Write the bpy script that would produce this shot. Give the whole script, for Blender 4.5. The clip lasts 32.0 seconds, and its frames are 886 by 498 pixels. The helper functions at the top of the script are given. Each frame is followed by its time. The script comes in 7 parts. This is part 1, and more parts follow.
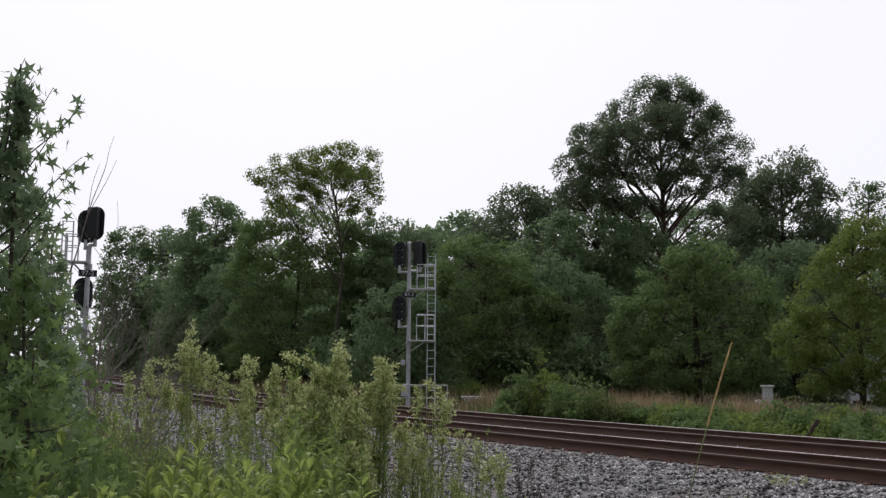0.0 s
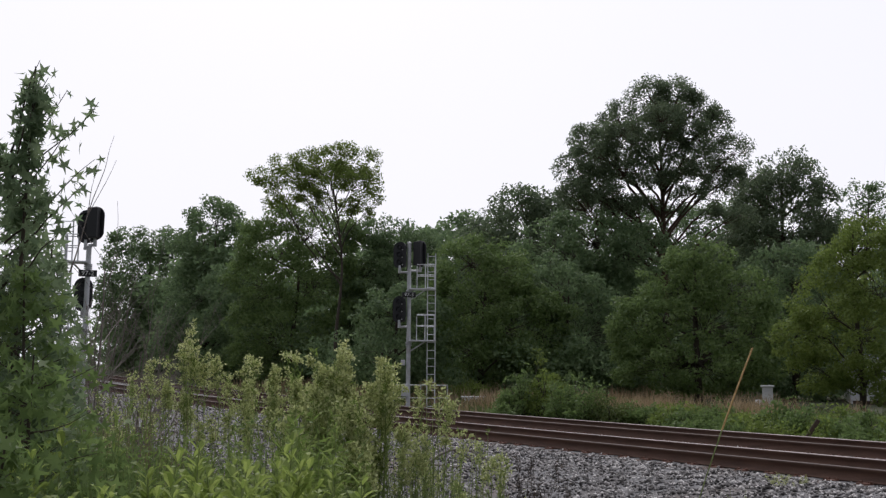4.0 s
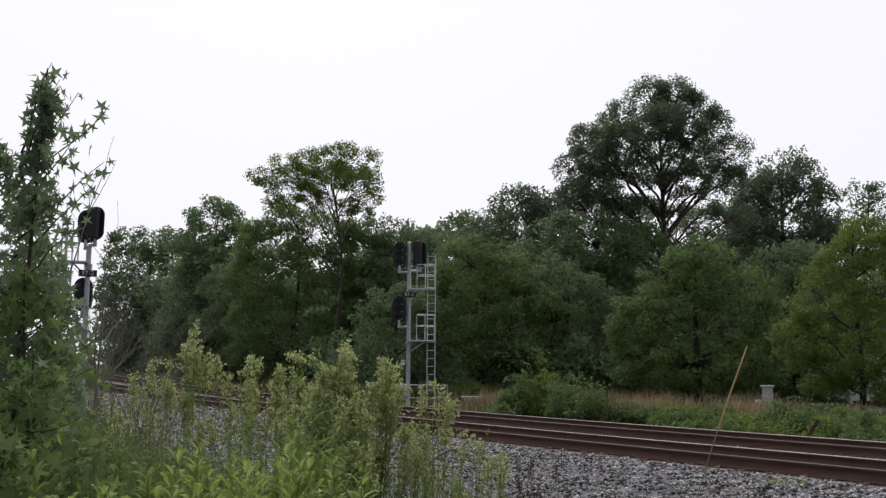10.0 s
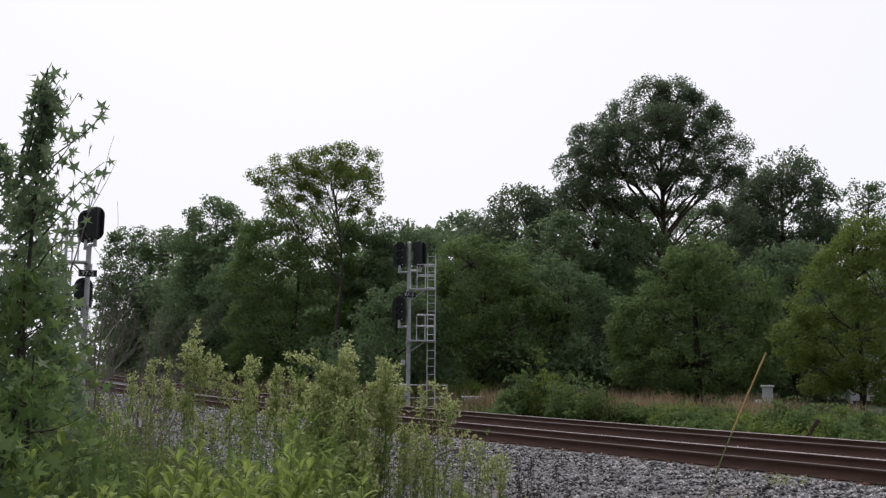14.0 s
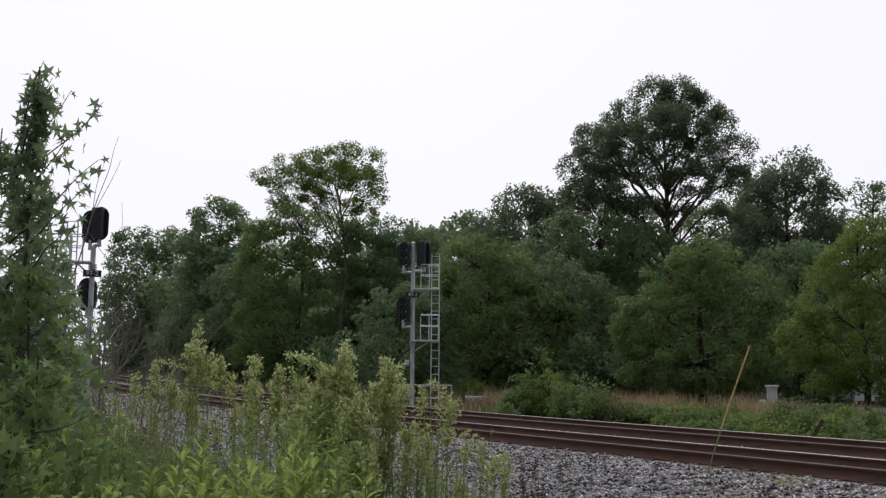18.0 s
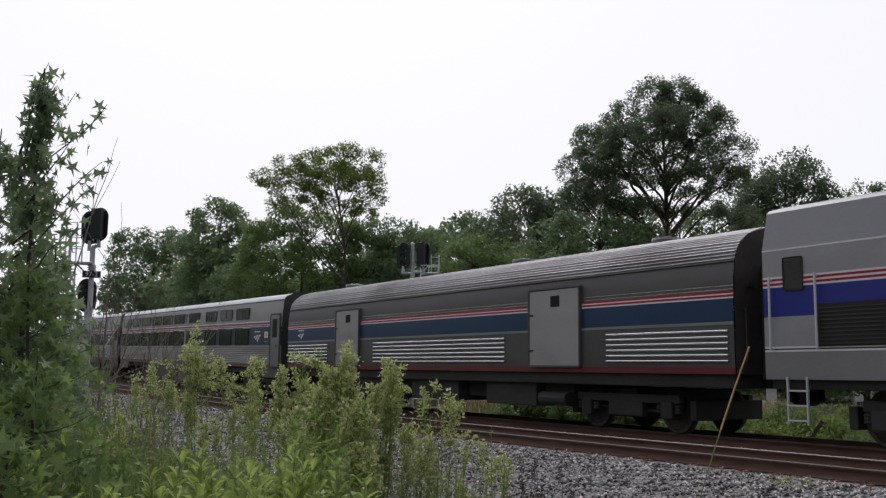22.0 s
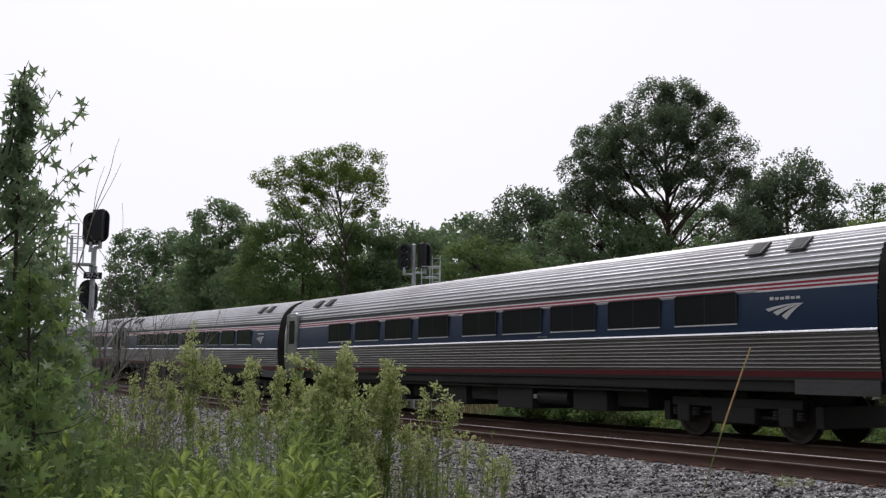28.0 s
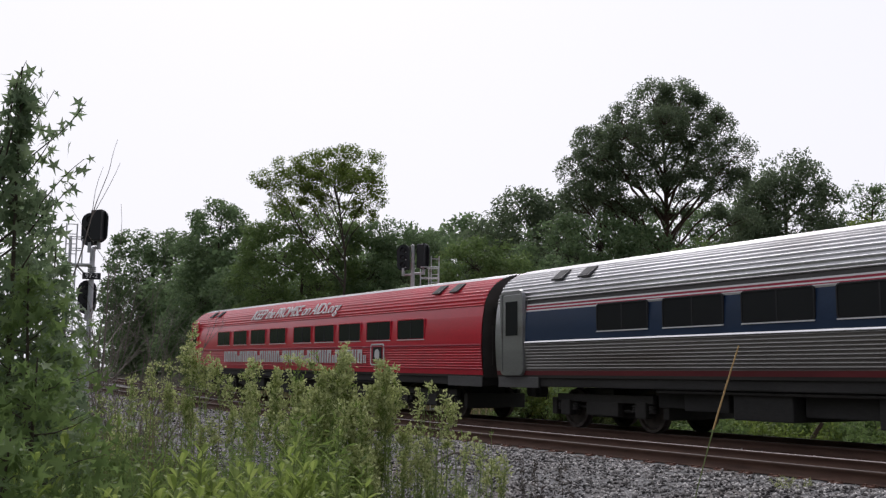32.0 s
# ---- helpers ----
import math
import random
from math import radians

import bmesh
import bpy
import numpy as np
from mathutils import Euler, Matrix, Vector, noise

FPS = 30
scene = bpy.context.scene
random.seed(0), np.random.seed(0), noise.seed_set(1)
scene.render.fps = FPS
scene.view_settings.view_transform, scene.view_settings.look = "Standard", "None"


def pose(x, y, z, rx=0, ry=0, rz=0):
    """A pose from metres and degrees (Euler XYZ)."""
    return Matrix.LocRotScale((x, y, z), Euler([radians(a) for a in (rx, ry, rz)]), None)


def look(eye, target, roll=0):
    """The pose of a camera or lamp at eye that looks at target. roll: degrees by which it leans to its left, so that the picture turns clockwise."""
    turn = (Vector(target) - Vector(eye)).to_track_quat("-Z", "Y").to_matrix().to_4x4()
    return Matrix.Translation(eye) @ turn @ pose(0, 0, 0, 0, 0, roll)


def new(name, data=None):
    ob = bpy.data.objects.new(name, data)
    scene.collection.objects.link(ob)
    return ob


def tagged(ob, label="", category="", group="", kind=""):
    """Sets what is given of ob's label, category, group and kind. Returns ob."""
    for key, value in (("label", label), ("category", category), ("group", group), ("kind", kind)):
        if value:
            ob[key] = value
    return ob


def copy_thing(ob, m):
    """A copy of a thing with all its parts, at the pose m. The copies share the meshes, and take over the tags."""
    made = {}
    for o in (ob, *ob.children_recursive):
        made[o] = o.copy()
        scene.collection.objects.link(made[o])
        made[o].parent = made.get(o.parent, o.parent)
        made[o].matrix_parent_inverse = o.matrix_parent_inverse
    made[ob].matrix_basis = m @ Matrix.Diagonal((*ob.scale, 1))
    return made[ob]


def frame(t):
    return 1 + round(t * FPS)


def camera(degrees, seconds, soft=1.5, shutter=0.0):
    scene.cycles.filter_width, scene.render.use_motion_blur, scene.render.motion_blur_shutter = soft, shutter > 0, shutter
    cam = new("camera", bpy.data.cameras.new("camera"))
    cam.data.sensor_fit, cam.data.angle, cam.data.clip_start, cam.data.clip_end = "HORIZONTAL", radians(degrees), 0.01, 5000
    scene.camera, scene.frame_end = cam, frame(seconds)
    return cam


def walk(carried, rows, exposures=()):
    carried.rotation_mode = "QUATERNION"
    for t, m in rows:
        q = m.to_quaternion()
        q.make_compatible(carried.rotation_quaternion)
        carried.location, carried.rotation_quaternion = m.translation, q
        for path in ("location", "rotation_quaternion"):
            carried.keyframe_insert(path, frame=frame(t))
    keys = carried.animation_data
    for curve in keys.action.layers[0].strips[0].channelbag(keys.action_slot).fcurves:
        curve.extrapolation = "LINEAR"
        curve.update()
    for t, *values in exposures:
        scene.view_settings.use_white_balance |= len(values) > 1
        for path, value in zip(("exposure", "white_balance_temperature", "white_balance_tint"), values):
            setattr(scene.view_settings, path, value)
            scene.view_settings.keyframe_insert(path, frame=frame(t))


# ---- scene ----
# ---- camera ----
# X runs along the tracks (the train's way), Y away from the camera, z = 0 at the rail heads
F_PIX = 1760.18
YAW, PITCH, ROLL = 58.676, 7.040, 0.357
EYE = Vector((0.0, 0.0, 1.233))


def aim(dx, dy):
    a, b = radians(YAW) + dx / F_PIX, radians(PITCH) + dy / F_PIX
    way = Vector((-math.sin(a) * math.cos(b), math.cos(a) * math.cos(b), math.sin(b)))
    return look(EYE, EYE + way, ROLL)


cam = camera(48.017, 32.0, soft=1.3)
# the tripod head stands still, then is nudged a little about half way
NUDGES = [(0, 0, 0), (14.5, 0, 0), (15.5, 3.5, 1.2), (16.5, 7, 2.5), (17, 7, 3), (17.5, 6.5, 1), (18, 7, 0), (18.5, 7, 0), (19, 4, 0), (19.5, 6, 1.5),
          (20, 5, 1.5), (20.5, 3.5, 3), (21, 4, 3), (21.5, 4, 3.5), (22, 6, 1.5), (22.5, 6.5, 2), (23, 8, 3), (23.5, 9, 3), (24, 8, 4), (24.5, 9, 3.5),
          (25, 9.5, 3.5), (25.5, 9, 4), (27.5, 7.5, 4.5), (28, 8, 3.5), (28.5, 9, 2), (29, 9.5, 2), (29.5, 9, 2), (30, 9, 2.5), (30.5, 10, 2), (31, 9, 3),
          (31.5, 9, 4), (32, 6, 4.5)]
walk(cam, [(t, aim(dx, dy)) for t, dx, dy in NUDGES], [(0, 0.0, 6250, 14), (32, 0.0, 6250, 14)])

# ---- sky, sun ----
world = bpy.data.worlds.new("overcast_sky")
scene.world = world
world.use_nodes = True
wn, wl = world.node_tree.nodes, world.node_tree.links
wn.clear()
sky = wn.new("ShaderNodeTexSky")
sky.sky_type, sky.sun_disc = "NISHITA", False
sky.sun_elevation, sky.sun_rotation = radians(46), radians(-68)
sky.air_density, sky.dust_density, sky.ozone_density = 1.0, 6.0, 1.0
sky_bg = wn.new("ShaderNodeBackground")
sky_bg.inputs["Strength"].default_value = 0.006
wl.new(sky.outputs[0], sky_bg.inputs["Color"])
# the cloud cover: white, brighter on the side of the hidden sun, a little uneven
coord = wn.new("ShaderNodeTexCoord")
cloud = wn.new("ShaderNodeTexNoise")
cloud.inputs["Scale"].default_value, cloud.inputs["Detail"].default_value = 1.6, 4.0
wl.new(coord.outputs["Generated"], cloud.inputs["Vector"])
toward = wn.new("ShaderNodeVectorMath")
toward.operation = "DOT_PRODUCT"
toward.inputs[1].default_value = (-0.76, 0.38, 0.53)
wl.new(coord.outputs["Generated"], toward.inputs[0])
uneven = wn.new("ShaderNodeMath")
uneven.operation, uneven.inputs[1].default_value = "MULTIPLY_ADD", 0.25
wl.new(cloud.outputs["Fac"], uneven.inputs[0])
wl.new(toward.outputs["Value"], uneven.inputs[2])
cloud_ramp = wn.new("ShaderNodeValToRGB")
ce = cloud_ramp.color_ramp.elements
ce[0].position, ce[0].color = 0.0, (0.37, 0.378, 0.415, 1)
ce[1].position, ce[1].color = 0.78, (0.98, 0.975, 1.0, 1)
wl.new(uneven.outputs[0], cloud_ramp.inputs[0])
cloud_bg = wn.new("ShaderNodeBackground")
cloud_bg.inputs["Strength"].default_value = 0.925
wl.new(cloud_ramp.outputs[0], cloud_bg.inputs["Color"])
both = wn.new("ShaderNodeAddShader")
wl.new(sky_bg.outputs[0], both.inputs[0])
wl.new(cloud_bg.outputs[0], both.inputs[1])
world_out = wn.new("ShaderNodeOutputWorld")
wl.new(both.outputs[0], world_out.inputs["Surface"])

sun = new("sun", bpy.data.lights.new("sun", "SUN"))
sun.data.energy, sun.data.angle, sun.data.color = 1.3, radians(30), (1.0, 0.97, 0.94)
sun.matrix_basis = look((-30, 12, 34), (0, 0, 0))
# ---- materials ----
def node_mat(name):
    m = bpy.data.materials.new(name)
    m.use_nodes = True
    n = m.node_tree.nodes
    return m, n, m.node_tree.links, n["Principled BSDF"]


def surf(name, a, b, scale=3.0, rough=0.6, metal=0.0, bump=0.15, fine=40.0, dirt=None, dirt_scale=0.6, dirt_lo=0.5, dirt_hi=0.75, stretch=(1, 1, 1), rough_b=None, fine_mix=0.35):
    """A surface that varies between two colours at two scales, with fine relief and, if given, stains."""
    m, n, l, p = node_mat(name)
    tc = n.new("ShaderNodeTexCoord")
    mp = n.new("ShaderNodeMapping")
    mp.inputs["Scale"].default_value = stretch
    l.new(tc.outputs["Object"], mp.inputs["Vector"])
    n1, n2 = n.new("ShaderNodeTexNoise"), n.new("ShaderNodeTexNoise")
    n1.inputs["Scale"].default_value, n1.inputs["Detail"].default_value = scale, 5.0
    n2.inputs["Scale"].default_value, n2.inputs["Detail"].default_value = fine, 3.0
    for q in (n1, n2):
        l.new(mp.outputs[0], q.inputs["Vector"])
    mixf = n.new("ShaderNodeMix")
    mixf.inputs["Factor"].default_value = fine_mix
    l.new(n1.outputs["Fac"], mixf.inputs["A"])
    l.new(n2.outputs["Fac"], mixf.inputs["B"])
    r = n.new("ShaderNodeValToRGB")
    r.color_ramp.elements[0].position, r.color_ramp.elements[0].color = 0.32, (*a, 1)
    r.color_ramp.elements[1].position, r.color_ramp.elements[1].color = 0.68, (*b, 1)
    l.new(mixf.outputs[0], r.inputs[0])
    col = r.outputs[0]
    if dirt:
        n3 = n.new("ShaderNodeTexNoise")
        n3.inputs["Scale"].default_value, n3.inputs["Detail"].default_value = dirt_scale, 6.0
        l.new(mp.outputs[0], n3.inputs["Vector"])
        mr = n.new("ShaderNodeMapRange")
        mr.inputs["From Min"].default_value, mr.inputs["From Max"].default_value = dirt_lo, dirt_hi
        l.new(n3.outputs["Fac"], mr.inputs["Value"])
        mx = n.new("ShaderNodeMix")
        mx.data_type = "RGBA"
        mx.inputs["B"].default_value = (*dirt, 1)
        for s in mx.inputs:
            if s.type == "RGBA" and s.name == "B":
                s.default_value = (*dirt, 1)
        l.new(mr.outputs[0], mx.inputs[0])
        l.new(col, [s for s in mx.inputs if s.type == "RGBA" and s.name == "A"][0])
        col = [s for s in mx.outputs if s.type == "RGBA"][0]
    l.new(col, p.inputs["Base Color"])
    p.inputs["Roughness"].default_value, p.inputs["Metallic"].default_value = rough, metal
    if rough_b is not None:
        rr = n.new("ShaderNodeMapRange")
        rr.inputs["From Min"].default_value, rr.inputs["From Max"].default_value = 0.3, 0.7
        rr.inputs["To Min"].default_value, rr.inputs["To Max"].default_value = rough, rough_b
        l.new(n1.outputs["Fac"], rr.inputs["Value"])
        l.new(rr.outputs[0], p.inputs["Roughness"])
    if bump:
        bp = n.new("ShaderNodeBump")
        bp.inputs["Strength"].default_value, bp.inputs["Distance"].default_value = bump, 0.02
        l.new(n2.outputs["Fac"], bp.inputs["Height"])
        l.new(bp.outputs[0], p.inputs["Normal"])
    return m


def leaf_mat(name, dark, mid, light, trans=0.3, rough=0.55, patch=0.5):
    """Leaves: each one a shade of its own, with large patches, and light coming through."""
    m, n, l, p = node_mat(name)
    g = n.new("ShaderNodeNewGeometry")
    tc = n.new("ShaderNodeTexCoord")
    ns = n.new("ShaderNodeTexNoise")
    ns.inputs["Scale"].default_value, ns.inputs["Detail"].default_value = 0.9, 3.0
    l.new(tc.outputs["Object"], ns.inputs["Vector"])
    mixf = n.new("ShaderNodeMix")
    mixf.inputs["Factor"].default_value = patch
    l.new(g.outputs["Random Per Island"], mixf.inputs["A"])
    l.new(ns.outputs["Fac"], mixf.inputs["B"])
    r = n.new("ShaderNodeValToRGB")
    e = r.color_ramp.elements
    e[0].position, e[0].color = 0.2, (*dark, 1)
    e[1].position, e[1].color = 0.85, (*light, 1)
    k = e.new(0.5)
    k.color = (*mid, 1)
    l.new(mixf.outputs[0], r.inputs[0])
    l.new(r.outputs[0], p.inputs["Base Color"])
    p.inputs["Roughness"].default_value = rough
    p.inputs["Specular IOR Level"].default_value = 0.3
    tr = n.new("ShaderNodeBsdfTranslucent")
    l.new(r.outputs[0], tr.inputs["Color"])
    ms = n.new("ShaderNodeMixShader")
    ms.inputs[0].default_value = trans
    l.new(p.outputs[0], ms.inputs[1])
    l.new(tr.outputs[0], ms.inputs[2])
    l.new(ms.outputs[0], n["Material Output"].inputs["Surface"])
    return m


def paint(name, col, rough=0.35, vary=0.12, metal=0.0, dirt=None, spec=0.5):
    a = tuple(c * (1 - vary) for c in col)
    b = tuple(min(1, c * (1 + vary)) for c in col)
    m = surf(name, a, b, scale=1.2, rough=rough, metal=metal, bump=0.03, fine=18, dirt=dirt, dirt_scale=0.7, dirt_lo=0.55, dirt_hi=0.9, stretch=(0.5, 1, 1.6))
    m.node_tree.nodes["Principled BSDF"].inputs["Specular IOR Level"].default_value = spec
    return m


M = {}
M["ballast"] = surf("ballast_ground", (0.06, 0.058, 0.058), (0.26, 0.255, 0.255), scale=14, rough=0.9, bump=0.9, fine=26, dirt=(0.16, 0.12, 0.09), dirt_scale=0.5, dirt_lo=0.5, dirt_hi=0.8, fine_mix=0.55)
M["ground"] = surf("weedy_ground", (0.035, 0.045, 0.02), (0.09, 0.10, 0.045), scale=0.8, rough=0.95, bump=0.6, fine=9, dirt=(0.12, 0.09, 0.05), dirt_scale=0.25)
M["rail_rust"] = surf("rusty_rail", (0.065, 0.036, 0.026), (0.145, 0.08, 0.056), scale=4, rough=0.9, bump=0.2, fine=60, stretch=(0.4, 1, 3))
M["rail_dull"] = surf("worn_rail_head", (0.07, 0.048, 0.04), (0.125, 0.092, 0.08), scale=5, rough=0.7, metal=0.2, bump=0.1, fine=60)
M["rail_shine"] = surf("polished_rail_head", (0.17, 0.145, 0.14), (0.27, 0.24, 0.235), scale=6, rough=0.5, metal=1.0, bump=0.02, fine=80)
M["tie"] = surf("weathered_tie", (0.05, 0.035, 0.027), (0.13, 0.085, 0.065), scale=6, rough=0.95, bump=0.6, fine=45, stretch=(4, 0.5, 2))
M["steel_plate"] = surf("rusted_plate", (0.10, 0.045, 0.03), (0.17, 0.08, 0.055), scale=9, rough=0.9, bump=0.3)
M["galv"] = surf("galvanised_steel", (0.42, 0.43, 0.45), (0.60, 0.61, 0.62), scale=5, rough=0.5, metal=0.35, bump=0.05, dirt=(0.30, 0.28, 0.26), dirt_scale=1.5)
M["alu"] = surf("painted_aluminium", (0.55, 0.56, 0.58), (0.68, 0.69, 0.70), scale=4, rough=0.5, metal=0.2, bump=0.04)
M["black"] = paint("black_paint", (0.012, 0.012, 0.014), rough=0.45)
M["black_matt"] = paint("matt_black", (0.018, 0.018, 0.02), rough=0.8)
M["white"] = paint("white_paint", (0.75, 0.75, 0.76), rough=0.5, dirt=(0.5, 0.48, 0.44))
M["bark"] = surf("grey_brown_bark", (0.035, 0.027, 0.02), (0.10, 0.08, 0.06), scale=6, rough=0.95, bump=0.7, fine=30, stretch=(2, 2, 0.4))
M["bark_pine"] = surf("pine_bark", (0.045, 0.03, 0.022), (0.12, 0.075, 0.05), scale=5, rough=0.95, bump=0.8, fine=22, stretch=(2, 2, 0.5))
M["dead_wood"] = surf("dead_grey_wood", (0.13, 0.108, 0.095), (0.25, 0.215, 0.19), scale=6, rough=0.9, bump=0.3)
M["leaf_pine"] = leaf_mat("pine_needles", (0.115, 0.156, 0.092), (0.155, 0.204, 0.114), (0.205, 0.256, 0.140), 0.55)
M["leaf_dark"] = leaf_mat("dark_leaves", (0.124, 0.188, 0.092), (0.170, 0.246, 0.115), (0.222, 0.302, 0.142), 0.55)
M["leaf_mid"] = leaf_mat("green_leaves", (0.118, 0.180, 0.062), (0.162, 0.236, 0.078), (0.212, 0.292, 0.100), 0.54)
M["leaf_light"] = leaf_mat("yellow_green_leaves", (0.140, 0.195, 0.046), (0.190, 0.256, 0.060), (0.252, 0.322, 0.082), 0.52)
M["leaf_plume"] = leaf_mat("pale_plumes", (0.29, 0.33, 0.13), (0.49, 0.53, 0.23), (0.74, 0.75, 0.43), 0.45)
M["leaf_weed"] = leaf_mat("weed_leaves", (0.125, 0.195, 0.046), (0.220, 0.305, 0.078), (0.345, 0.415, 0.14), 0.52)
M["leaf_bright"] = leaf_mat("bright_leaves", (0.185, 0.255, 0.058), (0.29, 0.37, 0.095), (0.45, 0.52, 0.17), 0.48)
M["dead_leaf"] = leaf_mat("dead_weed_seeds", (0.035, 0.026, 0.02), (0.07, 0.05, 0.038), (0.12, 0.09, 0.065), 0.1)
M["leaf_gum"] = leaf_mat("sapling_leaves", (0.13, 0.19, 0.105), (0.195, 0.265, 0.145), (0.27, 0.34, 0.185), 0.58)
M["leaf_bank"] = leaf_mat("bank_grass_blades", (0.08, 0.112, 0.034), (0.135, 0.178, 0.054), (0.21, 0.245, 0.09), 0.4)
M["dry_grass"] = leaf_mat("dry_grass", (0.24, 0.17, 0.09), (0.38, 0.28, 0.17), (0.54, 0.43, 0.28), 0.4)
M["stem"] = surf("weed_stems", (0.13, 0.18, 0.05), (0.26, 0.31, 0.11), scale=3, rough=0.8, bump=0.1)
M["stem_brown"] = surf("brown_stems", (0.16, 0.12, 0.08), (0.30, 0.24, 0.16), scale=3, rough=0.85, bump=0.1)


# ---- mesh helpers ----
def arr_mesh(name, V, F, smooth=False):
    """A mesh from arrays of corners and of equal-sided faces."""
    V, F = np.asarray(V, np.float32), np.asarray(F, np.int32)
    me = bpy.data.meshes.new(name)
    k = F.shape[1]
    me.vertices.add(len(V))
    me.vertices.foreach_set("co", V.ravel())
    me.loops.add(F.size)
    me.loops.foreach_set("vertex_index", F.ravel())
    me.polygons.add(len(F))
    me.polygons.foreach_set("loop_start", np.arange(0, F.size, k, dtype=np.int32))
    if smooth:
        me.polygons.foreach_set("use_smooth", np.ones(len(F), bool))
    me.update(calc_edges=True)
    me.validate()
    return me


def attach(name, me, material, parent=None, label=""):
    ob = new(name, me)
    if material and not me.materials:
        me.materials.append(material)
    ob.parent = parent
    if label:
        tagged(ob, label)
    return ob


def part(name, bm, material, parent, label="", smooth=False):
    me = bpy.data.meshes.new(name)
    bm.normal_update()
    if smooth:
        for f in bm.faces:
            f.smooth = True
    bm.to_mesh(me)
    bm.free()
    return attach(name, me, material, parent, label)


def thing(name, label, category, group="", at=None, kind=""):
    ob = new(name)
    ob.empty_display_size = 0.2
    if at is not None:
        ob.matrix_basis = at
    return tagged(ob, label, category, group, kind)


def box(bm, x0, x1, y0, y1, z0, z1, bevel=0.0):
    g = bmesh.ops.create_cube(bm, size=1.0)
    for v in g["verts"]:
        v.co = Vector(((x0 + x1) / 2 + v.co.x * (x1 - x0), (y0 + y1) / 2 + v.co.y * (y1 - y0), (z0 + z1) / 2 + v.co.z * (z1 - z0)))
    if bevel:
        ed = list({e for v in g["verts"] for e in v.link_edges})
        bmesh.ops.bevel(bm, geom=ed, offset=bevel, segments=2, affect="EDGES", profile=0.6)
    return bm


def bx(x0, x1, y0, y1, z0, z1, bevel=0.0):
    return box(bmesh.new(), x0, x1, y0, y1, z0, z1, bevel)


def rod(bm, a, b, r0, r1=None, n=8):
    """A round bar from a to b."""
    a, b = Vector(a), Vector(b)
    r1 = r0 if r1 is None else r1
    z = (b - a).normalized()
    x = z.orthogonal().normalized()
    y = z.cross(x)
    lo = [bm.verts.new(a + r0 * (math.cos(2 * math.pi * i / n) * x + math.sin(2 * math.pi * i / n) * y)) for i in range(n)]
    hi = [bm.verts.new(b + r1 * (math.cos(2 * math.pi * i / n) * x + math.sin(2 * math.pi * i / n) * y)) for i in range(n)]
    for i in range(n):
        bm.faces.new((lo[i], lo[(i + 1) % n], hi[(i + 1) % n], hi[i]))
    bm.faces.new(lo[::-1])
    bm.faces.new(hi)
    return bm


def lathe(bm, profile, axis="Z", n=24, at=(0, 0, 0)):
    """Turns (radius, height) pairs about an axis."""
    rings = []
    for r, hgt in profile:
        ring = []
        for i in range(n):
            c, s = r * math.cos(2 * math.pi * i / n), r * math.sin(2 * math.pi * i / n)
            co = {"Z": (c, s, hgt), "Y": (c, hgt, s), "X": (hgt, c, s)}[axis]
            ring.append(bm.verts.new(Vector(co) + Vector(at)))
        rings.append(ring)
    for a, b in zip(rings, rings[1:]):
        for i in range(n):
            bm.faces.new((a[i], a[(i + 1) % n], b[(i + 1) % n], b[i]))
    bm.faces.new(rings[0][::-1])
    bm.faces.new(rings[-1])
    bmesh.ops.recalc_face_normals(bm, faces=bm.faces)
    return bm


def letters(name, text, size, material, m, parent=None, label="", depth=0.004, shear=0.0, tight=1.0):
    cu = bpy.data.curves.new(name, "FONT")
    cu.body, cu.size, cu.extrude, cu.align_x, cu.align_y, cu.shear, cu.space_character = text, size, depth, "CENTER", "CENTER", shear, tight
    tmp = bpy.data.objects.new(name, cu)
    scene.collection.objects.link(tmp)
    dg = bpy.context.evaluated_depsgraph_get()
    me = bpy.data.meshes.new_from_object(tmp.evaluated_get(dg))
    bpy.data.objects.remove(tmp)
    me.name = name
    me.materials.clear()
    ob = attach(name, me, material, parent, label)
    ob.matrix_basis = m
    return ob


# ---- rise of the line ----
X_BEND, RISE = -13.41, 2.6587e-4


def rail_z(x):
    u = max(0.0, X_BEND - x)
    if u < 46:
        return RISE * u * u
    z, s = RISE * 46 * 46, 2 * RISE * 46
    v = min(u - 46, 140.0)
    return z + s * (v - v * v / 280.0)


def rail_slope(x):
    return (rail_z(x + 0.5) - rail_z(x - 0.5))


Y_NEAR, Y_FAR, GAUGE = 12.51, 15.98, 1.435
M["reed_tan"] = surf("tan_seed_head", (0.50, 0.30, 0.12), (0.72, 0.48, 0.22), scale=12, rough=0.8, bump=0.3)
# ---- ground, ballast, tracks ----
def smooth01(a, b, v):
    t = np.clip((v - a) / (b - a), 0, 1)
    return t * t * (3 - 2 * t)


def rail_zs(x):
    u = np.maximum(0.0, X_BEND - x)
    v = np.minimum(u - 46, 140.0)
    return np.where(u < 46, RISE * u * u, RISE * 46 * 46 + 2 * RISE * 46 * (v - v * v / 280.0))


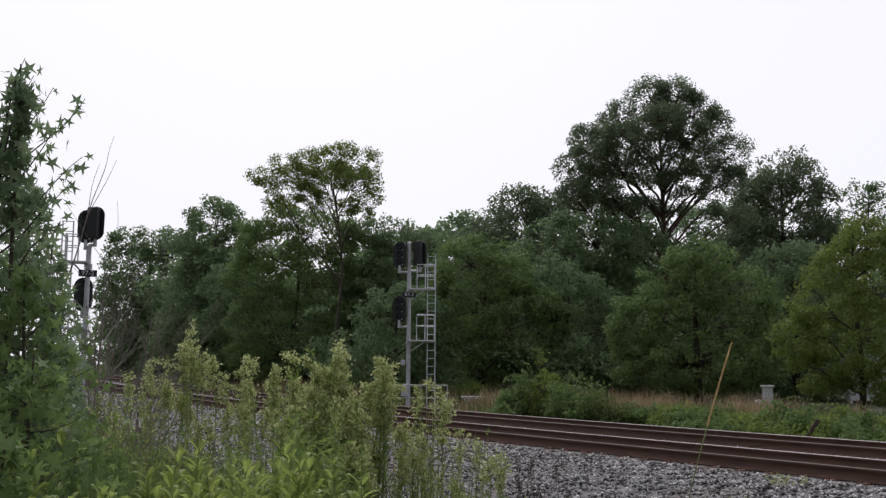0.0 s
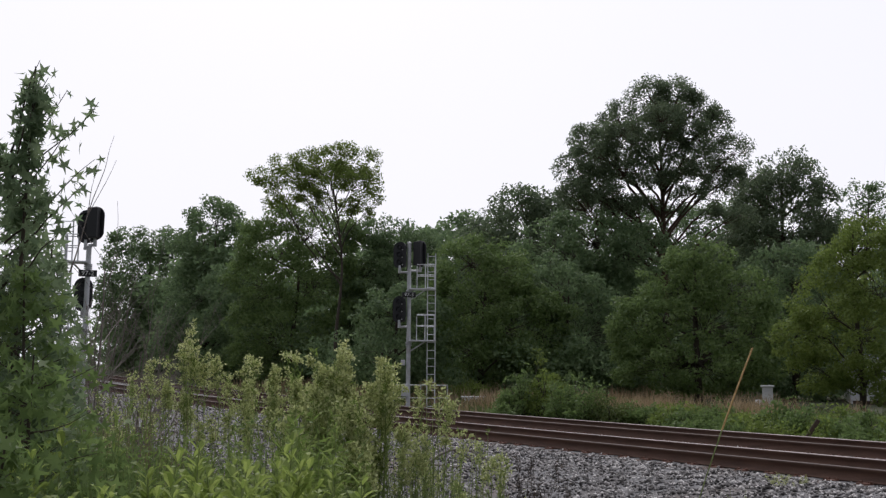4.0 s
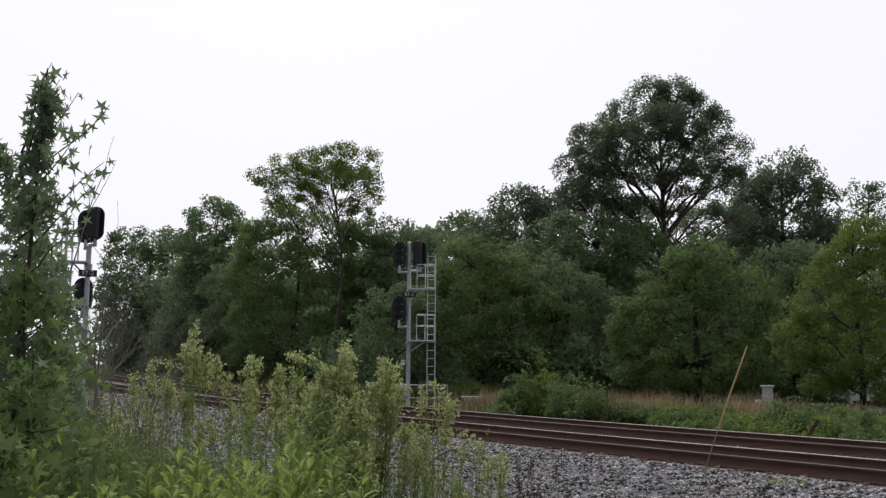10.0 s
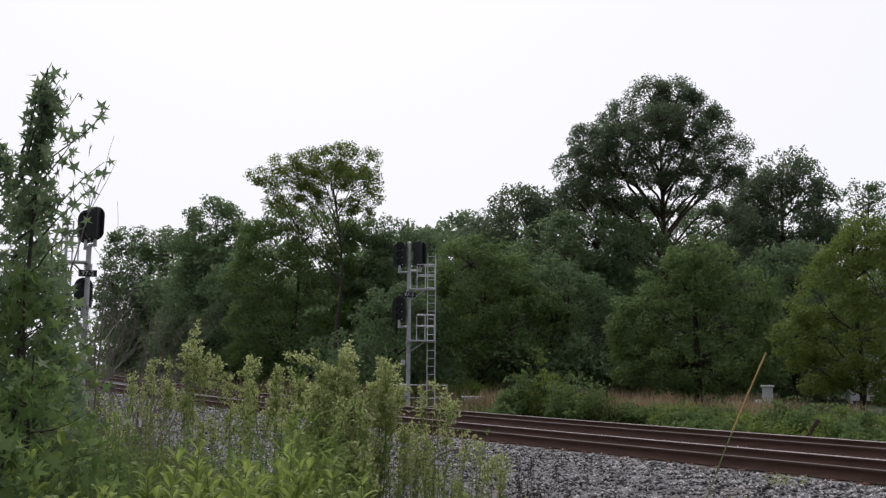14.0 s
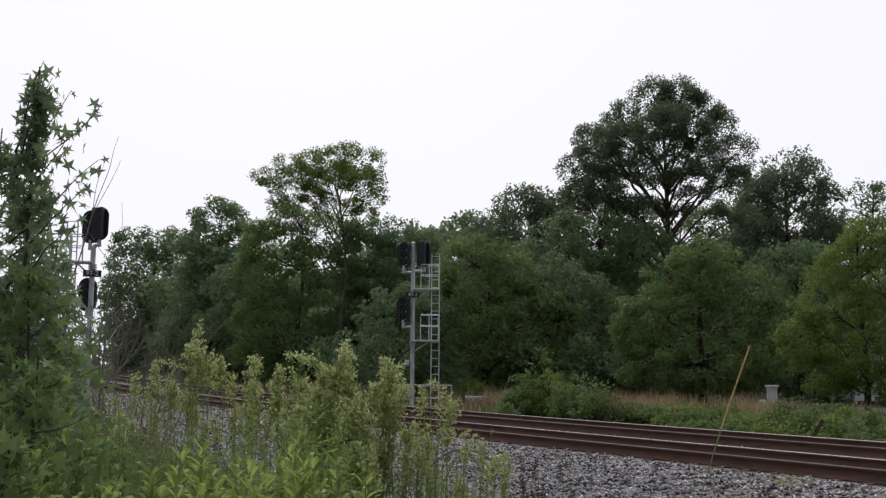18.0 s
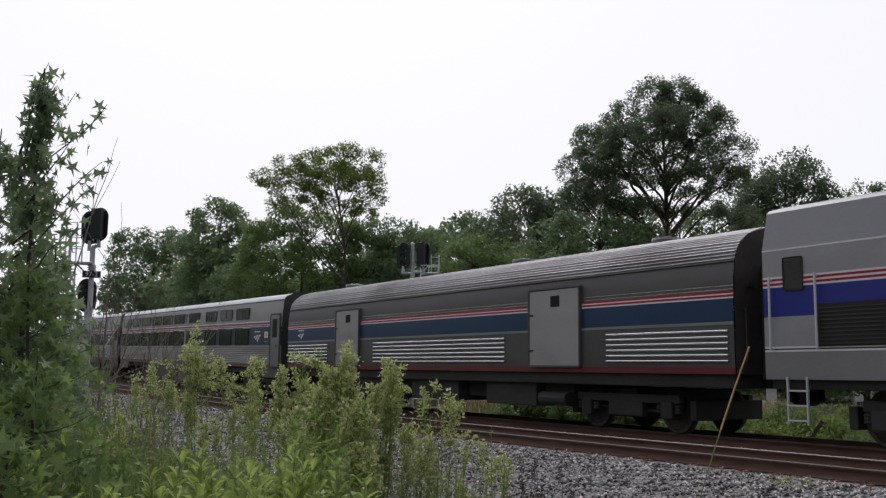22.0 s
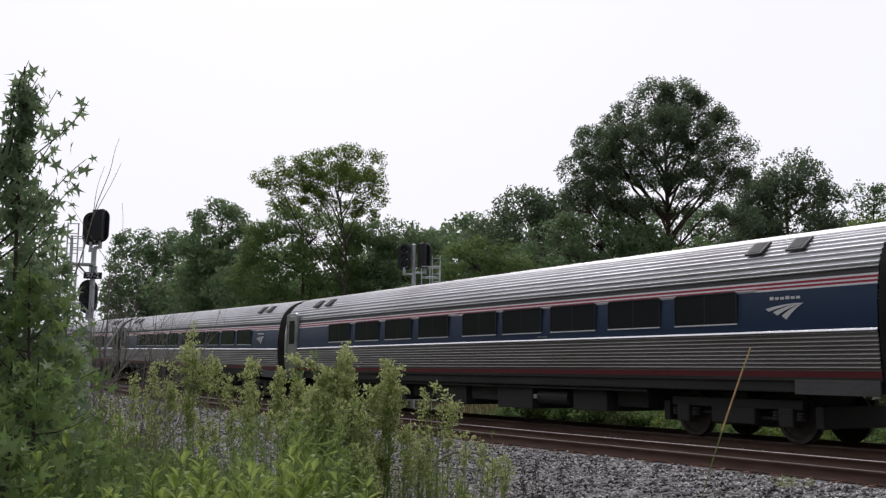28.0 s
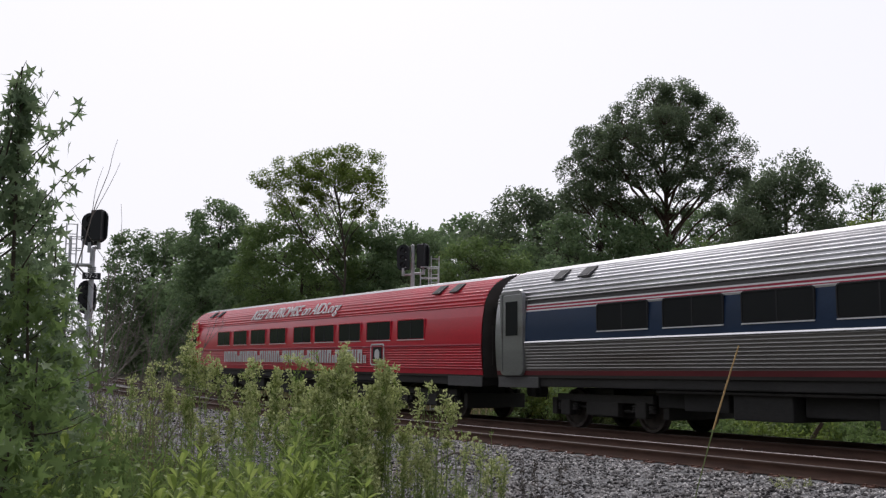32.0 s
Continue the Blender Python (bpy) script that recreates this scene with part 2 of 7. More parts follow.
def ground_z(x, y):
    """The lie of the land: a verge, the ballast bed, a shallow ditch and a low bank."""
    x, y = np.asarray(x, float), np.asarray(y, float)
    z = -0.50 - 0.42 * smooth01(2.0, 6.5, y)
    z = z + (0.92 - 0.30) * smooth01(7.2, 10.7, y)
    z = z - 0.50 * smooth01(17.7, 19.8, y) + 0.62 * smooth01(20.2, 24.5, y) + 0.15 * smooth01(30, 46, y)
    w = smooth01(1.0, 9.0, y)
    z = z + rail_zs(x) * (0.35 + 0.65 * w)
    lump = 0.06 * np.sin(x * 0.9 + y * 0.7) * np.sin(y * 1.1 - x * 0.35) + 0.03 * np.sin(x * 2.3 + 1.7) * np.sin(y * 2.9)
    off = np.clip(smooth01(6.0, 9.0, y) * (1 - smooth01(18.5, 22.0, y)), 0, 1)
    return z + lump * (1 - off)


def sheet(name, xs, ys, fz, material, drop=0.0):
    X, Y = np.meshgrid(xs, ys, indexing="ij")
    Z = fz(X, Y) - drop
    V = np.stack([X, Y, Z], -1).reshape(-1, 3)
    a, b = len(xs), len(ys)
    i = (np.arange(a - 1)[:, None] * b + np.arange(b - 1)[None]).ravel()
    F = np.stack([i, i + b, i + b + 1, i + 1], -1)
    return attach(name, arr_mesh(name, V, F, True), material)


xs = np.concatenate([[-3000, -1600, -1000, -600, -350, -240], np.arange(-180, -60, 6.0), np.arange(-60, 20, 0.6), np.arange(20, 80, 6.0), [120, 240, 500, 1000, 3000]])
ys = np.concatenate([[-3000, -1000, -400, -150, -60, -25, -10], np.arange(-5, 30, 0.45), np.arange(30, 90, 3.0), [120, 200, 400, 900, 3000]])
tagged(sheet("ground", xs, ys, ground_z, M["ground"]), "weedy trackside ground with bare earth patches", "ground", kind="structure")


def bed_z(x, y):
    base = ground_z(x, y)
    edge = np.minimum(smooth01(6.6, 7.6, y + 0.35 * np.sin(x * 1.7) + 0.2 * np.sin(x * 4.1)), 1 - smooth01(18.6, 19.6, y + 0.3 * np.sin(x * 1.3)))
    return base - 0.10 + 0.16 * edge + 0.042 * smooth01(10.7, 11.3, y) * (1 - smooth01(17.2, 17.8, y)) + 0.012 * np.sin(x * 9.1) * np.sin(y * 8.3)


xs_bed = np.concatenate([np.arange(-1300, -80, 20.0), np.arange(-80, 6, 0.3), np.arange(6, 260, 20.0)])
tagged(sheet("ballast_bed", xs_bed, np.arange(6.2, 20.2, 0.2), bed_z, M["ballast"]), "bed of grey crushed stone under two railway tracks", "ballast", kind="structure")

# loose stones on the near shoulder and between the rails
M["stone"] = leaf_mat("crushed_stone", (0.045, 0.041, 0.039), (0.19, 0.177, 0.168), (0.60, 0.57, 0.55), 0.0, 0.85, 0.15)
rng = np.random.default_rng(4)


def stones(name, n, x0, x1, y0, y1, lo, hi, power=1.0):
    px = x1 - (x1 - x0) * rng.random(n) ** power
    py = y0 + (y1 - y0) * rng.random(n)
    pz = bed_z(px, py)
    s = lo + (hi - lo) * rng.random(n) ** 1.6
    o = np.array([(1, 0, 0), (-1, 0, 0), (0, 1, 0), (0, -1, 0), (0, 0, 1), (0, 0, -1)], float)
    V = o[None] * (0.65 + 0.6 * rng.random((n, 6, 1)))
    V = V + rng.normal(0, 0.18, (n, 6, 3))
    ang = rng.random((n, 3)) * 2 * np.pi
    ca, sa, cb, sb = np.cos(ang[:, 0]), np.sin(ang[:, 0]), np.cos(ang[:, 1]), np.sin(ang[:, 1])
    Rz = np.zeros((n, 3, 3))
    Rz[:, 0, 0], Rz[:, 0, 1], Rz[:, 1, 0], Rz[:, 1, 1], Rz[:, 2, 2] = ca, -sa, sa, ca, 1
    Rx = np.zeros((n, 3, 3))
    Rx[:, 0, 0], Rx[:, 1, 1], Rx[:, 1, 2], Rx[:, 2, 1], Rx[:, 2, 2] = 1, cb, -sb, sb, cb
    V = np.einsum("nij,njk,nlk->nli", Rz, Rx, V)
    V = V * (s[:, None, None] * np.array([1.0, 1.0, 0.75])) + np.stack([px, py, pz + 0.25 * s], -1)[:, None]
    f = np.array([(0, 2, 4), (2, 1, 4), (1, 3, 4), (3, 0, 4), (2, 0, 5), (1, 2, 5), (3, 1, 5), (0, 3, 5)])
    F = (np.arange(n)[:, None, None] * 6 + f[None]).reshape(-1, 3)
    return tagged(attach(name, arr_mesh(name, V.reshape(-1, 3), F), M["stone"]), "loose angular grey and pale crushed stones", "gravel", kind="stuff")


stones("ballast_stones", 29000, -24, -6, 7.0, 11.4, 0.015, 0.040)
stones("ballast_stones", 7000, -62, -24, 6.8, 11.6, 0.028, 0.06, 1.5)
stones("ballast_stones", 7000, -34, -6, 11.5, 18.4, 0.018, 0.036)

RAIL_X = np.concatenate([np.arange(-1300, -130, 30.0), np.arange(-130, 10, 2.0), np.arange(10, 261, 25.0)])


def rail(parent, y, inward, band="rail_shine"):
    """A flat-bottomed rail swept along the line; the head is polished towards the gauge side."""
    s = 1.0 if inward > 0 else -1.0
    head = [(-0.036, -0.012), (-0.030, -0.002), (-0.012, 0.0), (0.027, -0.002)]
    shine = [(0.027, -0.002), (0.030, -0.003), (0.0365, -0.014)]
    body = [(0.0365, -0.014), (0.036, -0.042), (0.010, -0.055), (0.009, -0.15), (0.074, -0.172), (0.075, -0.186), (-0.075, -0.186), (-0.074, -0.172), (-0.009, -0.15), (-0.010, -0.055), (-0.036, -0.042), (-0.036, -0.012)]
    ob = None
    for prof, mat_, nm in ((body, M["rail_rust"], "rail"), (head, M["rail_dull"], "rail_head_edge"), (shine, M[band], "rail_running_band")):
        n = len(prof)
        V = np.array([[(x, y + s * a, rail_z(x) + b) for a, b in prof] for x in RAIL_X]).reshape(-1, 3)
        i = (np.arange(len(RAIL_X) - 1)[:, None] * n + np.arange(n - 1)[None]).ravel()
        F = np.stack([i, i + 1, i + n + 1, i + n], -1)
        o = attach(nm, arr_mesh(nm, V, F), mat_, ob or parent)
        ob = ob or o
    return ob


tie_bm = bx(-0.115, 0.115, -1.3, 1.3, -0.40, -0.196, 0.012)
tie_me = bpy.data.meshes.new("tie")
tie_bm.to_mesh(tie_me)
tie_bm.free()
tie_me.materials.append(M["tie"])
plate_bm = bx(-0.10, 0.10, -0.18, 0.18, -0.196, -0.180, 0.004)
for px_, py_ in ((-0.07, -0.12), (0.07, -0.12), (-0.07, 0.12), (0.07, 0.12)):
    box(plate_bm, px_ - 0.02, px_ + 0.02, py_ - 0.02, py_ + 0.02, -0.182, -0.160)
plate_me = bpy.data.meshes.new("tie_plate")
plate_bm.to_mesh(plate_me)
plate_bm.free()
plate_me.materials.append(M["steel_plate"])


def track(y, label):
    tr = thing("railway_track", label, "railway track", "tracks", kind="structure")
    rail(tr, y - GAUGE / 2, 1, "rail_dull")
    rail(tr, y + GAUGE / 2, -1)
    rr = random.Random(int(y * 10))
    x = 4.0
    while x > -52:
        t = new("tie", tie_me)
        t.parent = tr
        t.matrix_basis = pose(x, y + rr.uniform(-0.05, 0.05), rail_z(x), 0, 0, rr.uniform(-1, 1))
        for e in (-1, 1):
            pl = new("tie_plate", plate_me)
            pl.parent = t
            pl.matrix_basis = pose(0, e * GAUGE / 2 + (y - t.location.y), 0)
        x -= 0.52
    bm = bmesh.new()
    while x > -140:
        z = rail_z(x)
        box(bm, x - 0.115, x + 0.115, y - 1.3, y + 1.3, z - 0.4, z - 0.196)
        x -= 0.52
    tagged(part("tie_row", bm, M["tie"], tr), kind="stuff")
    return tr


track(Y_NEAR, "railway track with rusty rails on dark timber ties")
track(Y_FAR, "railway track with shiny-topped rails the train runs on")
# ---- the train ----
M["stainless"] = surf("brushed_stainless", (0.28, 0.28, 0.28), (0.42, 0.42, 0.42), scale=1.0, rough=0.36, metal=0.85, bump=0.03, fine=30, dirt=(0.22, 0.20, 0.18), dirt_scale=0.9, dirt_lo=0.5, dirt_hi=0.9, stretch=(0.3, 1, 2))
M["flute"] = surf("dull_fluted_stainless", (0.20, 0.195, 0.188), (0.33, 0.322, 0.31), scale=1.0, rough=0.40, metal=0.85, bump=0.03, fine=30, dirt=(0.15, 0.13, 0.11), dirt_scale=0.8, dirt_lo=0.45, dirt_hi=0.85, stretch=(0.25, 1, 3))
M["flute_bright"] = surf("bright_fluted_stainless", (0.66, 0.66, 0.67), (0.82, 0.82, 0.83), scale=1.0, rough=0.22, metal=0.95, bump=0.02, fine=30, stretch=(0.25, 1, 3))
# near-black trim steel; on the roofs it paints the shaded side of the ribs
M["flute_dark"] = surf("dark_steel_and_rib_shade", (0.03, 0.028, 0.026), (0.07, 0.065, 0.06), scale=1.0, rough=0.6, metal=0.3, bump=0.02, stretch=(0.3, 1, 3))
M["roof_steel"] = surf("fluted_roof_steel", (0.44, 0.437, 0.446), (0.62, 0.615, 0.625), scale=0.8, rough=0.40, metal=0.75, bump=0.03, fine=20, dirt=(0.24, 0.22, 0.21), dirt_scale=0.5, dirt_lo=0.5, dirt_hi=0.9, stretch=(0.4, 1, 1))
M["roof_dark"] = surf("sooty_roof_steel", (0.20, 0.196, 0.198), (0.36, 0.355, 0.36), scale=0.8, rough=0.42, metal=0.7, bump=0.03, fine=20, dirt=(0.10, 0.09, 0.085), dirt_scale=0.5, stretch=(0.4, 1, 1))
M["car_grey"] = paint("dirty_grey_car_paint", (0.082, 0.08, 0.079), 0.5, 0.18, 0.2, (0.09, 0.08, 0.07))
M["letter_steel"] = paint("dull_steel_letterboard", (0.235, 0.233, 0.242), 0.42, 0.10, 0.4, (0.22, 0.2, 0.19))
M["upper_grey"] = paint("grey_steel_upper_side", (0.21, 0.207, 0.205), 0.42, 0.12, 0.5, (0.2, 0.18, 0.17))
M["navy"] = paint("navy_band", (0.012, 0.032, 0.078), 0.42, 0.12, 0.0, (0.025, 0.035, 0.06), 0.3)
M["navy_bright"] = paint("clean_navy_band", (0.014, 0.044, 0.106), 0.42, 0.12, 0.0, (0.02, 0.04, 0.09), 0.3)
M["navy_deep"] = paint("deep_navy_band", (0.010, 0.024, 0.055), 0.42, 0.12, 0.0, (0.02, 0.028, 0.045), 0.3)
M["emblem_blue"] = paint("dark_blue_lettering", (0.03, 0.036, 0.07), 0.4, 0.08)
M["navy_dull"] = paint("faded_navy_band", (0.011, 0.020, 0.034), 0.45, 0.12, 0.0, (0.022, 0.027, 0.035), 0.25)
M["royal"] = paint("royal_blue_band", (0.02, 0.03, 0.24), 0.3, 0.08)
M["steel_blue"] = paint("mid_blue_paint", (0.03, 0.095, 0.21), 0.45, 0.08, 0.0, (0.035, 0.085, 0.17), 0.35)
M["deep_blue"] = paint("deep_blue_paint", (0.014, 0.05, 0.13), 0.5, 0.08, 0.0, None, 0.3)
M["joint_grey"] = paint("shadow_grey_joint", (0.34, 0.34, 0.35), 0.4, 0.1)
M["slate"] = paint("slate_blue_paint", (0.085, 0.105, 0.185), 0.35, 0.08)
M["loco_grey"] = paint("silver_grey_paint", (0.43, 0.435, 0.45), 0.36, 0.09, 0.0, (0.36, 0.35, 0.345))
M["loco_grey_old"] = paint("dulled_grey_paint", (0.31, 0.308, 0.312), 0.42, 0.12, 0.0, (0.22, 0.21, 0.2))
M["loco_grey_low"] = paint("sill_grey_paint", (0.215, 0.213, 0.215), 0.45, 0.12, 0.0, (0.15, 0.14, 0.135))
M["loco_skirt"] = paint("sooty_skirt_paint", (0.055, 0.053, 0.052), 0.6, 0.25, 0.0, (0.09, 0.08, 0.072))
M["old_nose"] = paint("road_stained_nose_paint", (0.17, 0.165, 0.165), 0.5, 0.16, 0.0, (0.10, 0.09, 0.085))
M["loco_white"] = paint("pale_silver_paint", (0.56, 0.575, 0.61), 0.35, 0.06, 0.0, (0.48, 0.47, 0.46))
M["loco_slate"] = paint("roof_grey_paint", (0.22, 0.22, 0.235), 0.4, 0.08)
M["red_line"] = paint("red_stripe", (0.22, 0.022, 0.03), 0.4, 0.15, 0.0, (0.12, 0.03, 0.03))
M["red_dull"] = paint("brick_red_sill", (0.15, 0.02, 0.025), 0.5, 0.2, 0.0, (0.07, 0.03, 0.03))
M["stripe_red"] = paint("pinkish_red_stripe", (0.34, 0.028, 0.05), 0.5, 0.1, 0.0, None, 0.2)
M["stripe_white"] = paint("white_stripe", (0.72, 0.71, 0.71), 0.35, 0.06)
M["car_red"] = paint("bright_red_wrap", (0.62, 0.018, 0.042), 0.28, 0.12, 0.0, (0.40, 0.016, 0.036))
M["under"] = paint("underframe_grime", (0.030, 0.0285, 0.027), 0.85, 0.4, 0.0, (0.05, 0.045, 0.04))
M["truck"] = paint("truck_grime", (0.035, 0.032, 0.029), 0.7, 0.3, 0.2, (0.03, 0.026, 0.022))
M["truck_pale"] = paint("dusty_truck_steel", (0.05, 0.047, 0.045), 0.65, 0.25, 0.2, (0.07, 0.06, 0.05))
M["wheel"] = surf("worn_wheel", (0.05, 0.04, 0.035), (0.11, 0.09, 0.075), scale=6, rough=0.7, metal=0.5, bump=0.1)
M["skirt_grey"] = paint("grey_skirt_box", (0.085, 0.083, 0.082), 0.6, 0.3, 0.1, (0.04, 0.037, 0.035))
M["rubber"] = paint("diaphragm_rubber", (0.045, 0.04, 0.038), 0.8, 0.3, 0.0, (0.07, 0.06, 0.05))
M["end_wall"] = paint("sooty_end_wall", (0.075, 0.066, 0.06), 0.6, 0.3, 0.2, (0.12, 0.10, 0.09))
M["door_grey"] = paint("bare_grey_door", (0.34, 0.33, 0.32), 0.5, 0.1, 0.2, (0.24, 0.2, 0.17))
M["yellow"] = paint("yellow_sign", (0.65, 0.55, 0.08), 0.5, 0.05)
M["soft_black"] = paint("black_grille", (0.010, 0.010, 0.011), 0.7, 0.2)


def glass_mat(name, tint, rough):
    m, n, l, p = node_mat(name)
    p.inputs["Base Color"].default_value = (*tint, 1)
    p.inputs["Roughness"].default_value = rough
    p.inputs["IOR"].default_value = 1.5
    p.inputs["Specular IOR Level"].default_value = 0.22
    return m


M["glass"] = glass_mat("tinted_window_glass", (0.028, 0.029, 0.031), 0.10)
M["windshield"] = glass_mat("windshield_glass", (0.10, 0.13, 0.13), 0.08)
lamp_m, lamp_n, lamp_l, lamp_p = node_mat("lit_headlight")
lamp_p.inputs["Emission Color"].default_value, lamp_p.inputs["Emission Strength"].default_value = (1, 0.95, 0.86, 1), 1.8
M["lamp"] = lamp_m
warm_m, warm_n, warm_l, warm_p = node_mat("lit_ditch_light")
warm_p.inputs["Emission Color"].default_value, warm_p.inputs["Emission Strength"].default_value = (1, 0.80, 0.58, 1), 1.1
M["lamp_warm"] = warm_m


def sweep(name, pts, x0, x1, material, parent, label="", side=-1, both=True):
    """A band swept along the car from a (half width, height) line; the same on the other side."""
    P = np.array(pts, float)
    n = len(P)
    V = np.concatenate([np.stack([np.full(n, x), side * P[:, 0], P[:, 1]], -1) for x in (x0, x1)])
    i = np.arange(n - 1)
    F = np.stack([i, i + 1, i + n + 1, i + n], -1)
    me = arr_mesh(name, V, F)
    ob = attach(name, me, material, parent, label)
    if both:
        o2 = new(name, me)
        o2.parent = parent
        o2.matrix_basis = Matrix.Diagonal((1, -1, 1, 1))
    return ob


def line(prof, z0, z1, out=0.0, k=4):
    zs = np.linspace(z0, z1, k)
    return [(np.interp(z, [p[1] for p in prof], [p[0] for p in prof]) + out, z) for z in zs]


def fluted(prof, z0, z1, n, deep=0.02, share=0.5, lip=0.25):
    """n rounded ribs between two heights."""
    pts = []
    for i in range(n):
        a, s = z0 + (z1 - z0) * i / n, (z1 - z0) / n
        for f, d in ((0.02, 0.0), (1 - share, 0.0), (1 - share * (1 - lip), 0.8), (1 - share * 0.5, 1.0), (1 - share * lip, 0.8), (0.999, 0.0)):
            z = a + s * f
            pts.append((np.interp(z, [p[1] for p in prof], [p[0] for p in prof]) + d * deep, z))
    return pts


def ribbed_roof(line_pts, n, deep=0.02):
    """A roof line from one eave to the ridge with n ribs along the car."""
    P = np.array(line_pts, float)
    d = np.concatenate([[0], np.cumsum(np.hypot(*np.diff(P, axis=0).T))])
    out = []
    for i in range(n):
        for f, e in ((0.0, 0), (0.55, 0), (0.68, 1), (0.86, 1), (0.99, 0)):
            s = d[-1] * (i + f) / n
            y, z = np.interp(s, d, P[:, 0]), np.interp(s, d, P[:, 1])
            y2, z2 = np.interp(s + 0.01, d, P[:, 0]), np.interp(s + 0.01, d, P[:, 1])
            t = Vector((y2 - y, z2 - z)).normalized() if (y2 != y or z2 != z) else Vector((-1, 0))
            out.append((y + t.y * deep * e, z - t.x * deep * e))
    out.append((0.0, P[-1, 1]))
    return out


def rib_shade_strips(line_pts, n, x0, x1, car, w=0.02):
    """Painted shade strips at the foot of the roof ribs, both sides in one mesh."""
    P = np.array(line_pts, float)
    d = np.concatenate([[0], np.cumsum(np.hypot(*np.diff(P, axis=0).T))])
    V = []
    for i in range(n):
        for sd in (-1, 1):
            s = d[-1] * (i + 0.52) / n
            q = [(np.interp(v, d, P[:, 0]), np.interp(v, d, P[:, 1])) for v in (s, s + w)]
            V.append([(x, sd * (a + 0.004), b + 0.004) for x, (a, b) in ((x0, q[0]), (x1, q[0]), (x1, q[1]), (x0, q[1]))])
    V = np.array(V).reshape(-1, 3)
    return tagged(attach("rib_shade", arr_mesh("rib_shade", V, np.arange(len(V)).reshape(-1, 4)), M["flute_dark"], car), kind="stuff")


def ring_frame(x0, x1, z0, z1, w, y0, y1, r=0.05, n=3):
    """A rounded rectangular frame standing on the side of a car."""
    bm = bmesh.new()

    def loop(o, y):
        pts = []
        for cx, cz, a0 in ((x1 - r, z1 - r, 0), (x0 + r, z1 - r, 90), (x0 + r, z0 + r, 180), (x1 - r, z0 + r, 270)):
            for i in range(n + 1):
                a = radians(a0 + 90 * i / n)
                pts.append(bm.verts.new((cx + (r + o) * math.cos(a), y, cz + (r + o) * math.sin(a))))
        return pts

    a, b, c = loop(w, y0), loop(w * 0.8, y1), loop(0, y1)
    d = loop(-0.002, y0)
    for p, q in ((a, b), (b, c), (c, d)):
        for i in range(len(p)):
            j = (i + 1) % len(p)
            bm.faces.new((p[i], p[j], q[j], q[i]))
    bmesh.ops.recalc_face_normals(bm, faces=bm.faces)
    return bm


def window(car, x0, x1, z0, z1, y, frame_m=None, mullion=True, far=True, label="dark tinted window"):
    """A window on the near side (y negative) and the same on the far one."""
    a, b = min(x0, x1), max(x0, x1)
    pane = part("window", bx(a, b, y - 0.008, y + 0.03, z0, z1), M["glass"], car, label)
    part("window_frame", ring_frame(a, b, z0, z1, 0.035, y + 0.01, y - 0.022), frame_m or M["rubber"], pane)
    if mullion:
        m = (a + b) / 2
        part("mullion", bx(m - 0.018, m + 0.018, y - 0.014, y + 0.01, z0, z1), M["black_matt"], pane)
    if far:
        o = new("window", pane.data)
        o.parent = car
        o.matrix_basis = Matrix.Diagonal((1, -1, 1, 1))
    return pane


def swoosh(name, car, x, y, z, w, material, parent=None, label="", back=False):
    """The three sweeping strips of the line's emblem, as plain shapes."""
    bm = bmesh.new()
    s = w / 1.0
    for (ax, az), (bx_, bz) in (((0.0, 0.03), (0.09, -0.03)), ((0.20, -0.045), (0.31, -0.12)), ((0.42, -0.13), (0.54, -0.215))):
        top, bot = [], []
        for i in range(8):
            f = i / 7
            bow = 0.12 * f * (1 - f)
            top.append(bm.verts.new((x + s * (0.5 - f * (1.0 - ax)), y, z + s * (0.12 + (az - 0.12) * f + bow))))
            bot.append(bm.verts.new((x + s * (0.5 - 0.02 - f * (0.98 - bx_)), y, z + s * (0.11 + (bz - 0.11) * f + bow))))
        for i in range(7):
            bm.faces.new((top[i], top[i + 1], bot[i + 1], bot[i]))
    bmesh.ops.recalc_face_normals(bm, faces=bm.faces)
    return part(name, bm, material, parent or car, label)


def word_bars(name, car, x0, x1, y, z0, z1, n, material, label=""):
    """A word as plain upright bars of its size."""
    s = (x1 - x0) / n
    for i in range(n):
        ob = part(name, bx(x0 + s * (i + 0.14), x0 + s * (i + 0.86), y - 0.003, y + 0.004, z0, z0 + (z1 - z0) * (1.0 if i % 3 == 0 else 0.8)), material, car, label)
    return ob


wheel_bm = lathe(bmesh.new(), [(0.10, -0.07), (0.14, -0.06), (0.16, -0.02), (0.36, -0.01), (0.39, -0.06), (0.455, -0.06), (0.458, 0.05), (0.49, 0.06), (0.49, 0.085), (0.38, 0.085), (0.36, 0.04), (0.12, 0.04)], "Y", 28)
wheel_me = bpy.data.meshes.new("wheel")
wheel_bm.to_mesh(wheel_me)
wheel_bm.free()
wheel_me.materials.append(M["wheel"])


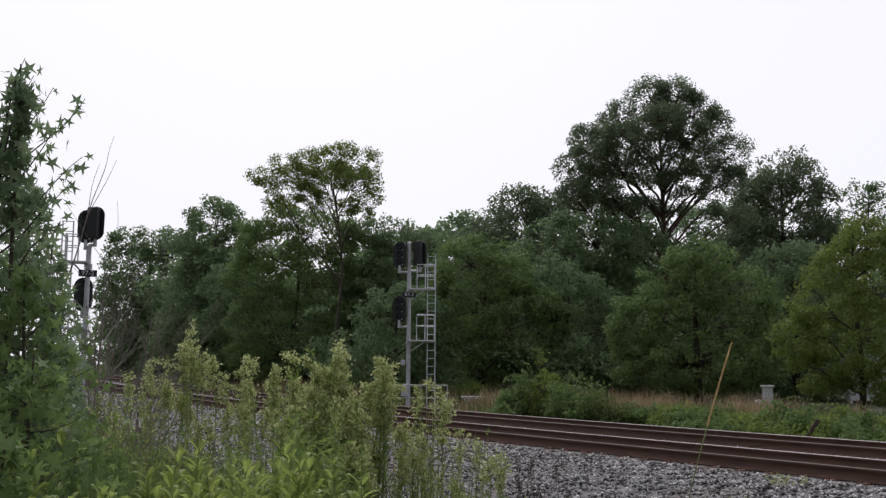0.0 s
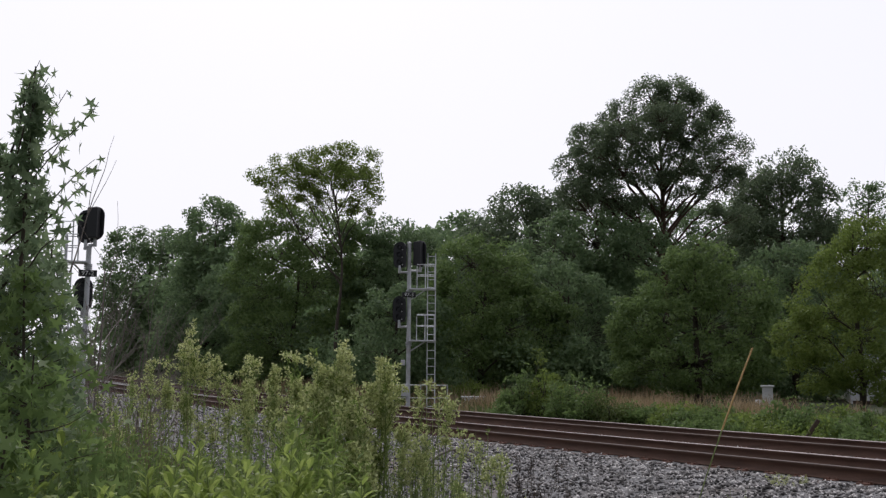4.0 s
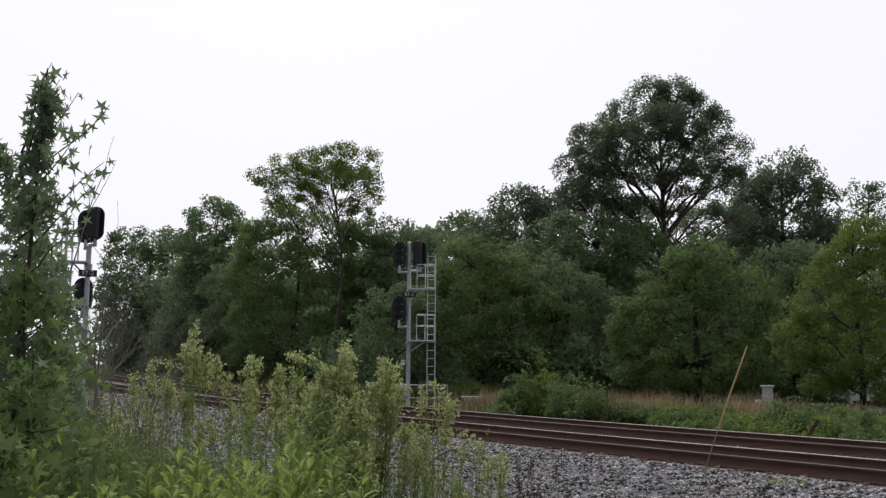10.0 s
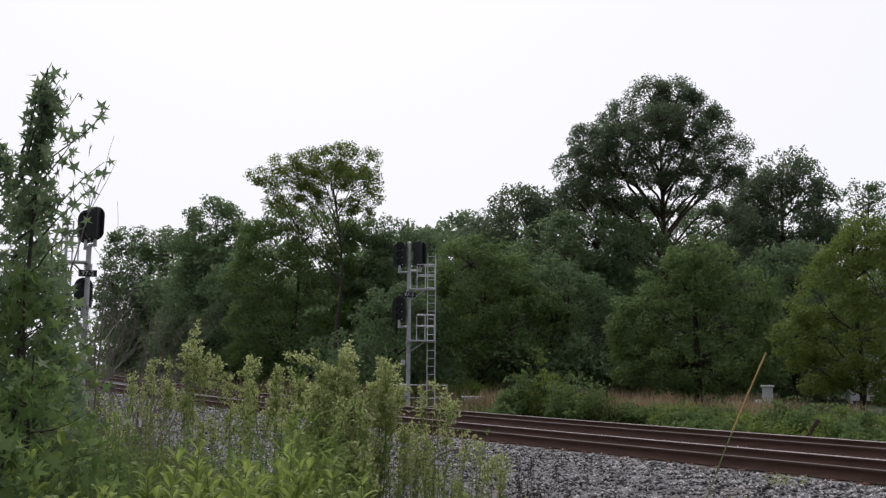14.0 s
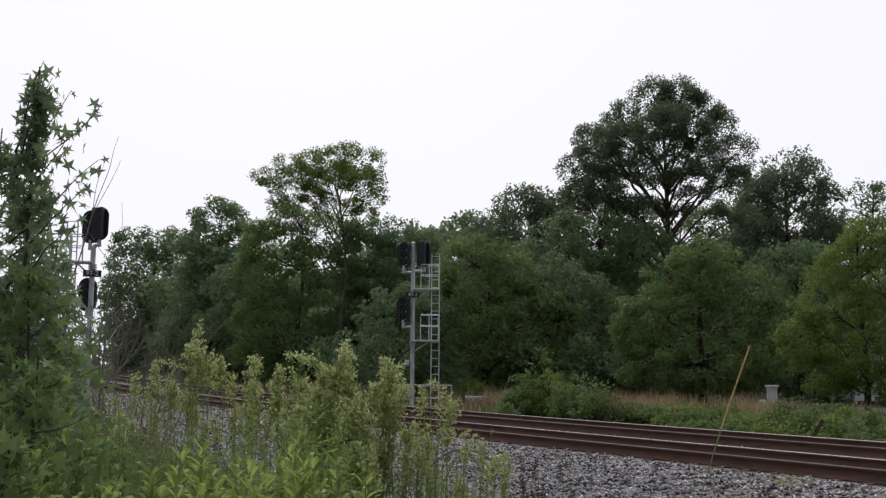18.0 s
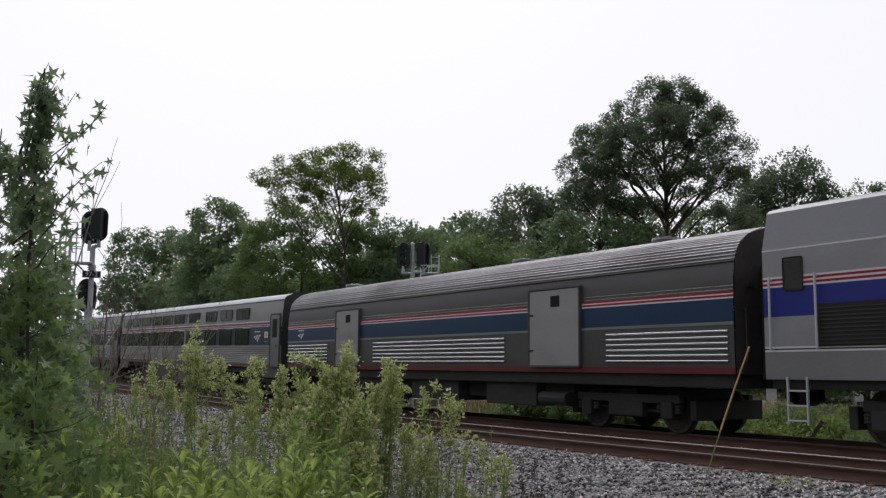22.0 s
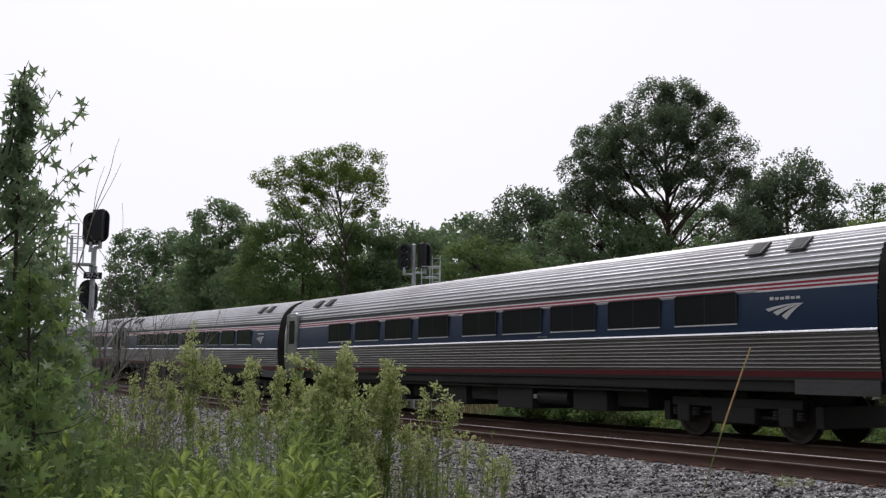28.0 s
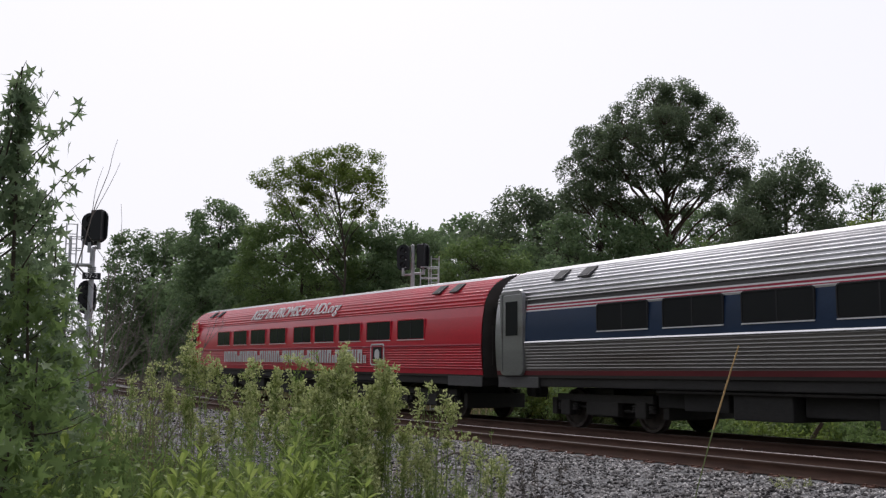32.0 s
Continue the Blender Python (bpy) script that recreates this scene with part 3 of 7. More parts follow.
def bogie(car, xc, base, axles=2, r=0.458, pale=False):
    """A truck: side frames with journal boxes, springs, bolster, axles and wheels."""
    mt = M["truck_pale"] if pale else M["truck"]
    bm = bmesh.new()
    half = base / 2
    for s in (-1, 1):
        y = s * 1.02
        box(bm, -half - 0.35, half + 0.35, y - 0.07, y + 0.07, 0.62, 0.80, 0.02)
        box(bm, -0.55, 0.55, y - 0.09, y + 0.09, 0.32, 0.64, 0.03)
        for e in (-1, 1):
            box(bm, e * half - 0.17, e * half + 0.17, y - 0.12, y + 0.10, 0.30, 0.66, 0.04)
            for q in (-0.27, 0.27):
                lathe(bm, [(0.075, 0.42), (0.095, 0.44), (0.075, 0.47), (0.095, 0.50), (0.075, 0.53), (0.095, 0.56), (0.075, 0.59)], "Z", 10, (e * half + q, y, 0))
        rod(bm, (-half, y - 0.10 * s, 0.52), (half, y - 0.10 * s, 0.42), 0.035)
    box(bm, -0.28, 0.28, -1.0, 1.0, 0.62, 0.92, 0.03)
    # solid box for brake rigging, added to darken the see-through; a hung motor or generator
    box(bm, -half - 0.25, half + 0.25, -0.62, 0.62, 0.26, 0.92, 0.05)
    for e in (-1, 1):
        box(bm, e * (half + 0.62) - 0.09, e * (half + 0.62) + 0.09, -0.98, 0.98, 0.30, 0.70, 0.03)
    tr = part("truck", bm, mt, car, "grimy steel wheel truck")
    tr.matrix_basis = pose(xc, 0, 0)
    for e in ((-1, 1) if axles == 2 else (-1, 0, 1)):
        ax = part("axle", rod(bmesh.new(), (e * half, -0.8, r), (e * half, 0.8, r), 0.08), M["wheel"], tr)
        for s in (-1, 1):
            w = new("wheel", wheel_me)
            w.parent = tr
            w.matrix_basis = Matrix.Translation((e * half, s * 0.745, r)) @ Matrix.Diagonal((1, s * 1.0, 1, 1)) @ Matrix.Diagonal((1, -1, 1, 1))
            w.scale = (r / 0.458, -s, r / 0.458)
    return tr


def coupler(car, x, way):
    bm = bx(min(x, x + way * 0.5), max(x, x + way * 0.5), -0.12, 0.12, 0.72, 0.98, 0.04)
    box(bm, x + way * 0.42 - 0.12, x + way * 0.42 + 0.12, -0.2, 0.2, 0.66, 1.04, 0.06)
    return part("coupler", bm, M["under"], car)


def car_end(car, x, way, prof, roof, z0, tall, door=True):
    """The closed end wall of a car, its diaphragm and end door."""
    pts = [(p[0] - 0.03, p[1]) for p in prof] + [(p[0], p[1] - 0.02) for p in roof]
    bm = bmesh.new()
    V = [bm.verts.new((x, -a, b)) for a, b in pts] + [bm.verts.new((x, a, b)) for a, b in pts[::-1]]
    f = bm.faces.new(V)
    bmesh.ops.triangulate(bm, faces=[f])
    wall = part("end_wall", bm, M["end_wall"], car)
    fr = bmesh.new()
    a, b = sorted((x, x + way * 0.30))
    box(fr, a, b, -0.78, -0.48, 1.15, 3.35, 0.04)
    box(fr, a, b, 0.48, 0.78, 1.15, 3.35, 0.04)
    box(fr, a, b, -0.48, 0.48, 3.12, 3.35, 0.03)
    part("diaphragm", fr, M["rubber"], car)
    part("end_door", bx(*sorted((x + way * 0.01, x + way * 0.05)), -0.45, 0.45, 1.2, 3.1), M["under"], wall)
    for yy in (-1.25, 1.25):
        hb = bmesh.new()
        rod(hb, (x + way * 0.06, yy, 1.5), (x + way * 0.06, yy, 2.5), 0.016)
        rod(hb, (x, yy, 1.5), (x + way * 0.06, yy, 1.5), 0.016)
        rod(hb, (x, yy, 2.5), (x + way * 0.06, yy, 2.5), 0.016)
        part("grab_iron", hb, M["end_wall"], wall)
    bd = bx(*sorted((x, x + way * 0.09)), -1.2, -1.02, 2.9, 3.02, 0.02)
    part("marker_lamp", bd, M["under"], wall)
    coupler(car, x, way)
    return wall


def under_boxes(car, spans, material=None, name="equipment_box"):
    for x0, x1, z0, z1, y in spans:
        b = bx(min(x0, x1), max(x0, x1), -y, y, z0, z1, 0.03)
        part(name, b, material or M["under"], car)


VEH = []
TRAIN_AT = 0.0


def add_vehicle(car, length):
    global TRAIN_AT
    VEH.append((car, TRAIN_AT - length / 2, length))
    TRAIN_AT -= length


# --- single-level fluted coach ---
AM = [(1.50, 1.16), (1.545, 1.4), (1.575, 1.8), (1.585, 2.1), (1.575, 2.5), (1.54, 2.8), (1.49, 3.05)]
AM_ROOF = [(1.49, 3.05), (1.43, 3.24), (1.32, 3.44), (1.13, 3.64), (0.86, 3.80), (0.50, 3.91), (0.0, 3.95)]


def fluted_coach(label, kind, red=False):
    """Origin at mid-length on the rail; the front is +x."""
    car = thing("railway_coach", label, "train car", "train cars")
    L = 26.0
    f, r = L / 2 - 0.34, -L / 2 + 0.34
    X = lambda d: L / 2 + d
    cafe = kind == "cafe"
    body = M["car_red"] if red else None
    doors = ((-0.42, -1.22),) if cafe else ((-24.50, -25.32),)
    # the ribbed parts stop short of the side door
    a0, a1 = (X(-1.36), r) if cafe else (f, X(-24.36))
    b0, b1 = (f, X(-1.36)) if cafe else (X(-24.36), r)
    sweep("sill", line(AM, 1.16, 1.225), r, f, M["flute_dark"], car)
    sweep("sill_stripe", line(AM, 1.225, 1.33, 0.003), r, f, body or M["red_dull"], car, "" if red else "dull red sill stripe")
    sweep("lower_panel", fluted(AM, 1.33, 1.99, 9, 0.022), a1, a0, body or M["flute"], car, "red fluted lower side" if red else "fluted stainless lower side")
    sweep("belt_moulding", [(1.583, 1.99), (1.618, 1.998), (1.618, 2.012), (1.585, 2.045)], a1, a0, M["flute_bright"] if not red else M["stripe_red"], car)
    sweep("window_band", line(AM, 2.04, 2.765), a1, a0, body or (M["navy_dull"] if cafe else M["navy"]), car, "red window band" if red else "navy blue window band")
    if red:
        sweep("letterboard", line(AM, 2.765, 3.05), a1, a0, body, car)
    else:
        for k, (z0, z1, mm) in enumerate(((2.765, 2.80, "stripe_white"), (2.80, 2.84, "stripe_red"), (2.84, 2.87, "stripe_white"), (2.87, 2.915, "stripe_red"), (2.915, 2.95, "stripe_white"))):
            sweep("stripe", line(AM, z0, z1, 0.002, 2), a1, a0, M[mm], car)
        sweep("letterboard", line(AM, 2.95, 3.05), a1, a0, M["flute_dark"], car)
    sweep("vestibule_side", line(AM, 1.225, 3.05, 0.0, 9), b1, b0, body or M["stainless"], car)
    roof = ribbed_roof(AM_ROOF, 17, 0.024)
    if red:
        k = int(len(roof) * 0.52)
        sweep("roof", roof[:k + 1], r, f, body, car, "red ribbed roof side")
        sweep("roof_crown", roof[k:], r, f, M["roof_steel"], car)
    else:
        sweep("roof", roof, r, f, M["roof_steel"], car, "silver ribbed steel roof")
        rib_shade_strips(AM_ROOF, 17, r, f, car, 0.022)
    sweep("gutter", [(1.49, 3.04), (1.515, 3.045), (1.515, 3.07), (1.47, 3.09)], r, f, M["car_red"] if red else M["stainless"], car)
    wins = [(-4.30, -5.91), (-6.37, -7.98), (-15.13, -16.75), (-17.2, -18.82), (-19.27, -20.9), (-21.35, -22.95)] if cafe else \
        [(-3.33, -4.92), (-5.39, -6.97), (-7.44, -9.05), (-9.45, -11.05), (-11.38, -12.96), (-13.75, -15.36), (-15.85, -17.45), (-17.94, -19.54), (-20.02, -21.62)]
    for x0, x1 in wins:
        w = window(car, X(x0), X(x1), 2.22, 2.78, -1.578, M["black_matt"] if not red else M["car_red"])
        part("sill_trim", bx(X(x1) - 0.02, X(x0) + 0.02, -1.605, -1.575, 2.185, 2.21), M["stripe_white"], w)
        if not red:
            part("window_cap", bx(X(x1) - 0.05, X(x0) + 0.45, -1.57, -1.545, 2.79, 2.815), M["stripe_white"], w)
    for x0, x1 in doors:
        for s in (1, -1):
            d = part("side_door", bx(X(x1), X(x0), -1.60, -1.55, 1.30, 3.22, 0.015), body or M["stainless"], car, "stainless side door")
            part("door_frame", ring_frame(X(x1), X(x0), 1.30, 3.24, 0.10, -1.54, -1.615, 0.08), body or M["stainless"], d)
            part("door_window", bx(X(x1) + 0.16, X(x0) - 0.16, -1.612, -1.60, 2.2, 3.05, 0.004), M["glass"], d)
            if s < 0:
                d.matrix_basis = Matrix.Diagonal((1, -1, 1, 1))
    for xx in ((-1.85, -2.85, -23.1, -24.1) if cafe else (-2.15, -3.1, -22.4, -23.4)):
        h = part("roof_hatch", bx(-0.20, 0.20, -0.20, 0.20, 0.0, 0.05, 0.02), M["skirt_grey"], car, "small roof hatch")
        h.matrix_basis = Matrix.Translation((X(xx), -1.18, 3.605)) @ Euler((radians(38), 0, 0)).to_matrix().to_4x4()
        part("hatch_opening", bx(-0.14, 0.14, -0.16, 0.16, 0.05, 0.056), M["soft_black"], h)
    lx = X(-24.2) if cafe else X(-2.2)
    if not red:
        swoosh("emblem", car, lx, -1.592, 2.42, 0.85, M["stripe_white"], None, "white emblem of three sweeping strips")
        word_bars("emblem_word", car, lx - 0.35, lx + 0.35, -1.572, 2.60, 2.66, 6, M["stripe_white"])
        word_bars("number_bars", car, X(-9.6), X(-9.2), -1.585, 2.08, 2.12, 4, M["stainless"])
    for s in (f, r):
        car_end(car, s, 1 if s > 0 else -1, AM, AM_ROOF, 1.16, 3.86)
    for s in (1, -1):
        for xe in (f - 0.9, r + 0.9):
            part("skirt", bx(xe - 0.85, xe + 0.85, s * 1.50 - 0.02, s * 1.50 + 0.02, 0.92, 1.18, 0.01), M["skirt_grey"], car)
    part("underframe", bx(r + 0.1, f - 0.1, -1.45, 1.45, 0.95, 1.20, 0.03), M["under"], car)
    under_boxes(car, [(-6.4, -5.2, 0.52, 0.95, 1.2), (-5.0, -3.6, 0.40, 0.95, 1.3), (-3.5, -2.0, 0.50, 0.95, 1.1), (-1.9, -0.3, 0.36, 0.95, 1.26), (-0.2, 1.2, 0.52, 0.95, 1.15), (1.3, 2.8, 0.36, 0.95, 1.3), (2.9, 4.2, 0.48, 0.95, 0.9), (4.3, 5.5, 0.40, 0.95, 1.22), (5.6, 6.6, 0.52, 0.95, 1.0), (-7.3, -6.5, 0.56, 0.95, 1.05)])
    part("air_reservoir", rod(bmesh.new(), (2.95, -1.12, 0.66), (4.15, -1.12, 0.66), 0.17, None, 14), M["truck"], car, "dusty air tank")
    part("train_line_pipe", rod(bmesh.new(), (-7.0, -1.36, 0.90), (7.0, -1.36, 0.90), 0.03), M["truck"], car)
    part("conduit_plate", bx(2.9, 3.02, -1.33, -1.30, 0.62, 0.72), M["door_grey"], car)
    bogie(car, 9.07, 2.59)
    bogie(car, -9.07, 2.59)
    if red:
        m = Matrix.Translation((X(-13.6), -1.40, 3.385)) @ Euler((radians(60), 0, 0)).to_matrix().to_4x4()
        letters("slogan", "KEEP the PROMISE on AIDS.org", 0.66, M["stripe_white"], m, car, "white slogan lettering", 0.012, 0.15, 0.95)
        bm = bmesh.new()
        xx, k = -20.6, 0
        rr = random.Random(9)
        while xx < -7.0:
            w = 0.42 if k % 6 != 4 else 0.25
            hgt = 0.44 if k % 6 != 4 else 0.26
            box(bm, X(xx), X(xx + w * 0.34), -1.612, -1.600, 1.50, 1.50 + hgt)
            box(bm, X(xx + w * 0.55), X(xx + w * 0.8), -1.612, -1.600, 1.50, 1.50 + hgt)
            if k % 2:
                box(bm, X(xx + w * 0.34), X(xx + w * 0.55), -1.612, -1.600, 1.50 + hgt * 0.75, 1.50 + hgt)
            xx += w
            k += 1
        part("slogan_bars", bm, M["stripe_white"], car, "second slogan line as pale bars")
        part("emblem_frame", ring_frame(X(-6.62), X(-5.80), 1.48, 2.06, 0.05, -1.59, -1.612), M["stripe_white"], car)
        part("emblem_panel", bx(X(-6.5), X(-5.92), -1.608, -1.60, 1.54, 2.0), M["soft_black"], car)
        part("emblem_dot", lathe(bmesh.new(), [(0.17, -1.612), (0.17, -1.606)], "Y", 16, (X(-6.21), 0, 1.77)), M["stripe_white"], car)
    return car


# --- two-window-row sleeping car ---
VW = [(1.52, 0.86), (1.53, 1.3), (1.535, 2.2), (1.53, 3.0), (1.50, 3.5), (1.46, 3.86)]
VW_ROOF = [(1.46, 3.86), (1.43, 3.94), (1.36, 4.03), (1.10, 4.12), (0.6, 4.19), (0.0, 4.22)]


def sleeper(label):
    car = thing("sleeping_car", label, "train car", "train cars")
    L = 25.9
    f, r = L / 2 - 0.30, -L / 2 + 0.30
    X = lambda d: L / 2 + d
    sweep("sill_stripe", line(VW, 1.235, 1.30, 0.003), r, f, M["red_line"], car, "red sill stripe")
    sweep("lower_panel", fluted(VW, 1.36, 2.07, 9, 0.018), r, X(-1.5), M["flute"], car, "fluted stainless lower side")
    sweep("rub_strip", line(VW, 1.30, 1.36), r, f, M["skirt_grey"], car)
    sweep("vestibule_side", line(VW, 1.36, 2.13), X(-1.5), f, M["upper_grey"], car)
    sweep("belt_moulding", line(VW, 2.07, 2.13, 0.01, 2), r, X(-1.5), M["stainless"], car)
    sweep("lower_window_band", line(VW, 2.13, 2.86), r, f, M["navy_deep"], car, "navy blue lower window band")
    for z0, z1, mm in ((2.86, 2.885, "stripe_white"), (2.885, 2.93, "red_line"), (2.93, 2.955, "stripe_white"), (2.955, 3.0, "stripe_red"), (3.0, 3.035, "flute_dark"), (3.035, 3.075, "stripe_white")):
        sweep("stripe", line(VW, z0, z1, 0.002, 2), r, X(-1.5), M[mm], car)
    sweep("vestibule_upper_side", line(VW, 2.86, 3.075), X(-1.5), f, M["upper_grey"], car)
    sweep("upper_window_band", line(VW, 3.075, 3.86, 0, 8), r, f, M["upper_grey"], car, "grey steel upper window band")
    sweep("roof", VW_ROOF, r, f, M["loco_white"], car, "pale smooth roof")
    sweep("eave", [(1.455, 3.85), (1.48, 3.86), (1.475, 3.885), (1.44, 3.90)], r, f, M["flute_dark"], car)
    wins = [(-3.96, -5.48), (-6.05, -7.54), (-8.13, -9.63), (-10.60, -12.20), (-13.02, -14.68), (-15.08, -16.73), (-17.13, -18.79), (-19.26, -20.93), (-21.38, -23.03), (-23.49, -25.15)]
    for x0, x1 in wins:
        window(car, X(x0), X(x1), 3.22, 3.64, -1.512, M["rubber"], label="dark upper berth window")
        w = window(car, X(x0), X(x1), 2.15, 2.80, -1.538, M["black_matt"])
        part("window_cap", bx(X(x1) + 0.9, X(x0) + 0.25, -1.55, -1.53, 2.83, 2.852), M["stripe_white"], w)
    part("narrow_window", bx(X(-12.85), X(-12.62), -1.52, -1.49, 3.2, 3.66, 0.01), M["skirt_grey"], car)
    part("narrow_window", bx(X(-12.85), X(-12.62), -1.55, -1.53, 2.15, 2.82, 0.01), M["stainless"], car)
    for s in (1, -1):
        d = part("side_door", bx(X(-1.40), X(-0.50), -1.56, -1.52, 1.30, 3.30, 0.02), M["upper_grey"], car, "grey side door")
        part("door_frame", ring_frame(X(-1.40), X(-0.50), 1.30, 3.30, 0.06, -1.51, -1.572, 0.1), M["end_wall"], d)
        part("door_window", bx(X(-1.20), X(-0.72), -1.568, -1.55, 2.42, 3.15, 0.01), M["glass"], d)
        part("door_latch", bx(X(-0.82), X(-0.74), -1.575, -1.55, 2.05, 2.15, 0.005), M["black"], d)
        if s < 0:
            d.matrix_basis = Matrix.Diagonal((1, -1, 1, 1))
    swoosh("emblem", car, X(-2.85), -1.545, 2.44, 0.85, M["stripe_white"], None, "white emblem of three sweeping strips")
    word_bars("emblem_word", car, X(-3.2), X(-2.55), -1.542, 2.64, 2.70, 6, M["stripe_white"])
    part("sign", bx(X(-2.10), X(-1.72), -1.545, -1.53, 2.42, 2.66, 0.01), M["stripe_white"], car, "small yellow-centred sign")
    part("sign_centre", bx(X(-2.02), X(-1.80), -1.549, -1.53, 2.48, 2.60), M["yellow"], car)
    word_bars("number_bars", car, X(-2.1), X(-1.75), -1.54, 2.25, 2.29, 5, M["stainless"])
    for s in (f, r):
        car_end(car, s, 1 if s > 0 else -1, VW[1:], VW_ROOF, 1.3, 4.2)
    for s in (-1, 1):
        for x0, x1 in ((-0.30, -2.25), (-6.6, -19.3), (-23.7, -25.6)):
            zb = 0.86 if x0 > -1 or x0 < -20 else 1.02
            part("skirt", bx(X(x1), X(x0), s * 1.515 - 0.015, s * 1.515 + 0.015, zb, 1.235, 0.01), M["skirt_grey"], car, "grey lower skirt")
    part("underframe", bx(r + 0.1, f - 0.1, -1.42, 1.42, 1.0, 1.22, 0.03), M["under"], car)
    under_boxes(car, [(X(-15.67), X(-18.5), 0.48, 1.02, 1.47), (X(-12.56), X(-13.95), 0.42, 1.02, 1.45)], M["skirt_grey"])
    under_boxes(car, [(X(-6.9), X(-8.3), 0.5, 1.0, 1.4), (X(-8.9), X(-11.8), 0.55, 1.0, 1.35), (X(-14.3), X(-15.3), 0.5, 1.0, 1.3)])
    bogie(car, 9.07, 2.59)
    bogie(car, -9.07, 2.59)
    return car


# --- old ribbed stainless cars ---
HV = [(1.50, 1.25), (1.52, 1.6), (1.52, 2.6), (1.51, 3.1), (1.47, 3.40)]
HV_ROOF = [(1.47, 3.40), (1.41, 3.60), (1.28, 3.80), (1.05, 3.97), (0.70, 4.09), (0.35, 4.15), (0.0, 4.17)]


def ribbed_car(name, label, L, baggage):
    car = thing(name, label, "train car", "train cars")
    f, r = L / 2 - 0.34, -L / 2 + 0.34
    X = lambda d: L / 2 + d
    base = M["car_grey"]
    sweep("sill_stripe", line(HV, 1.25, 1.38 if baggage else 1.33, 0.003), r, f, M["red_dull"] if baggage else M["red_line"], car, "red sill stripe")
    # dining car: near-black side behind separate bright ribs
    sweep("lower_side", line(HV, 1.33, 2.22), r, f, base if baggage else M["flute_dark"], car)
    if baggage:
        for x0, x1 in ((-0.48, -4.0), (-7.92, -15.2), (-18.64, -22.15)):
            for k in range(6):
                z = 1.50 + k * 0.115
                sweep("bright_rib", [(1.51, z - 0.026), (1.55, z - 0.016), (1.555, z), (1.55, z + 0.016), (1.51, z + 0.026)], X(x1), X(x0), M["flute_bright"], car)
    else:
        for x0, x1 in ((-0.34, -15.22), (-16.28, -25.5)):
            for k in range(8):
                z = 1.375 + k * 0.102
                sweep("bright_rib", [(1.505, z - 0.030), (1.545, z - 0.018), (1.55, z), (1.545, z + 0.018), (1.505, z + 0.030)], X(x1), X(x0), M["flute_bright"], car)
    sweep("belt_moulding", line(HV, 2.19, 2.25, 0.012, 2), r, f, M["stainless"], car)
    sweep("window_band", line(HV, 2.25, 2.69), r, f, M["navy_bright"], car, "navy blue band")
    for z0, z1, mm in ((2.69, 2.72, "stripe_white"), (2.72, 2.765, "stripe_red"), (2.765, 2.79, "stripe_white"), (2.79, 2.84, "stripe_red"), (2.84, 2.86, "car_grey"), (2.86, 2.875, "flute_bright" if baggage else "upper_grey"), (2.875, 2.93, "car_grey"), (2.93, 2.945, "flute_bright" if baggage else "upper_grey")):
        sweep("stripe", line(HV, z0, z1, 0.002, 2), r, f, M[mm], car)
    sweep("letterboard", line(HV, 2.945, 3.40), r, f, base if baggage else M["letter_steel"], car)
    sweep("gutter", [(1.47, 3.385), (1.495, 3.39), (1.495, 3.415), (1.45, 3.43)], r, f, M["flute_dark"], car)
    sweep("roof", ribbed_roof(HV_ROOF, 24, 0.02), r, f, M["roof_dark"], car, "dull ribbed roof")
    rib_shade_strips(HV_ROOF, 24, r, f, car, 0.014)
    if baggage:
        for x0, x1 in ((-4.91, -6.82), (-16.21, -17.93)):
            for s in (1, -1):
                d = part("baggage_door", bx(X(x1), X(x0), -1.57, -1.52, 1.40, 3.18, 0.01), M["door_grey"], car, "bare grey sliding baggage door")
                part("door_frame", ring_frame(X(x1), X(x0), 1.40, 3.20, 0.05, -1.51, -1.59, 0.02), M["car_grey"], d)
                part("door_window", bx(X((x0 + x1) / 2) - 0.10, X((x0 + x1) / 2) + 0.24, -1.58, -1.565, 2.78, 3.04, 0.01), M["glass"], d)
                for zz in (1.75, 2.6):
                    part("hinge_bar", bx(X(x1) - 0.02, X(x1) + 0.16, -1.585, -1.56, zz - 0.02, zz + 0.02), M["rubber"], d)
                if s < 0:
                    d.matrix_basis = Matrix.Diagonal((1, -1, 1, 1))
        for xx in (-3.3, -8.7, -13.65, -19.0):
            part("roof_vent", lathe(bmesh.new(), [(0.30, 4.08), (0.34, 4.18), (0.33, 4.23), (0.12, 4.26)], "Z", 16, (X(xx), -0.35, 0)), M["roof_dark"], car, "round roof vent")
        swoosh("emblem", car, X(-21.0), -1.53, 2.44, 0.62, M["stripe_white"], None, "white emblem of three sweeping strips")
        word_bars("emblem_word", car, X(-21.25), X(-20.75), -1.527, 2.60, 2.65, 6, M["stripe_white"])
    else:
        for x0, x1 in ((-2.24, -3.44), (-4.15, -5.5), (-6.16, -7.47), (-8.18, -9.52), (-10.16, -11.55), (-12.38, -13.62)):
            window(car, X(x0), X(x1), 2.26, 2.90, -1.525, M["rubber"], mullion=False)
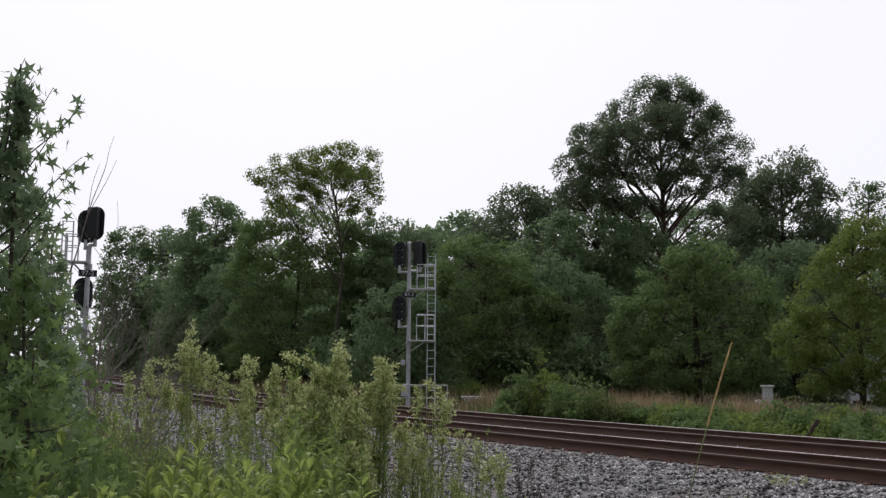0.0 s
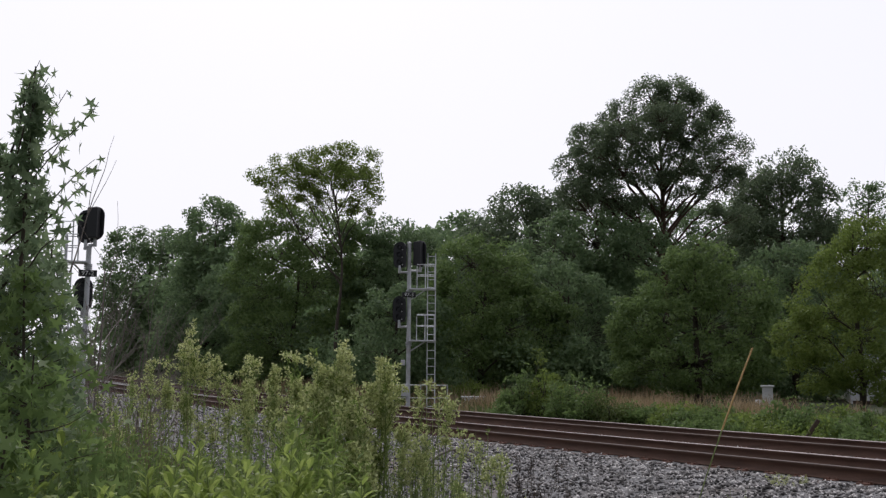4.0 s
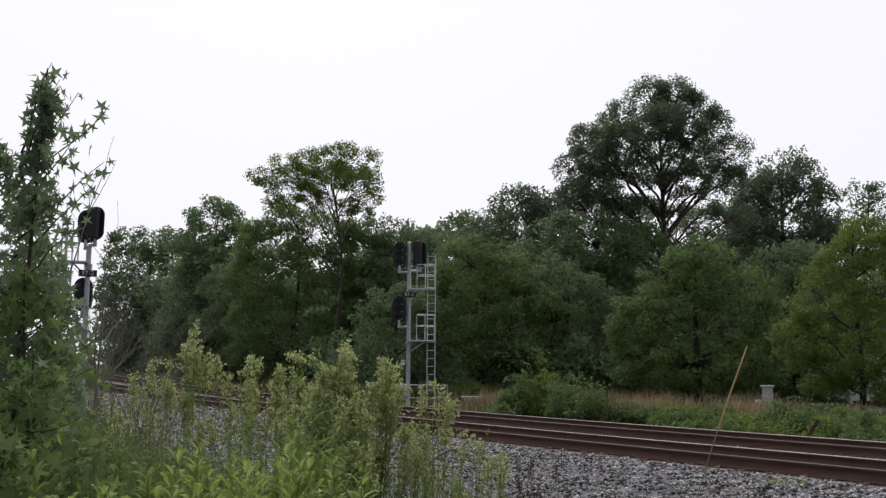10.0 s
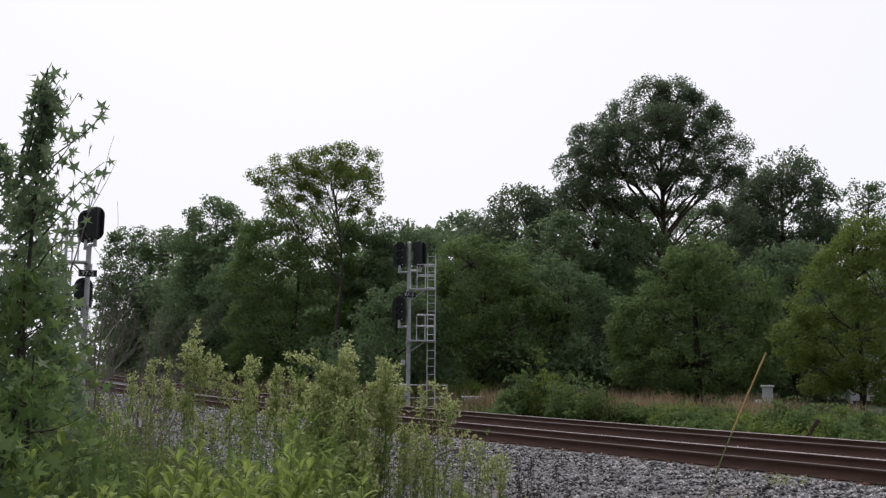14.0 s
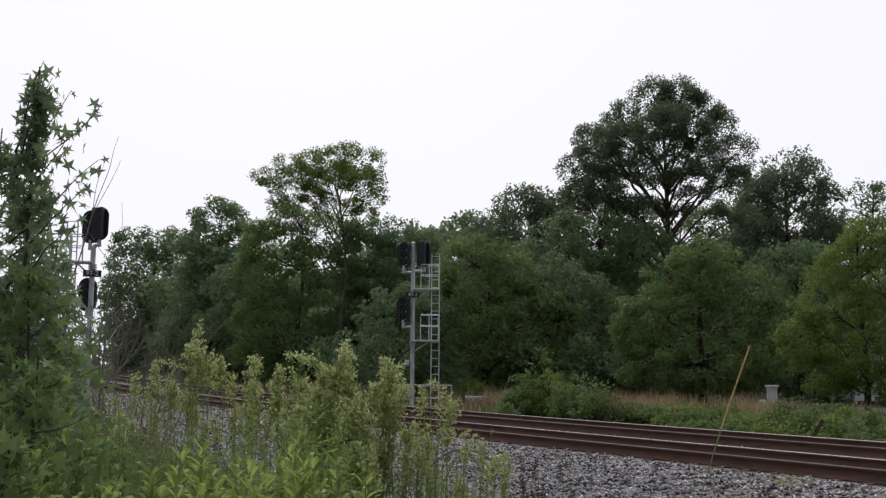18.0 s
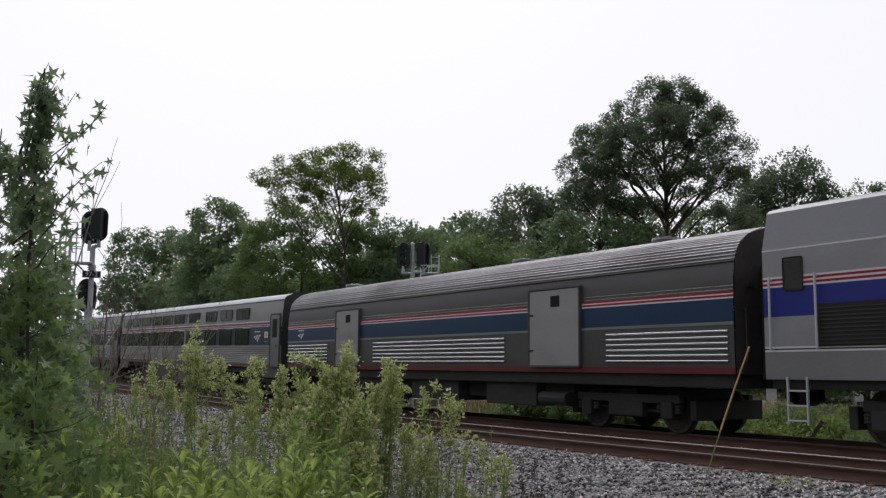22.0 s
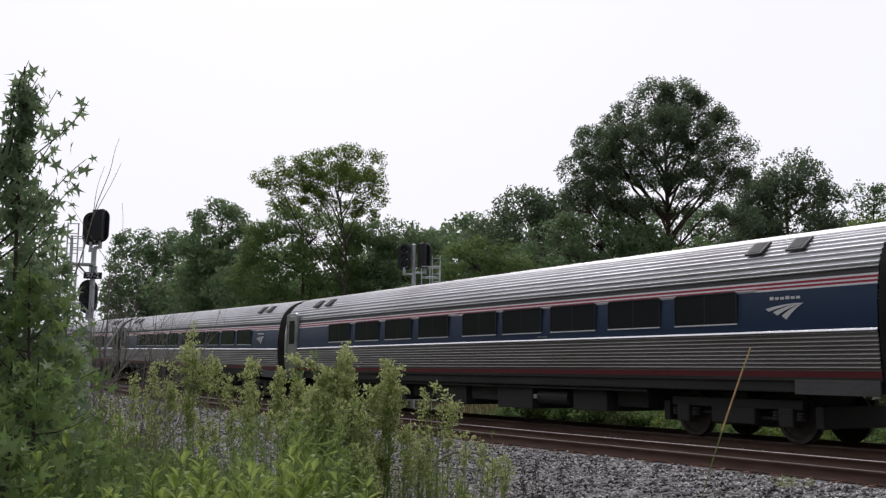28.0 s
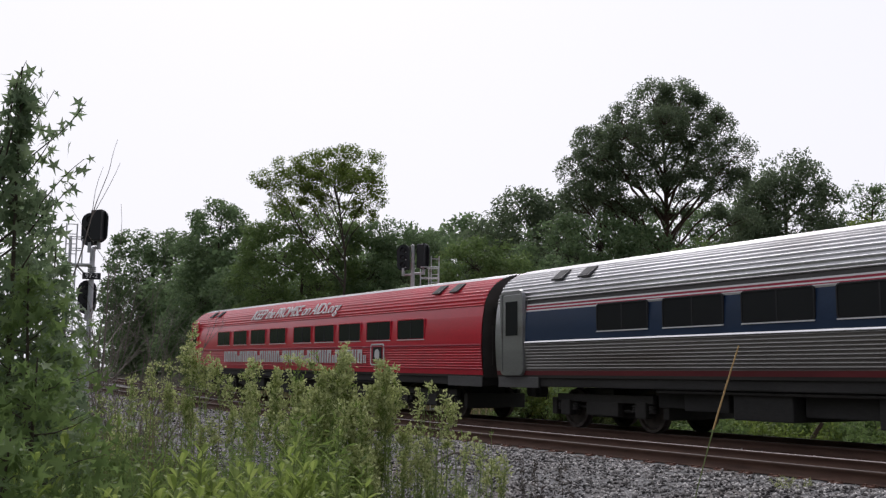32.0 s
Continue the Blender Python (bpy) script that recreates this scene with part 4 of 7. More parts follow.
        for s in (1, -1):
            d = part("side_door", bx(X(-16.17), X(-15.33), -1.56, -1.50, 1.30, 3.0, 0.02), M["letter_steel"], car, "narrow grey side door")
            part("door_window", bx(X(-15.96), X(-15.54), -1.572, -1.55, 2.36, 2.86, 0.02), M["glass"], d)
            part("door_frame", ring_frame(X(-16.17), X(-15.33), 1.30, 3.0, 0.028, -1.51, -1.57, 0.06), M["car_grey"], d)
            part("door_latch", bx(X(-15.47), X(-15.43), -1.575, -1.55, 2.06, 2.12, 0.005), M["black"], d)
            if s < 0:
                d.matrix_basis = Matrix.Diagonal((1, -1, 1, 1))
        swoosh("emblem", car, X(-1.75), -1.532, 2.46, 0.62, M["stripe_white"], None, "white emblem of three sweeping strips")
        word_bars("emblem_word", car, X(-2.0), X(-1.5), -1.529, 2.62, 2.67, 6, M["stripe_white"])
        part("vent_panel", bx(X(-12.9), X(-11.7), -1.56, -1.54, 1.55, 1.75, 0.005), M["skirt_grey"], car)
        for xx in (-0.85, -12.9, -24.6):
            h = part("roof_hatch", bx(-0.22, 0.22, -0.17, 0.17, 0, 0.06, 0.02), M["skirt_grey"], car, "small roof hatch")
            h.matrix_basis = Matrix.Translation((X(xx), -1.2, 3.87)) @ Euler((radians(38), 0, 0)).to_matrix().to_4x4()
        bm = bmesh.new()
        for k in range(5):
            box(bm, X(-3.2 - 0.13 * k), X(-3.12 - 0.13 * k), -1.34, -1.24, 3.68, 3.78)
        part("roof_number_bars", bm, M["stainless"], car)
    for s in (f, r):
        car_end(car, s, 1 if s > 0 else -1, HV, HV_ROOF, 1.25, 4.0)
    part("underframe", bx(r + 0.1, f - 0.1, -1.42, 1.42, 0.98, 1.26, 0.03), M["under"], car)
    under_boxes(car, [(-5.9, -3.0, 0.40, 1.0, 1.35), (-2.8, -1.9, 0.6, 1.0, 1.1), (-1.8, 0.8, 0.44, 1.0, 1.3), (0.9, 2.1, 0.58, 1.0, 1.0), (2.2, 4.4, 0.42, 1.0, 1.3), (4.5, 5.6, 0.55, 1.0, 1.1)])
    part("air_reservoir", rod(bmesh.new(), (4.55, -1.2, 0.62), (5.6, -1.2, 0.62), 0.17, None, 14), M["truck"], car, "dusty air tank")
    b = L / 2 - 3.9
    bogie(car, b, 2.6)
    bogie(car, -b, 2.6)
    return car


# --- locomotives ---
P4 = [(1.49, 0.83), (1.50, 1.3), (1.50, 3.50)]
P4_ROOF = [(1.50, 3.50), (1.335, 4.20), (1.27, 4.26), (0.9, 4.36), (0.5, 4.41), (0.0, 4.43)]


def plate(name, pts, y, material, parent, label="", thick=0.006):
    """A flat panel on the near side from (x, z) corners."""
    bm = bmesh.new()
    f = bm.faces.new([bm.verts.new((x, y, z)) for x, z in pts])
    g = bmesh.ops.extrude_face_region(bm, geom=[f])
    for v in g["geom"]:
        if isinstance(v, bmesh.types.BMVert):
            v.co.y -= thick
    bmesh.ops.recalc_face_normals(bm, faces=bm.faces)
    return part(name, bm, material, parent, label)


def slant(x, z):
    """A point on the sloping roof side."""
    t = (z - 3.50) / 0.70
    return (x, -1.50 + 0.165 * t - 0.008, z)


def slant_panel(name, pts, material, parent, label="", out=0.004):
    bm = bmesh.new()
    bm.faces.new([bm.verts.new(Vector(slant(x, z)) + Vector((0, -out, 0))) for x, z in pts])
    bmesh.ops.recalc_face_normals(bm, faces=bm.faces)
    return part(name, bm, material, parent, label)


def louvres(name, x0, x1, z0, z1, n, car, label):
    base = slant_panel(name, [(x0, z0), (x1, z0), (x1, z1), (x0, z1)], M["soft_black"], car, label)
    if n:
        for k in range(n):
            z = z0 + (z1 - z0) * (k + 0.5) / n
            a, b = Vector(slant(x0, z)), Vector(slant(x1, z))
            part("slat", bx(min(x0, x1), max(x0, x1), a.y - 0.03, a.y - 0.005, z - 0.018, z + 0.012), M["loco_white"], base)
    return base


def locomotive(label, scheme):
    car = thing("locomotive", label, "locomotive", "locomotives")
    L = 21.03
    H = L / 2
    X = lambda d: H + d
    r = X(-20.65)
    new_scheme = scheme == "new"
    side = M["loco_grey"] if new_scheme else M["loco_grey_old"]
    nose_x = X(-3.3)
    if new_scheme:
        sweep("skirt", line(P4, 0.83, 1.27), X(-15.0), X(-7.2), M["loco_skirt"], car, "sooty fuel tank skirt")
        sweep("end_skirt", line(P4, 1.12, 1.27), r, X(-15.0), M["loco_skirt"], car)
        sweep("red_stripe", line(P4, 1.27, 1.315, 0.004, 2), r, nose_x, M["red_line"], car, "thin red sill stripe")
        sweep("sill_band", line(P4, 1.315, 1.65), r, nose_x, M["loco_grey_low"], car, "grey sill band")
        sweep("side_panel", line(P4, 1.65, 3.50), r, nose_x, side, car, "silver grey side")
        sweep("roof_side", [P4_ROOF[0], P4_ROOF[1]], r, nose_x, M["loco_white"], car, "pale sloping roof side")
        slant_panel("blue_sweep", [(X(-20.6), 3.80), (X(-20.6), 4.02), (X(-19.9), 4.14), (X(-14.5), 4.16), (X(-14.5), 3.80), (X(-15.8), 3.62), (X(-17.2), 3.54), (X(-18.8), 3.56)], M["slate"], car, "slate blue sweep")
        slant_panel("blue_sweep", [(X(-14.4), 3.80), (X(-14.4), 4.17), (X(-8.4), 4.18), (X(-11.2), 4.02)], M["slate"], car, "slate blue sweep")
        slant_panel("blue_cab_side", [(X(-4.45), 3.78), (X(-4.45), 4.02), (X(-3.3), 4.02), (X(-3.3), 3.52), (X(-3.75), 3.52)], M["steel_blue"], car)
    else:
        sweep("skirt", line(P4, 0.86, 1.27), X(-13.6), X(-7.2), M["loco_grey_low"], car, "grey fuel tank skirt")
        sweep("end_skirt", line(P4, 1.15, 1.27), r, X(-13.6), M["loco_grey_low"], car)
        sweep("sill_band", line(P4, 1.27, 1.64), r, nose_x, M["loco_grey_low"], car, "grey sill band")
        sweep("white_line", line(P4, 1.64, 1.675, 0.003, 2), r, nose_x, M["stripe_white"], car)
        sweep("dark_line", line(P4, 1.675, 1.70, 0.002, 2), r, nose_x, M["black"], car)
        sweep("white_line", line(P4, 1.70, 1.735, 0.003, 2), r, nose_x, M["stripe_white"], car)
        sweep("side_panel", line(P4, 1.735, 2.27), r, nose_x, side, car, "silver grey side")
        sweep("blue_band", line(P4, 2.27, 2.80), r, nose_x, M["royal"], car, "royal blue band")
        for z0, z1, mm in ((2.80, 2.835, "stripe_white"), (2.835, 2.88, "stripe_red"), (2.88, 2.915, "stripe_white"), (2.915, 2.96, "stripe_red"), (2.96, 2.995, "stripe_white")):
            sweep("stripe", line(P4, z0, z1, 0.003, 2), r, nose_x, M[mm], car)
        sweep("upper_panel", line(P4, 2.995, 3.50), r, nose_x, side, car, "silver grey upper side")
        sweep("white_line", line(P4, 3.47, 3.50, 0.004, 2), r, nose_x, M["stripe_white"], car)
        sweep("roof_side", [P4_ROOF[0], P4_ROOF[1]], r, nose_x, M["loco_slate"], car, "grey sloping roof side")
    sweep("roof", P4_ROOF[1:], r, nose_x, M["loco_slate"] if new_scheme else M["loco_grey_low"], car, "grey rounded roof")
    rb = bmesh.new()
    for x0, x1, hh in ((-6.2, -8.4, 0.09), (-9.0, -12.2, 0.07), (-13.0, -15.0, 0.10), (-16.0, -18.4, 0.07)):
        box(rb, X(x1), X(x0), -0.75, 0.75, 4.32, 4.39 + hh, 0.02)
    part("roof_gear", rb, M["black_matt"], car, "dark exhaust and fan housings")
    # grilles on the sloping roof side
    louvres("intake_grille", X(-4.56), X(-6.50), 3.50, 3.98, 9, car, "pale slatted intake louvres")
    for a, b in ((-6.66, -8.14), (-8.34, -9.36)):
        g = louvres("intake_grille", X(a), X(b), 3.50, 4.0, 0, car, "black intake grille")
        if a == -6.66:
            part("grille_post", bx(X(-7.42), X(-7.38), -1.50, -1.40, 3.52, 3.98), M["rubber"], g)
    louvres("intake_grille", X(-14.58), X(-15.52), 3.50, 4.0, 0, car, "black intake grille")
    for s in (-1, 1):
        for k, (a, b) in enumerate(((-15.85, -17.62), (-17.74, -19.5))):
            g = part("radiator_grille", bx(X(b), X(a), s * 1.505 - 0.012, s * 1.505 + 0.012, 1.72, 2.46), M["soft_black"], car, "black slatted side grille")
            for i in range(10):
                z = 1.76 + i * 0.068
                part("slat", bx(X(b) + 0.03, X(a) - 0.03, s * 1.520 - 0.008, s * 1.520 + 0.008, z, z + 0.022), M["rubber"], g)
    # rear door, hand rails, ladders
    part("rear_door_window", bx(X(-20.18), X(-19.75), -1.515, -1.49, 2.72, 3.33, 0.04), M["rubber"], car)
    for x in (-4.06, -3.32, -19.45, -20.45):
        hb = bmesh.new()
        top = 3.66 if x > -10 else 3.0
        rod(hb, (X(x), -1.58, 1.68), (X(x), -1.58, top), 0.022)
        for z in (1.70, top - 0.05):
            rod(hb, (X(x), -1.50, z), (X(x), -1.58, z), 0.018)
        part("hand_rail", hb, M["alu"], car, "bare metal hand rail")
    for x, z1 in ((-3.72, 1.62), (-19.95, 1.2)):
        lb = bmesh.new()
        for e in (-0.21, 0.21):
            box(lb, X(x) + e - 0.015, X(x) + e + 0.015, -1.53, -1.49, 0.36, z1)
        for z in np.arange(0.42, z1, 0.26):
            box(lb, X(x) - 0.21, X(x) + 0.21, -1.535, -1.46, z, z + 0.03)
        part("step_ladder", lb, M["truck_pale"] if new_scheme else M["alu"], car, "side step ladder")
    for z in (3.45, 2.92, 2.25, 1.98):
        part("door_step", bx(X(-3.90), X(-3.56), -1.512, -1.49, z - (0.09 if z > 2.5 else 0.12), z, 0.004), M["soft_black"], car)
    part("fuel_filler", bx(X(-11.0), X(-10.72), -1.515, -1.49, 1.68, 1.90, 0.01), M["soft_black"], car)
    part("fuel_cap", bx(X(-10.98), X(-10.88), -1.525, -1.50, 1.74, 1.84, 0.01), M["stripe_red"], car)
    for x, z in ((-2.9, 2.2), (-1.85, 2.25), (-0.95, 1.85), (-1.4, 1.7)):
        part("hose_port", bx(X(x) - 0.04, X(x) + 0.04, -1.512, -1.49, z - 0.03, z + 0.03, 0.01), M["soft_black"], car)
    for x in (-2.30, -2.78):
        part("inspection_plate", bx(X(x) - 0.2, X(x) + 0.2, -1.513, -1.49, 1.32, 1.60, 0.01), M["loco_white"] if new_scheme else M["loco_grey"], car)
    # joints between the side panels
    for x in (-5.1, -10.4, -13.9):
        part("panel_joint", bx(X(x) - 0.004, X(x) + 0.004, -1.504, -1.49, 1.66, 3.46), M["joint_grey"], car)
    # cab window
    cw = slant_panel("cab_side_window", [(X(-3.06), 3.56), (X(-2.06), 3.56), (X(-2.06), 3.95), (X(-3.06), 3.95)], M["glass"], car, "cab side window", 0.012)
    part("window_post", bx(X(-2.50), X(-2.46), -1.52, -1.42, 3.56, 3.95), M["rubber"], cw)
    part("mirror", bx(X(-2.02), X(-1.99), -1.54, -1.44, 3.58, 3.86, 0.01), M["alu"], cw, "pale wind deflector")
    slant_panel("window_frame", [(X(-3.12), 3.52), (X(-2.0), 3.52), (X(-2.0), 3.99), (X(-3.12), 3.99)], M["alu"], cw, "", 0.006)
    # nose
    c = [(-0.30, 0.98), (-0.26, 1.60), (-0.26, 2.18), (-0.66, 3.0), (-1.02, 3.45), (-1.50, 4.04), (-1.95, 4.34), (-3.3, 4.43)]
    k = [(-0.58, 1.48, 0.98), (-0.58, 1.495, 1.60), (-0.62, 1.495, 2.45), (-0.98, 1.40, 3.0), (-1.32, 1.31, 3.45), (-1.78, 1.20, 3.98), (-2.25, 1.10, 4.22), (-3.3, 1.05, 4.28)]
    s = [(-3.3, 1.495, 0.98), (-3.3, 1.50, 1.60), (-3.3, 1.50, 2.45), (-3.3, 1.50, 3.50), (-3.3, 1.335, 4.20)]
    upper = M["steel_blue"] if new_scheme else M["old_nose"]
    lower = M["loco_white"] if new_scheme else M["old_nose"]
    facet = M["deep_blue"] if new_scheme else M["old_nose"]

    def shell(name, faces, material, label=""):
        joined = any(len(p) == 2 for fc in faces for p in fc)
        for sides in (((-1, 1),) if joined else ((-1,), (1,))):
            bm = bmesh.new()
            for sg in sides:
                for fc in faces:
                    vs = [bm.verts.new((X(p[0]), sg * (p[1] if len(p) == 3 else 0.0), p[-1])) for p in fc]
                    bm.faces.new(vs if sg > 0 else vs[::-1])
            bmesh.ops.remove_doubles(bm, verts=bm.verts, dist=0.002)
            bmesh.ops.recalc_face_normals(bm, faces=bm.faces)
            part(name, bm, material, car, label)

    shell("nose_lower", [(c[1], k[1], k[2], c[2])], lower, "pale lower nose")
    shell("nose_sill", [(c[0], k[0], k[1], c[1])], M["loco_grey_low"], "grey nose sill")
    shell("nose_upper", [(c[i], k[i], k[i + 1], c[i + 1]) for i in range(2, 7)], upper, "sloping upper nose")
    shell("nose_side", [(k[1], s[1], s[2], k[2]), (k[2], s[2], s[3])], side if not new_scheme else M["loco_grey"], "cab side")
    shell("nose_side_sill", [(k[0], s[0], s[1], k[1])], M["loco_grey_low"])
    shell("nose_facet", [(k[2], s[3], k[3]), (k[3], s[3], k[4])], facet, "slanting dark cab facet")
    shell("cab_side", [(k[4], s[3], s[4], k[5]), (k[5], s[4], k[7], k[6])], upper, "cab upper side")
    if new_scheme:
        part("nose_red_stripe", bx(X(-3.3), X(-0.44), -1.505, -1.495, 1.27, 1.315), M["red_line"], car)
    else:
        plate("blue_nose_band", [(X(-3.3), 2.27), (X(-0.5), 2.0), (X(-0.5), 2.30), (X(-1.3), 2.62), (X(-2.0), 2.80), (X(-3.3), 2.80)], -1.497, M["royal"], car)
        for d, mm in ((0.0, "stripe_white"), (0.04, "stripe_red"), (0.08, "stripe_white"), (0.12, "stripe_red"), (0.16, "stripe_white")):
            low = [(-3.3, 2.80), (-2.0, 2.80), (-1.3, 2.62), (-0.5, 2.30)]
            plate("nose_stripe", [(X(a), b + d) for a, b in low] + [(X(a), b + d + 0.038) for a, b in low[::-1]], -1.497, M[mm], car)

    def nose_pt(u, z, out=0.01):
        """A point on the nose: u from -1 (near corner) to 1, at a height."""
        zc = [p[1] for p in c]
        zk = [p[2] for p in k]
        a = abs(u)
        t = np.interp(z, zc, range(8)) * (1 - a) + np.interp(z, zk, range(8)) * a
        cx, kx, ky = np.interp(t, range(8), [p[0] for p in c]), np.interp(t, range(8), [p[0] for p in k]), np.interp(t, range(8), [p[1] for p in k])
        return Vector((X(cx * (1 - a) + kx * a + out), u * ky, z + out * 0.4))

    def nose_panel(name, u0, u1, z0, z1, material, parent=car, label="", out=0.012, nu=4):
        bm = bmesh.new()
        us = np.linspace(u0, u1, nu)
        lo = [bm.verts.new(nose_pt(u, z0, out)) for u in us]
        hi = [bm.verts.new(nose_pt(u, z1, out)) for u in us]
        for i in range(nu - 1):
            bm.faces.new((lo[i], lo[i + 1], hi[i + 1], hi[i]))
        bmesh.ops.recalc_face_normals(bm, faces=bm.faces)
        if bm.faces and bm.faces[0].normal.x < 0:
            bmesh.ops.reverse_faces(bm, faces=bm.faces)
        return part(name, bm, material, parent, label)

    for u0, u1 in ((-0.86, -0.08), (0.08, 0.86)):
        ws = nose_panel("windshield", u0, u1, 3.46, 3.92, M["windshield"], car, "windshield pane")
        wb = bmesh.new()
        rod(wb, nose_pt((u0 + u1) / 2 + 0.1, 3.34, 0.03), nose_pt(u1 - 0.12, 3.50, 0.03), 0.012)
        part("wiper", wb, M["black"], ws)
    nb = nose_panel("number_board", -0.24, 0.24, 3.0, 3.2, M["loco_slate"] if new_scheme else M["black_matt"], car, "number board")
    if new_scheme:
        letters("number", "87", 0.20, M["stripe_white"], Matrix.Translation(nose_pt(0, 3.10, 0.03)) @ Euler((radians(48), 0, radians(90))).to_matrix().to_4x4(), nb, "", 0.003)
        bm = bmesh.new()
        for i, (u0, u1, z0, z1) in enumerate(((-0.17, 0.17, 2.92, 2.95), (-0.20, 0.0, 2.83, 2.86), (-0.09, 0.08, 2.79, 2.83), (0.0, 0.14, 2.75, 2.80))):
            vs = [nose_pt(u0, z1, 0.016), nose_pt(u1, z1 + 0.03, 0.016), nose_pt(u1 - 0.06, z0 + 0.03, 0.016), nose_pt(u0 + 0.06, z0 + 0.04, 0.016)]
            bm.faces.new([bm.verts.new(v) for v in vs])
        part("nose_emblem", bm, M["stripe_white"], car, "white emblem strips")
    hl = nose_panel("headlight_housing", -0.23, 0.23, 2.42, 2.66, M["black"], car, "twin headlight housing")
    for yy in (-0.15, 0.15):
        part("headlight", lathe(bmesh.new(), [(0.085, -0.02), (0.085, 0.03), (0.05, 0.045)], "X", 16, nose_pt(yy / 1.45, 2.53, 0.02)), M["lamp"] if new_scheme else M["glass"], hl, "lit headlight")
    for yy in (-0.74, 0.74):
        dl = part("ditch_light", lathe(bmesh.new(), [(0.14, -0.02), (0.14, 0.03), (0.11, 0.05)], "X", 16, nose_pt(yy, 2.07, 0.0)), M["alu"], car, "ditch light in a bright ring")
        part("ditch_lens", lathe(bmesh.new(), [(0.085, 0.05), (0.085, 0.065), (0.04, 0.075)], "X", 16, nose_pt(yy, 2.07, 0.0)), M["lamp_warm"] if new_scheme else M["glass"], dl, "lit lamp")
        part("marker_light", lathe(bmesh.new(), [(0.085, -0.02), (0.085, 0.03), (0.05, 0.045)], "X", 14, nose_pt(yy * 0.98, 2.52, 0.01)), M["red_dull"], car, "red marker light")
        nose_panel("nose_opening", yy - 0.20, yy + 0.20, 1.66, 1.88, M["soft_black"], car, "dark socket opening", 0.012, 3)
        part("cable_socket", bx(X(-0.22), X(-0.10), yy * 1.3 - 0.10, yy * 1.3 + 0.10, 1.30, 1.52, 0.02), M["black_matt"], car)
        ub = bmesh.new()
        rod(ub, (X(-0.30), yy * 1.30, 1.22), (X(-0.02), yy * 1.62, 1.24), 0.02)
        rod(ub, (X(-0.20), yy * 1.1, 1.15), (X(0.02), yy * 0.75, 1.08), 0.018)
        part("uncoupling_lever", ub, M["alu"], car)
    part("pilot_beam", bx(X(-0.9), X(-0.12), -1.1, 1.1, 1.0, 1.26, 0.04), M["black_matt"], car)
    pb = bmesh.new()
    V = [pb.verts.new(v) for v in ((X(-0.7), -1.42, 1.0), (X(-0.7), 1.42, 1.0), (X(-0.1), 0.5, 1.0), (X(-0.1), -0.5, 1.0), (X(-0.6), -1.36, 0.16), (X(-0.6), 1.36, 0.16), (X(0.0), 0.4, 0.12), (X(0.0), -0.4, 0.12))]
    for q in ((0, 3, 7, 4), (3, 2, 6, 7), (2, 1, 5, 6), (0, 1, 2, 3), (4, 7, 6, 5)):
        pb.faces.new([V[i] for i in q])
    bmesh.ops.recalc_face_normals(pb, faces=pb.faces)
    part("pilot_plow", pb, M["truck"], car, "dark steel pilot plow")
    for sg in (-1, 1):
        part("pilot_side", bx(X(-2.0), X(-0.6), sg * 1.46 - 0.02, sg * 1.46 + 0.02, 0.30, 1.0, 0.01), M["truck"], car)
    coupler(car, X(-0.3), 1)
    coupler(car, r, -1)
    # rear wall
    car_end(car, r, -1, [(1.49, 1.0), (1.50, 3.50)], P4_ROOF, 1.0, 4.28)
    # underparts
    part("underframe", bx(r + 0.05, X(-0.6), -1.40, 1.40, 0.98, 1.30, 0.03), M["under"], car)
    part("fuel_tank", bx(X(-14.2), X(-7.6), -1.38, 1.38, 0.28, 0.95, 0.08), M["under"], car, "black fuel tank")
    tb = bmesh.new()
    rod(tb, (X(-12.3), -1.36, 0.46), (X(-10.0), -1.36, 0.46), 0.17, None, 16)
    part("air_reservoir", tb, M["loco_skirt"], car, "long grey air reservoir")
    part("side_shield", plate_bm_box(X(-14.9), X(-13.9)), M["loco_skirt"], car)
    bogie(car, X(-3.8), 2.85, pale=True, r=0.51)
    bogie(car, X(-17.2), 2.85, pale=True, r=0.51)
    # writing
    if new_scheme:
        swoosh("emblem", car, X(-5.85), -1.506, 2.48, 2.8, M["emblem_blue"], None, "large blue emblem of three sweeping strips")
        word_bars("emblem_word", car, X(-6.65), X(-4.65), -1.503, 3.0, 3.13, 6, M["emblem_blue"], "blue name in plain bars")
        letters("number", "87", 0.92, M["emblem_blue"], Matrix.Translation((X(-14.9), -1.506, 2.14)) @ Euler((radians(90), 0, 0)).to_matrix().to_4x4(), car, "dark blue number 87", 0.003, 0, 0.95)
    else:
        letters("number", "184", 0.56, M["stripe_white"], Matrix.Translation((X(-4.92), -1.508, 2.49)) @ Euler((radians(90), 0, 0)).to_matrix().to_4x4(), car, "white number 184", 0.003, 0, 0.9)
        word_bars("name_bars", car, X(-11.3), X(-9.5), -1.503, 3.02, 3.28, 6, M["royal"], "blue name in plain bars")
        for t, x in (("1971", -11.85), ("2011", -8.9)):
            letters("year", t, 0.24, M["slate"], Matrix.Translation((X(x), -1.506, 3.10)) @ Euler((radians(90), 0, 0)).to_matrix().to_4x4(), car, "small dark year", 0.003)
    return car


def plate_bm_box(x0, x1):
    return bx(x0, x1, -1.47, -1.42, 0.30, 1.0, 0.01)


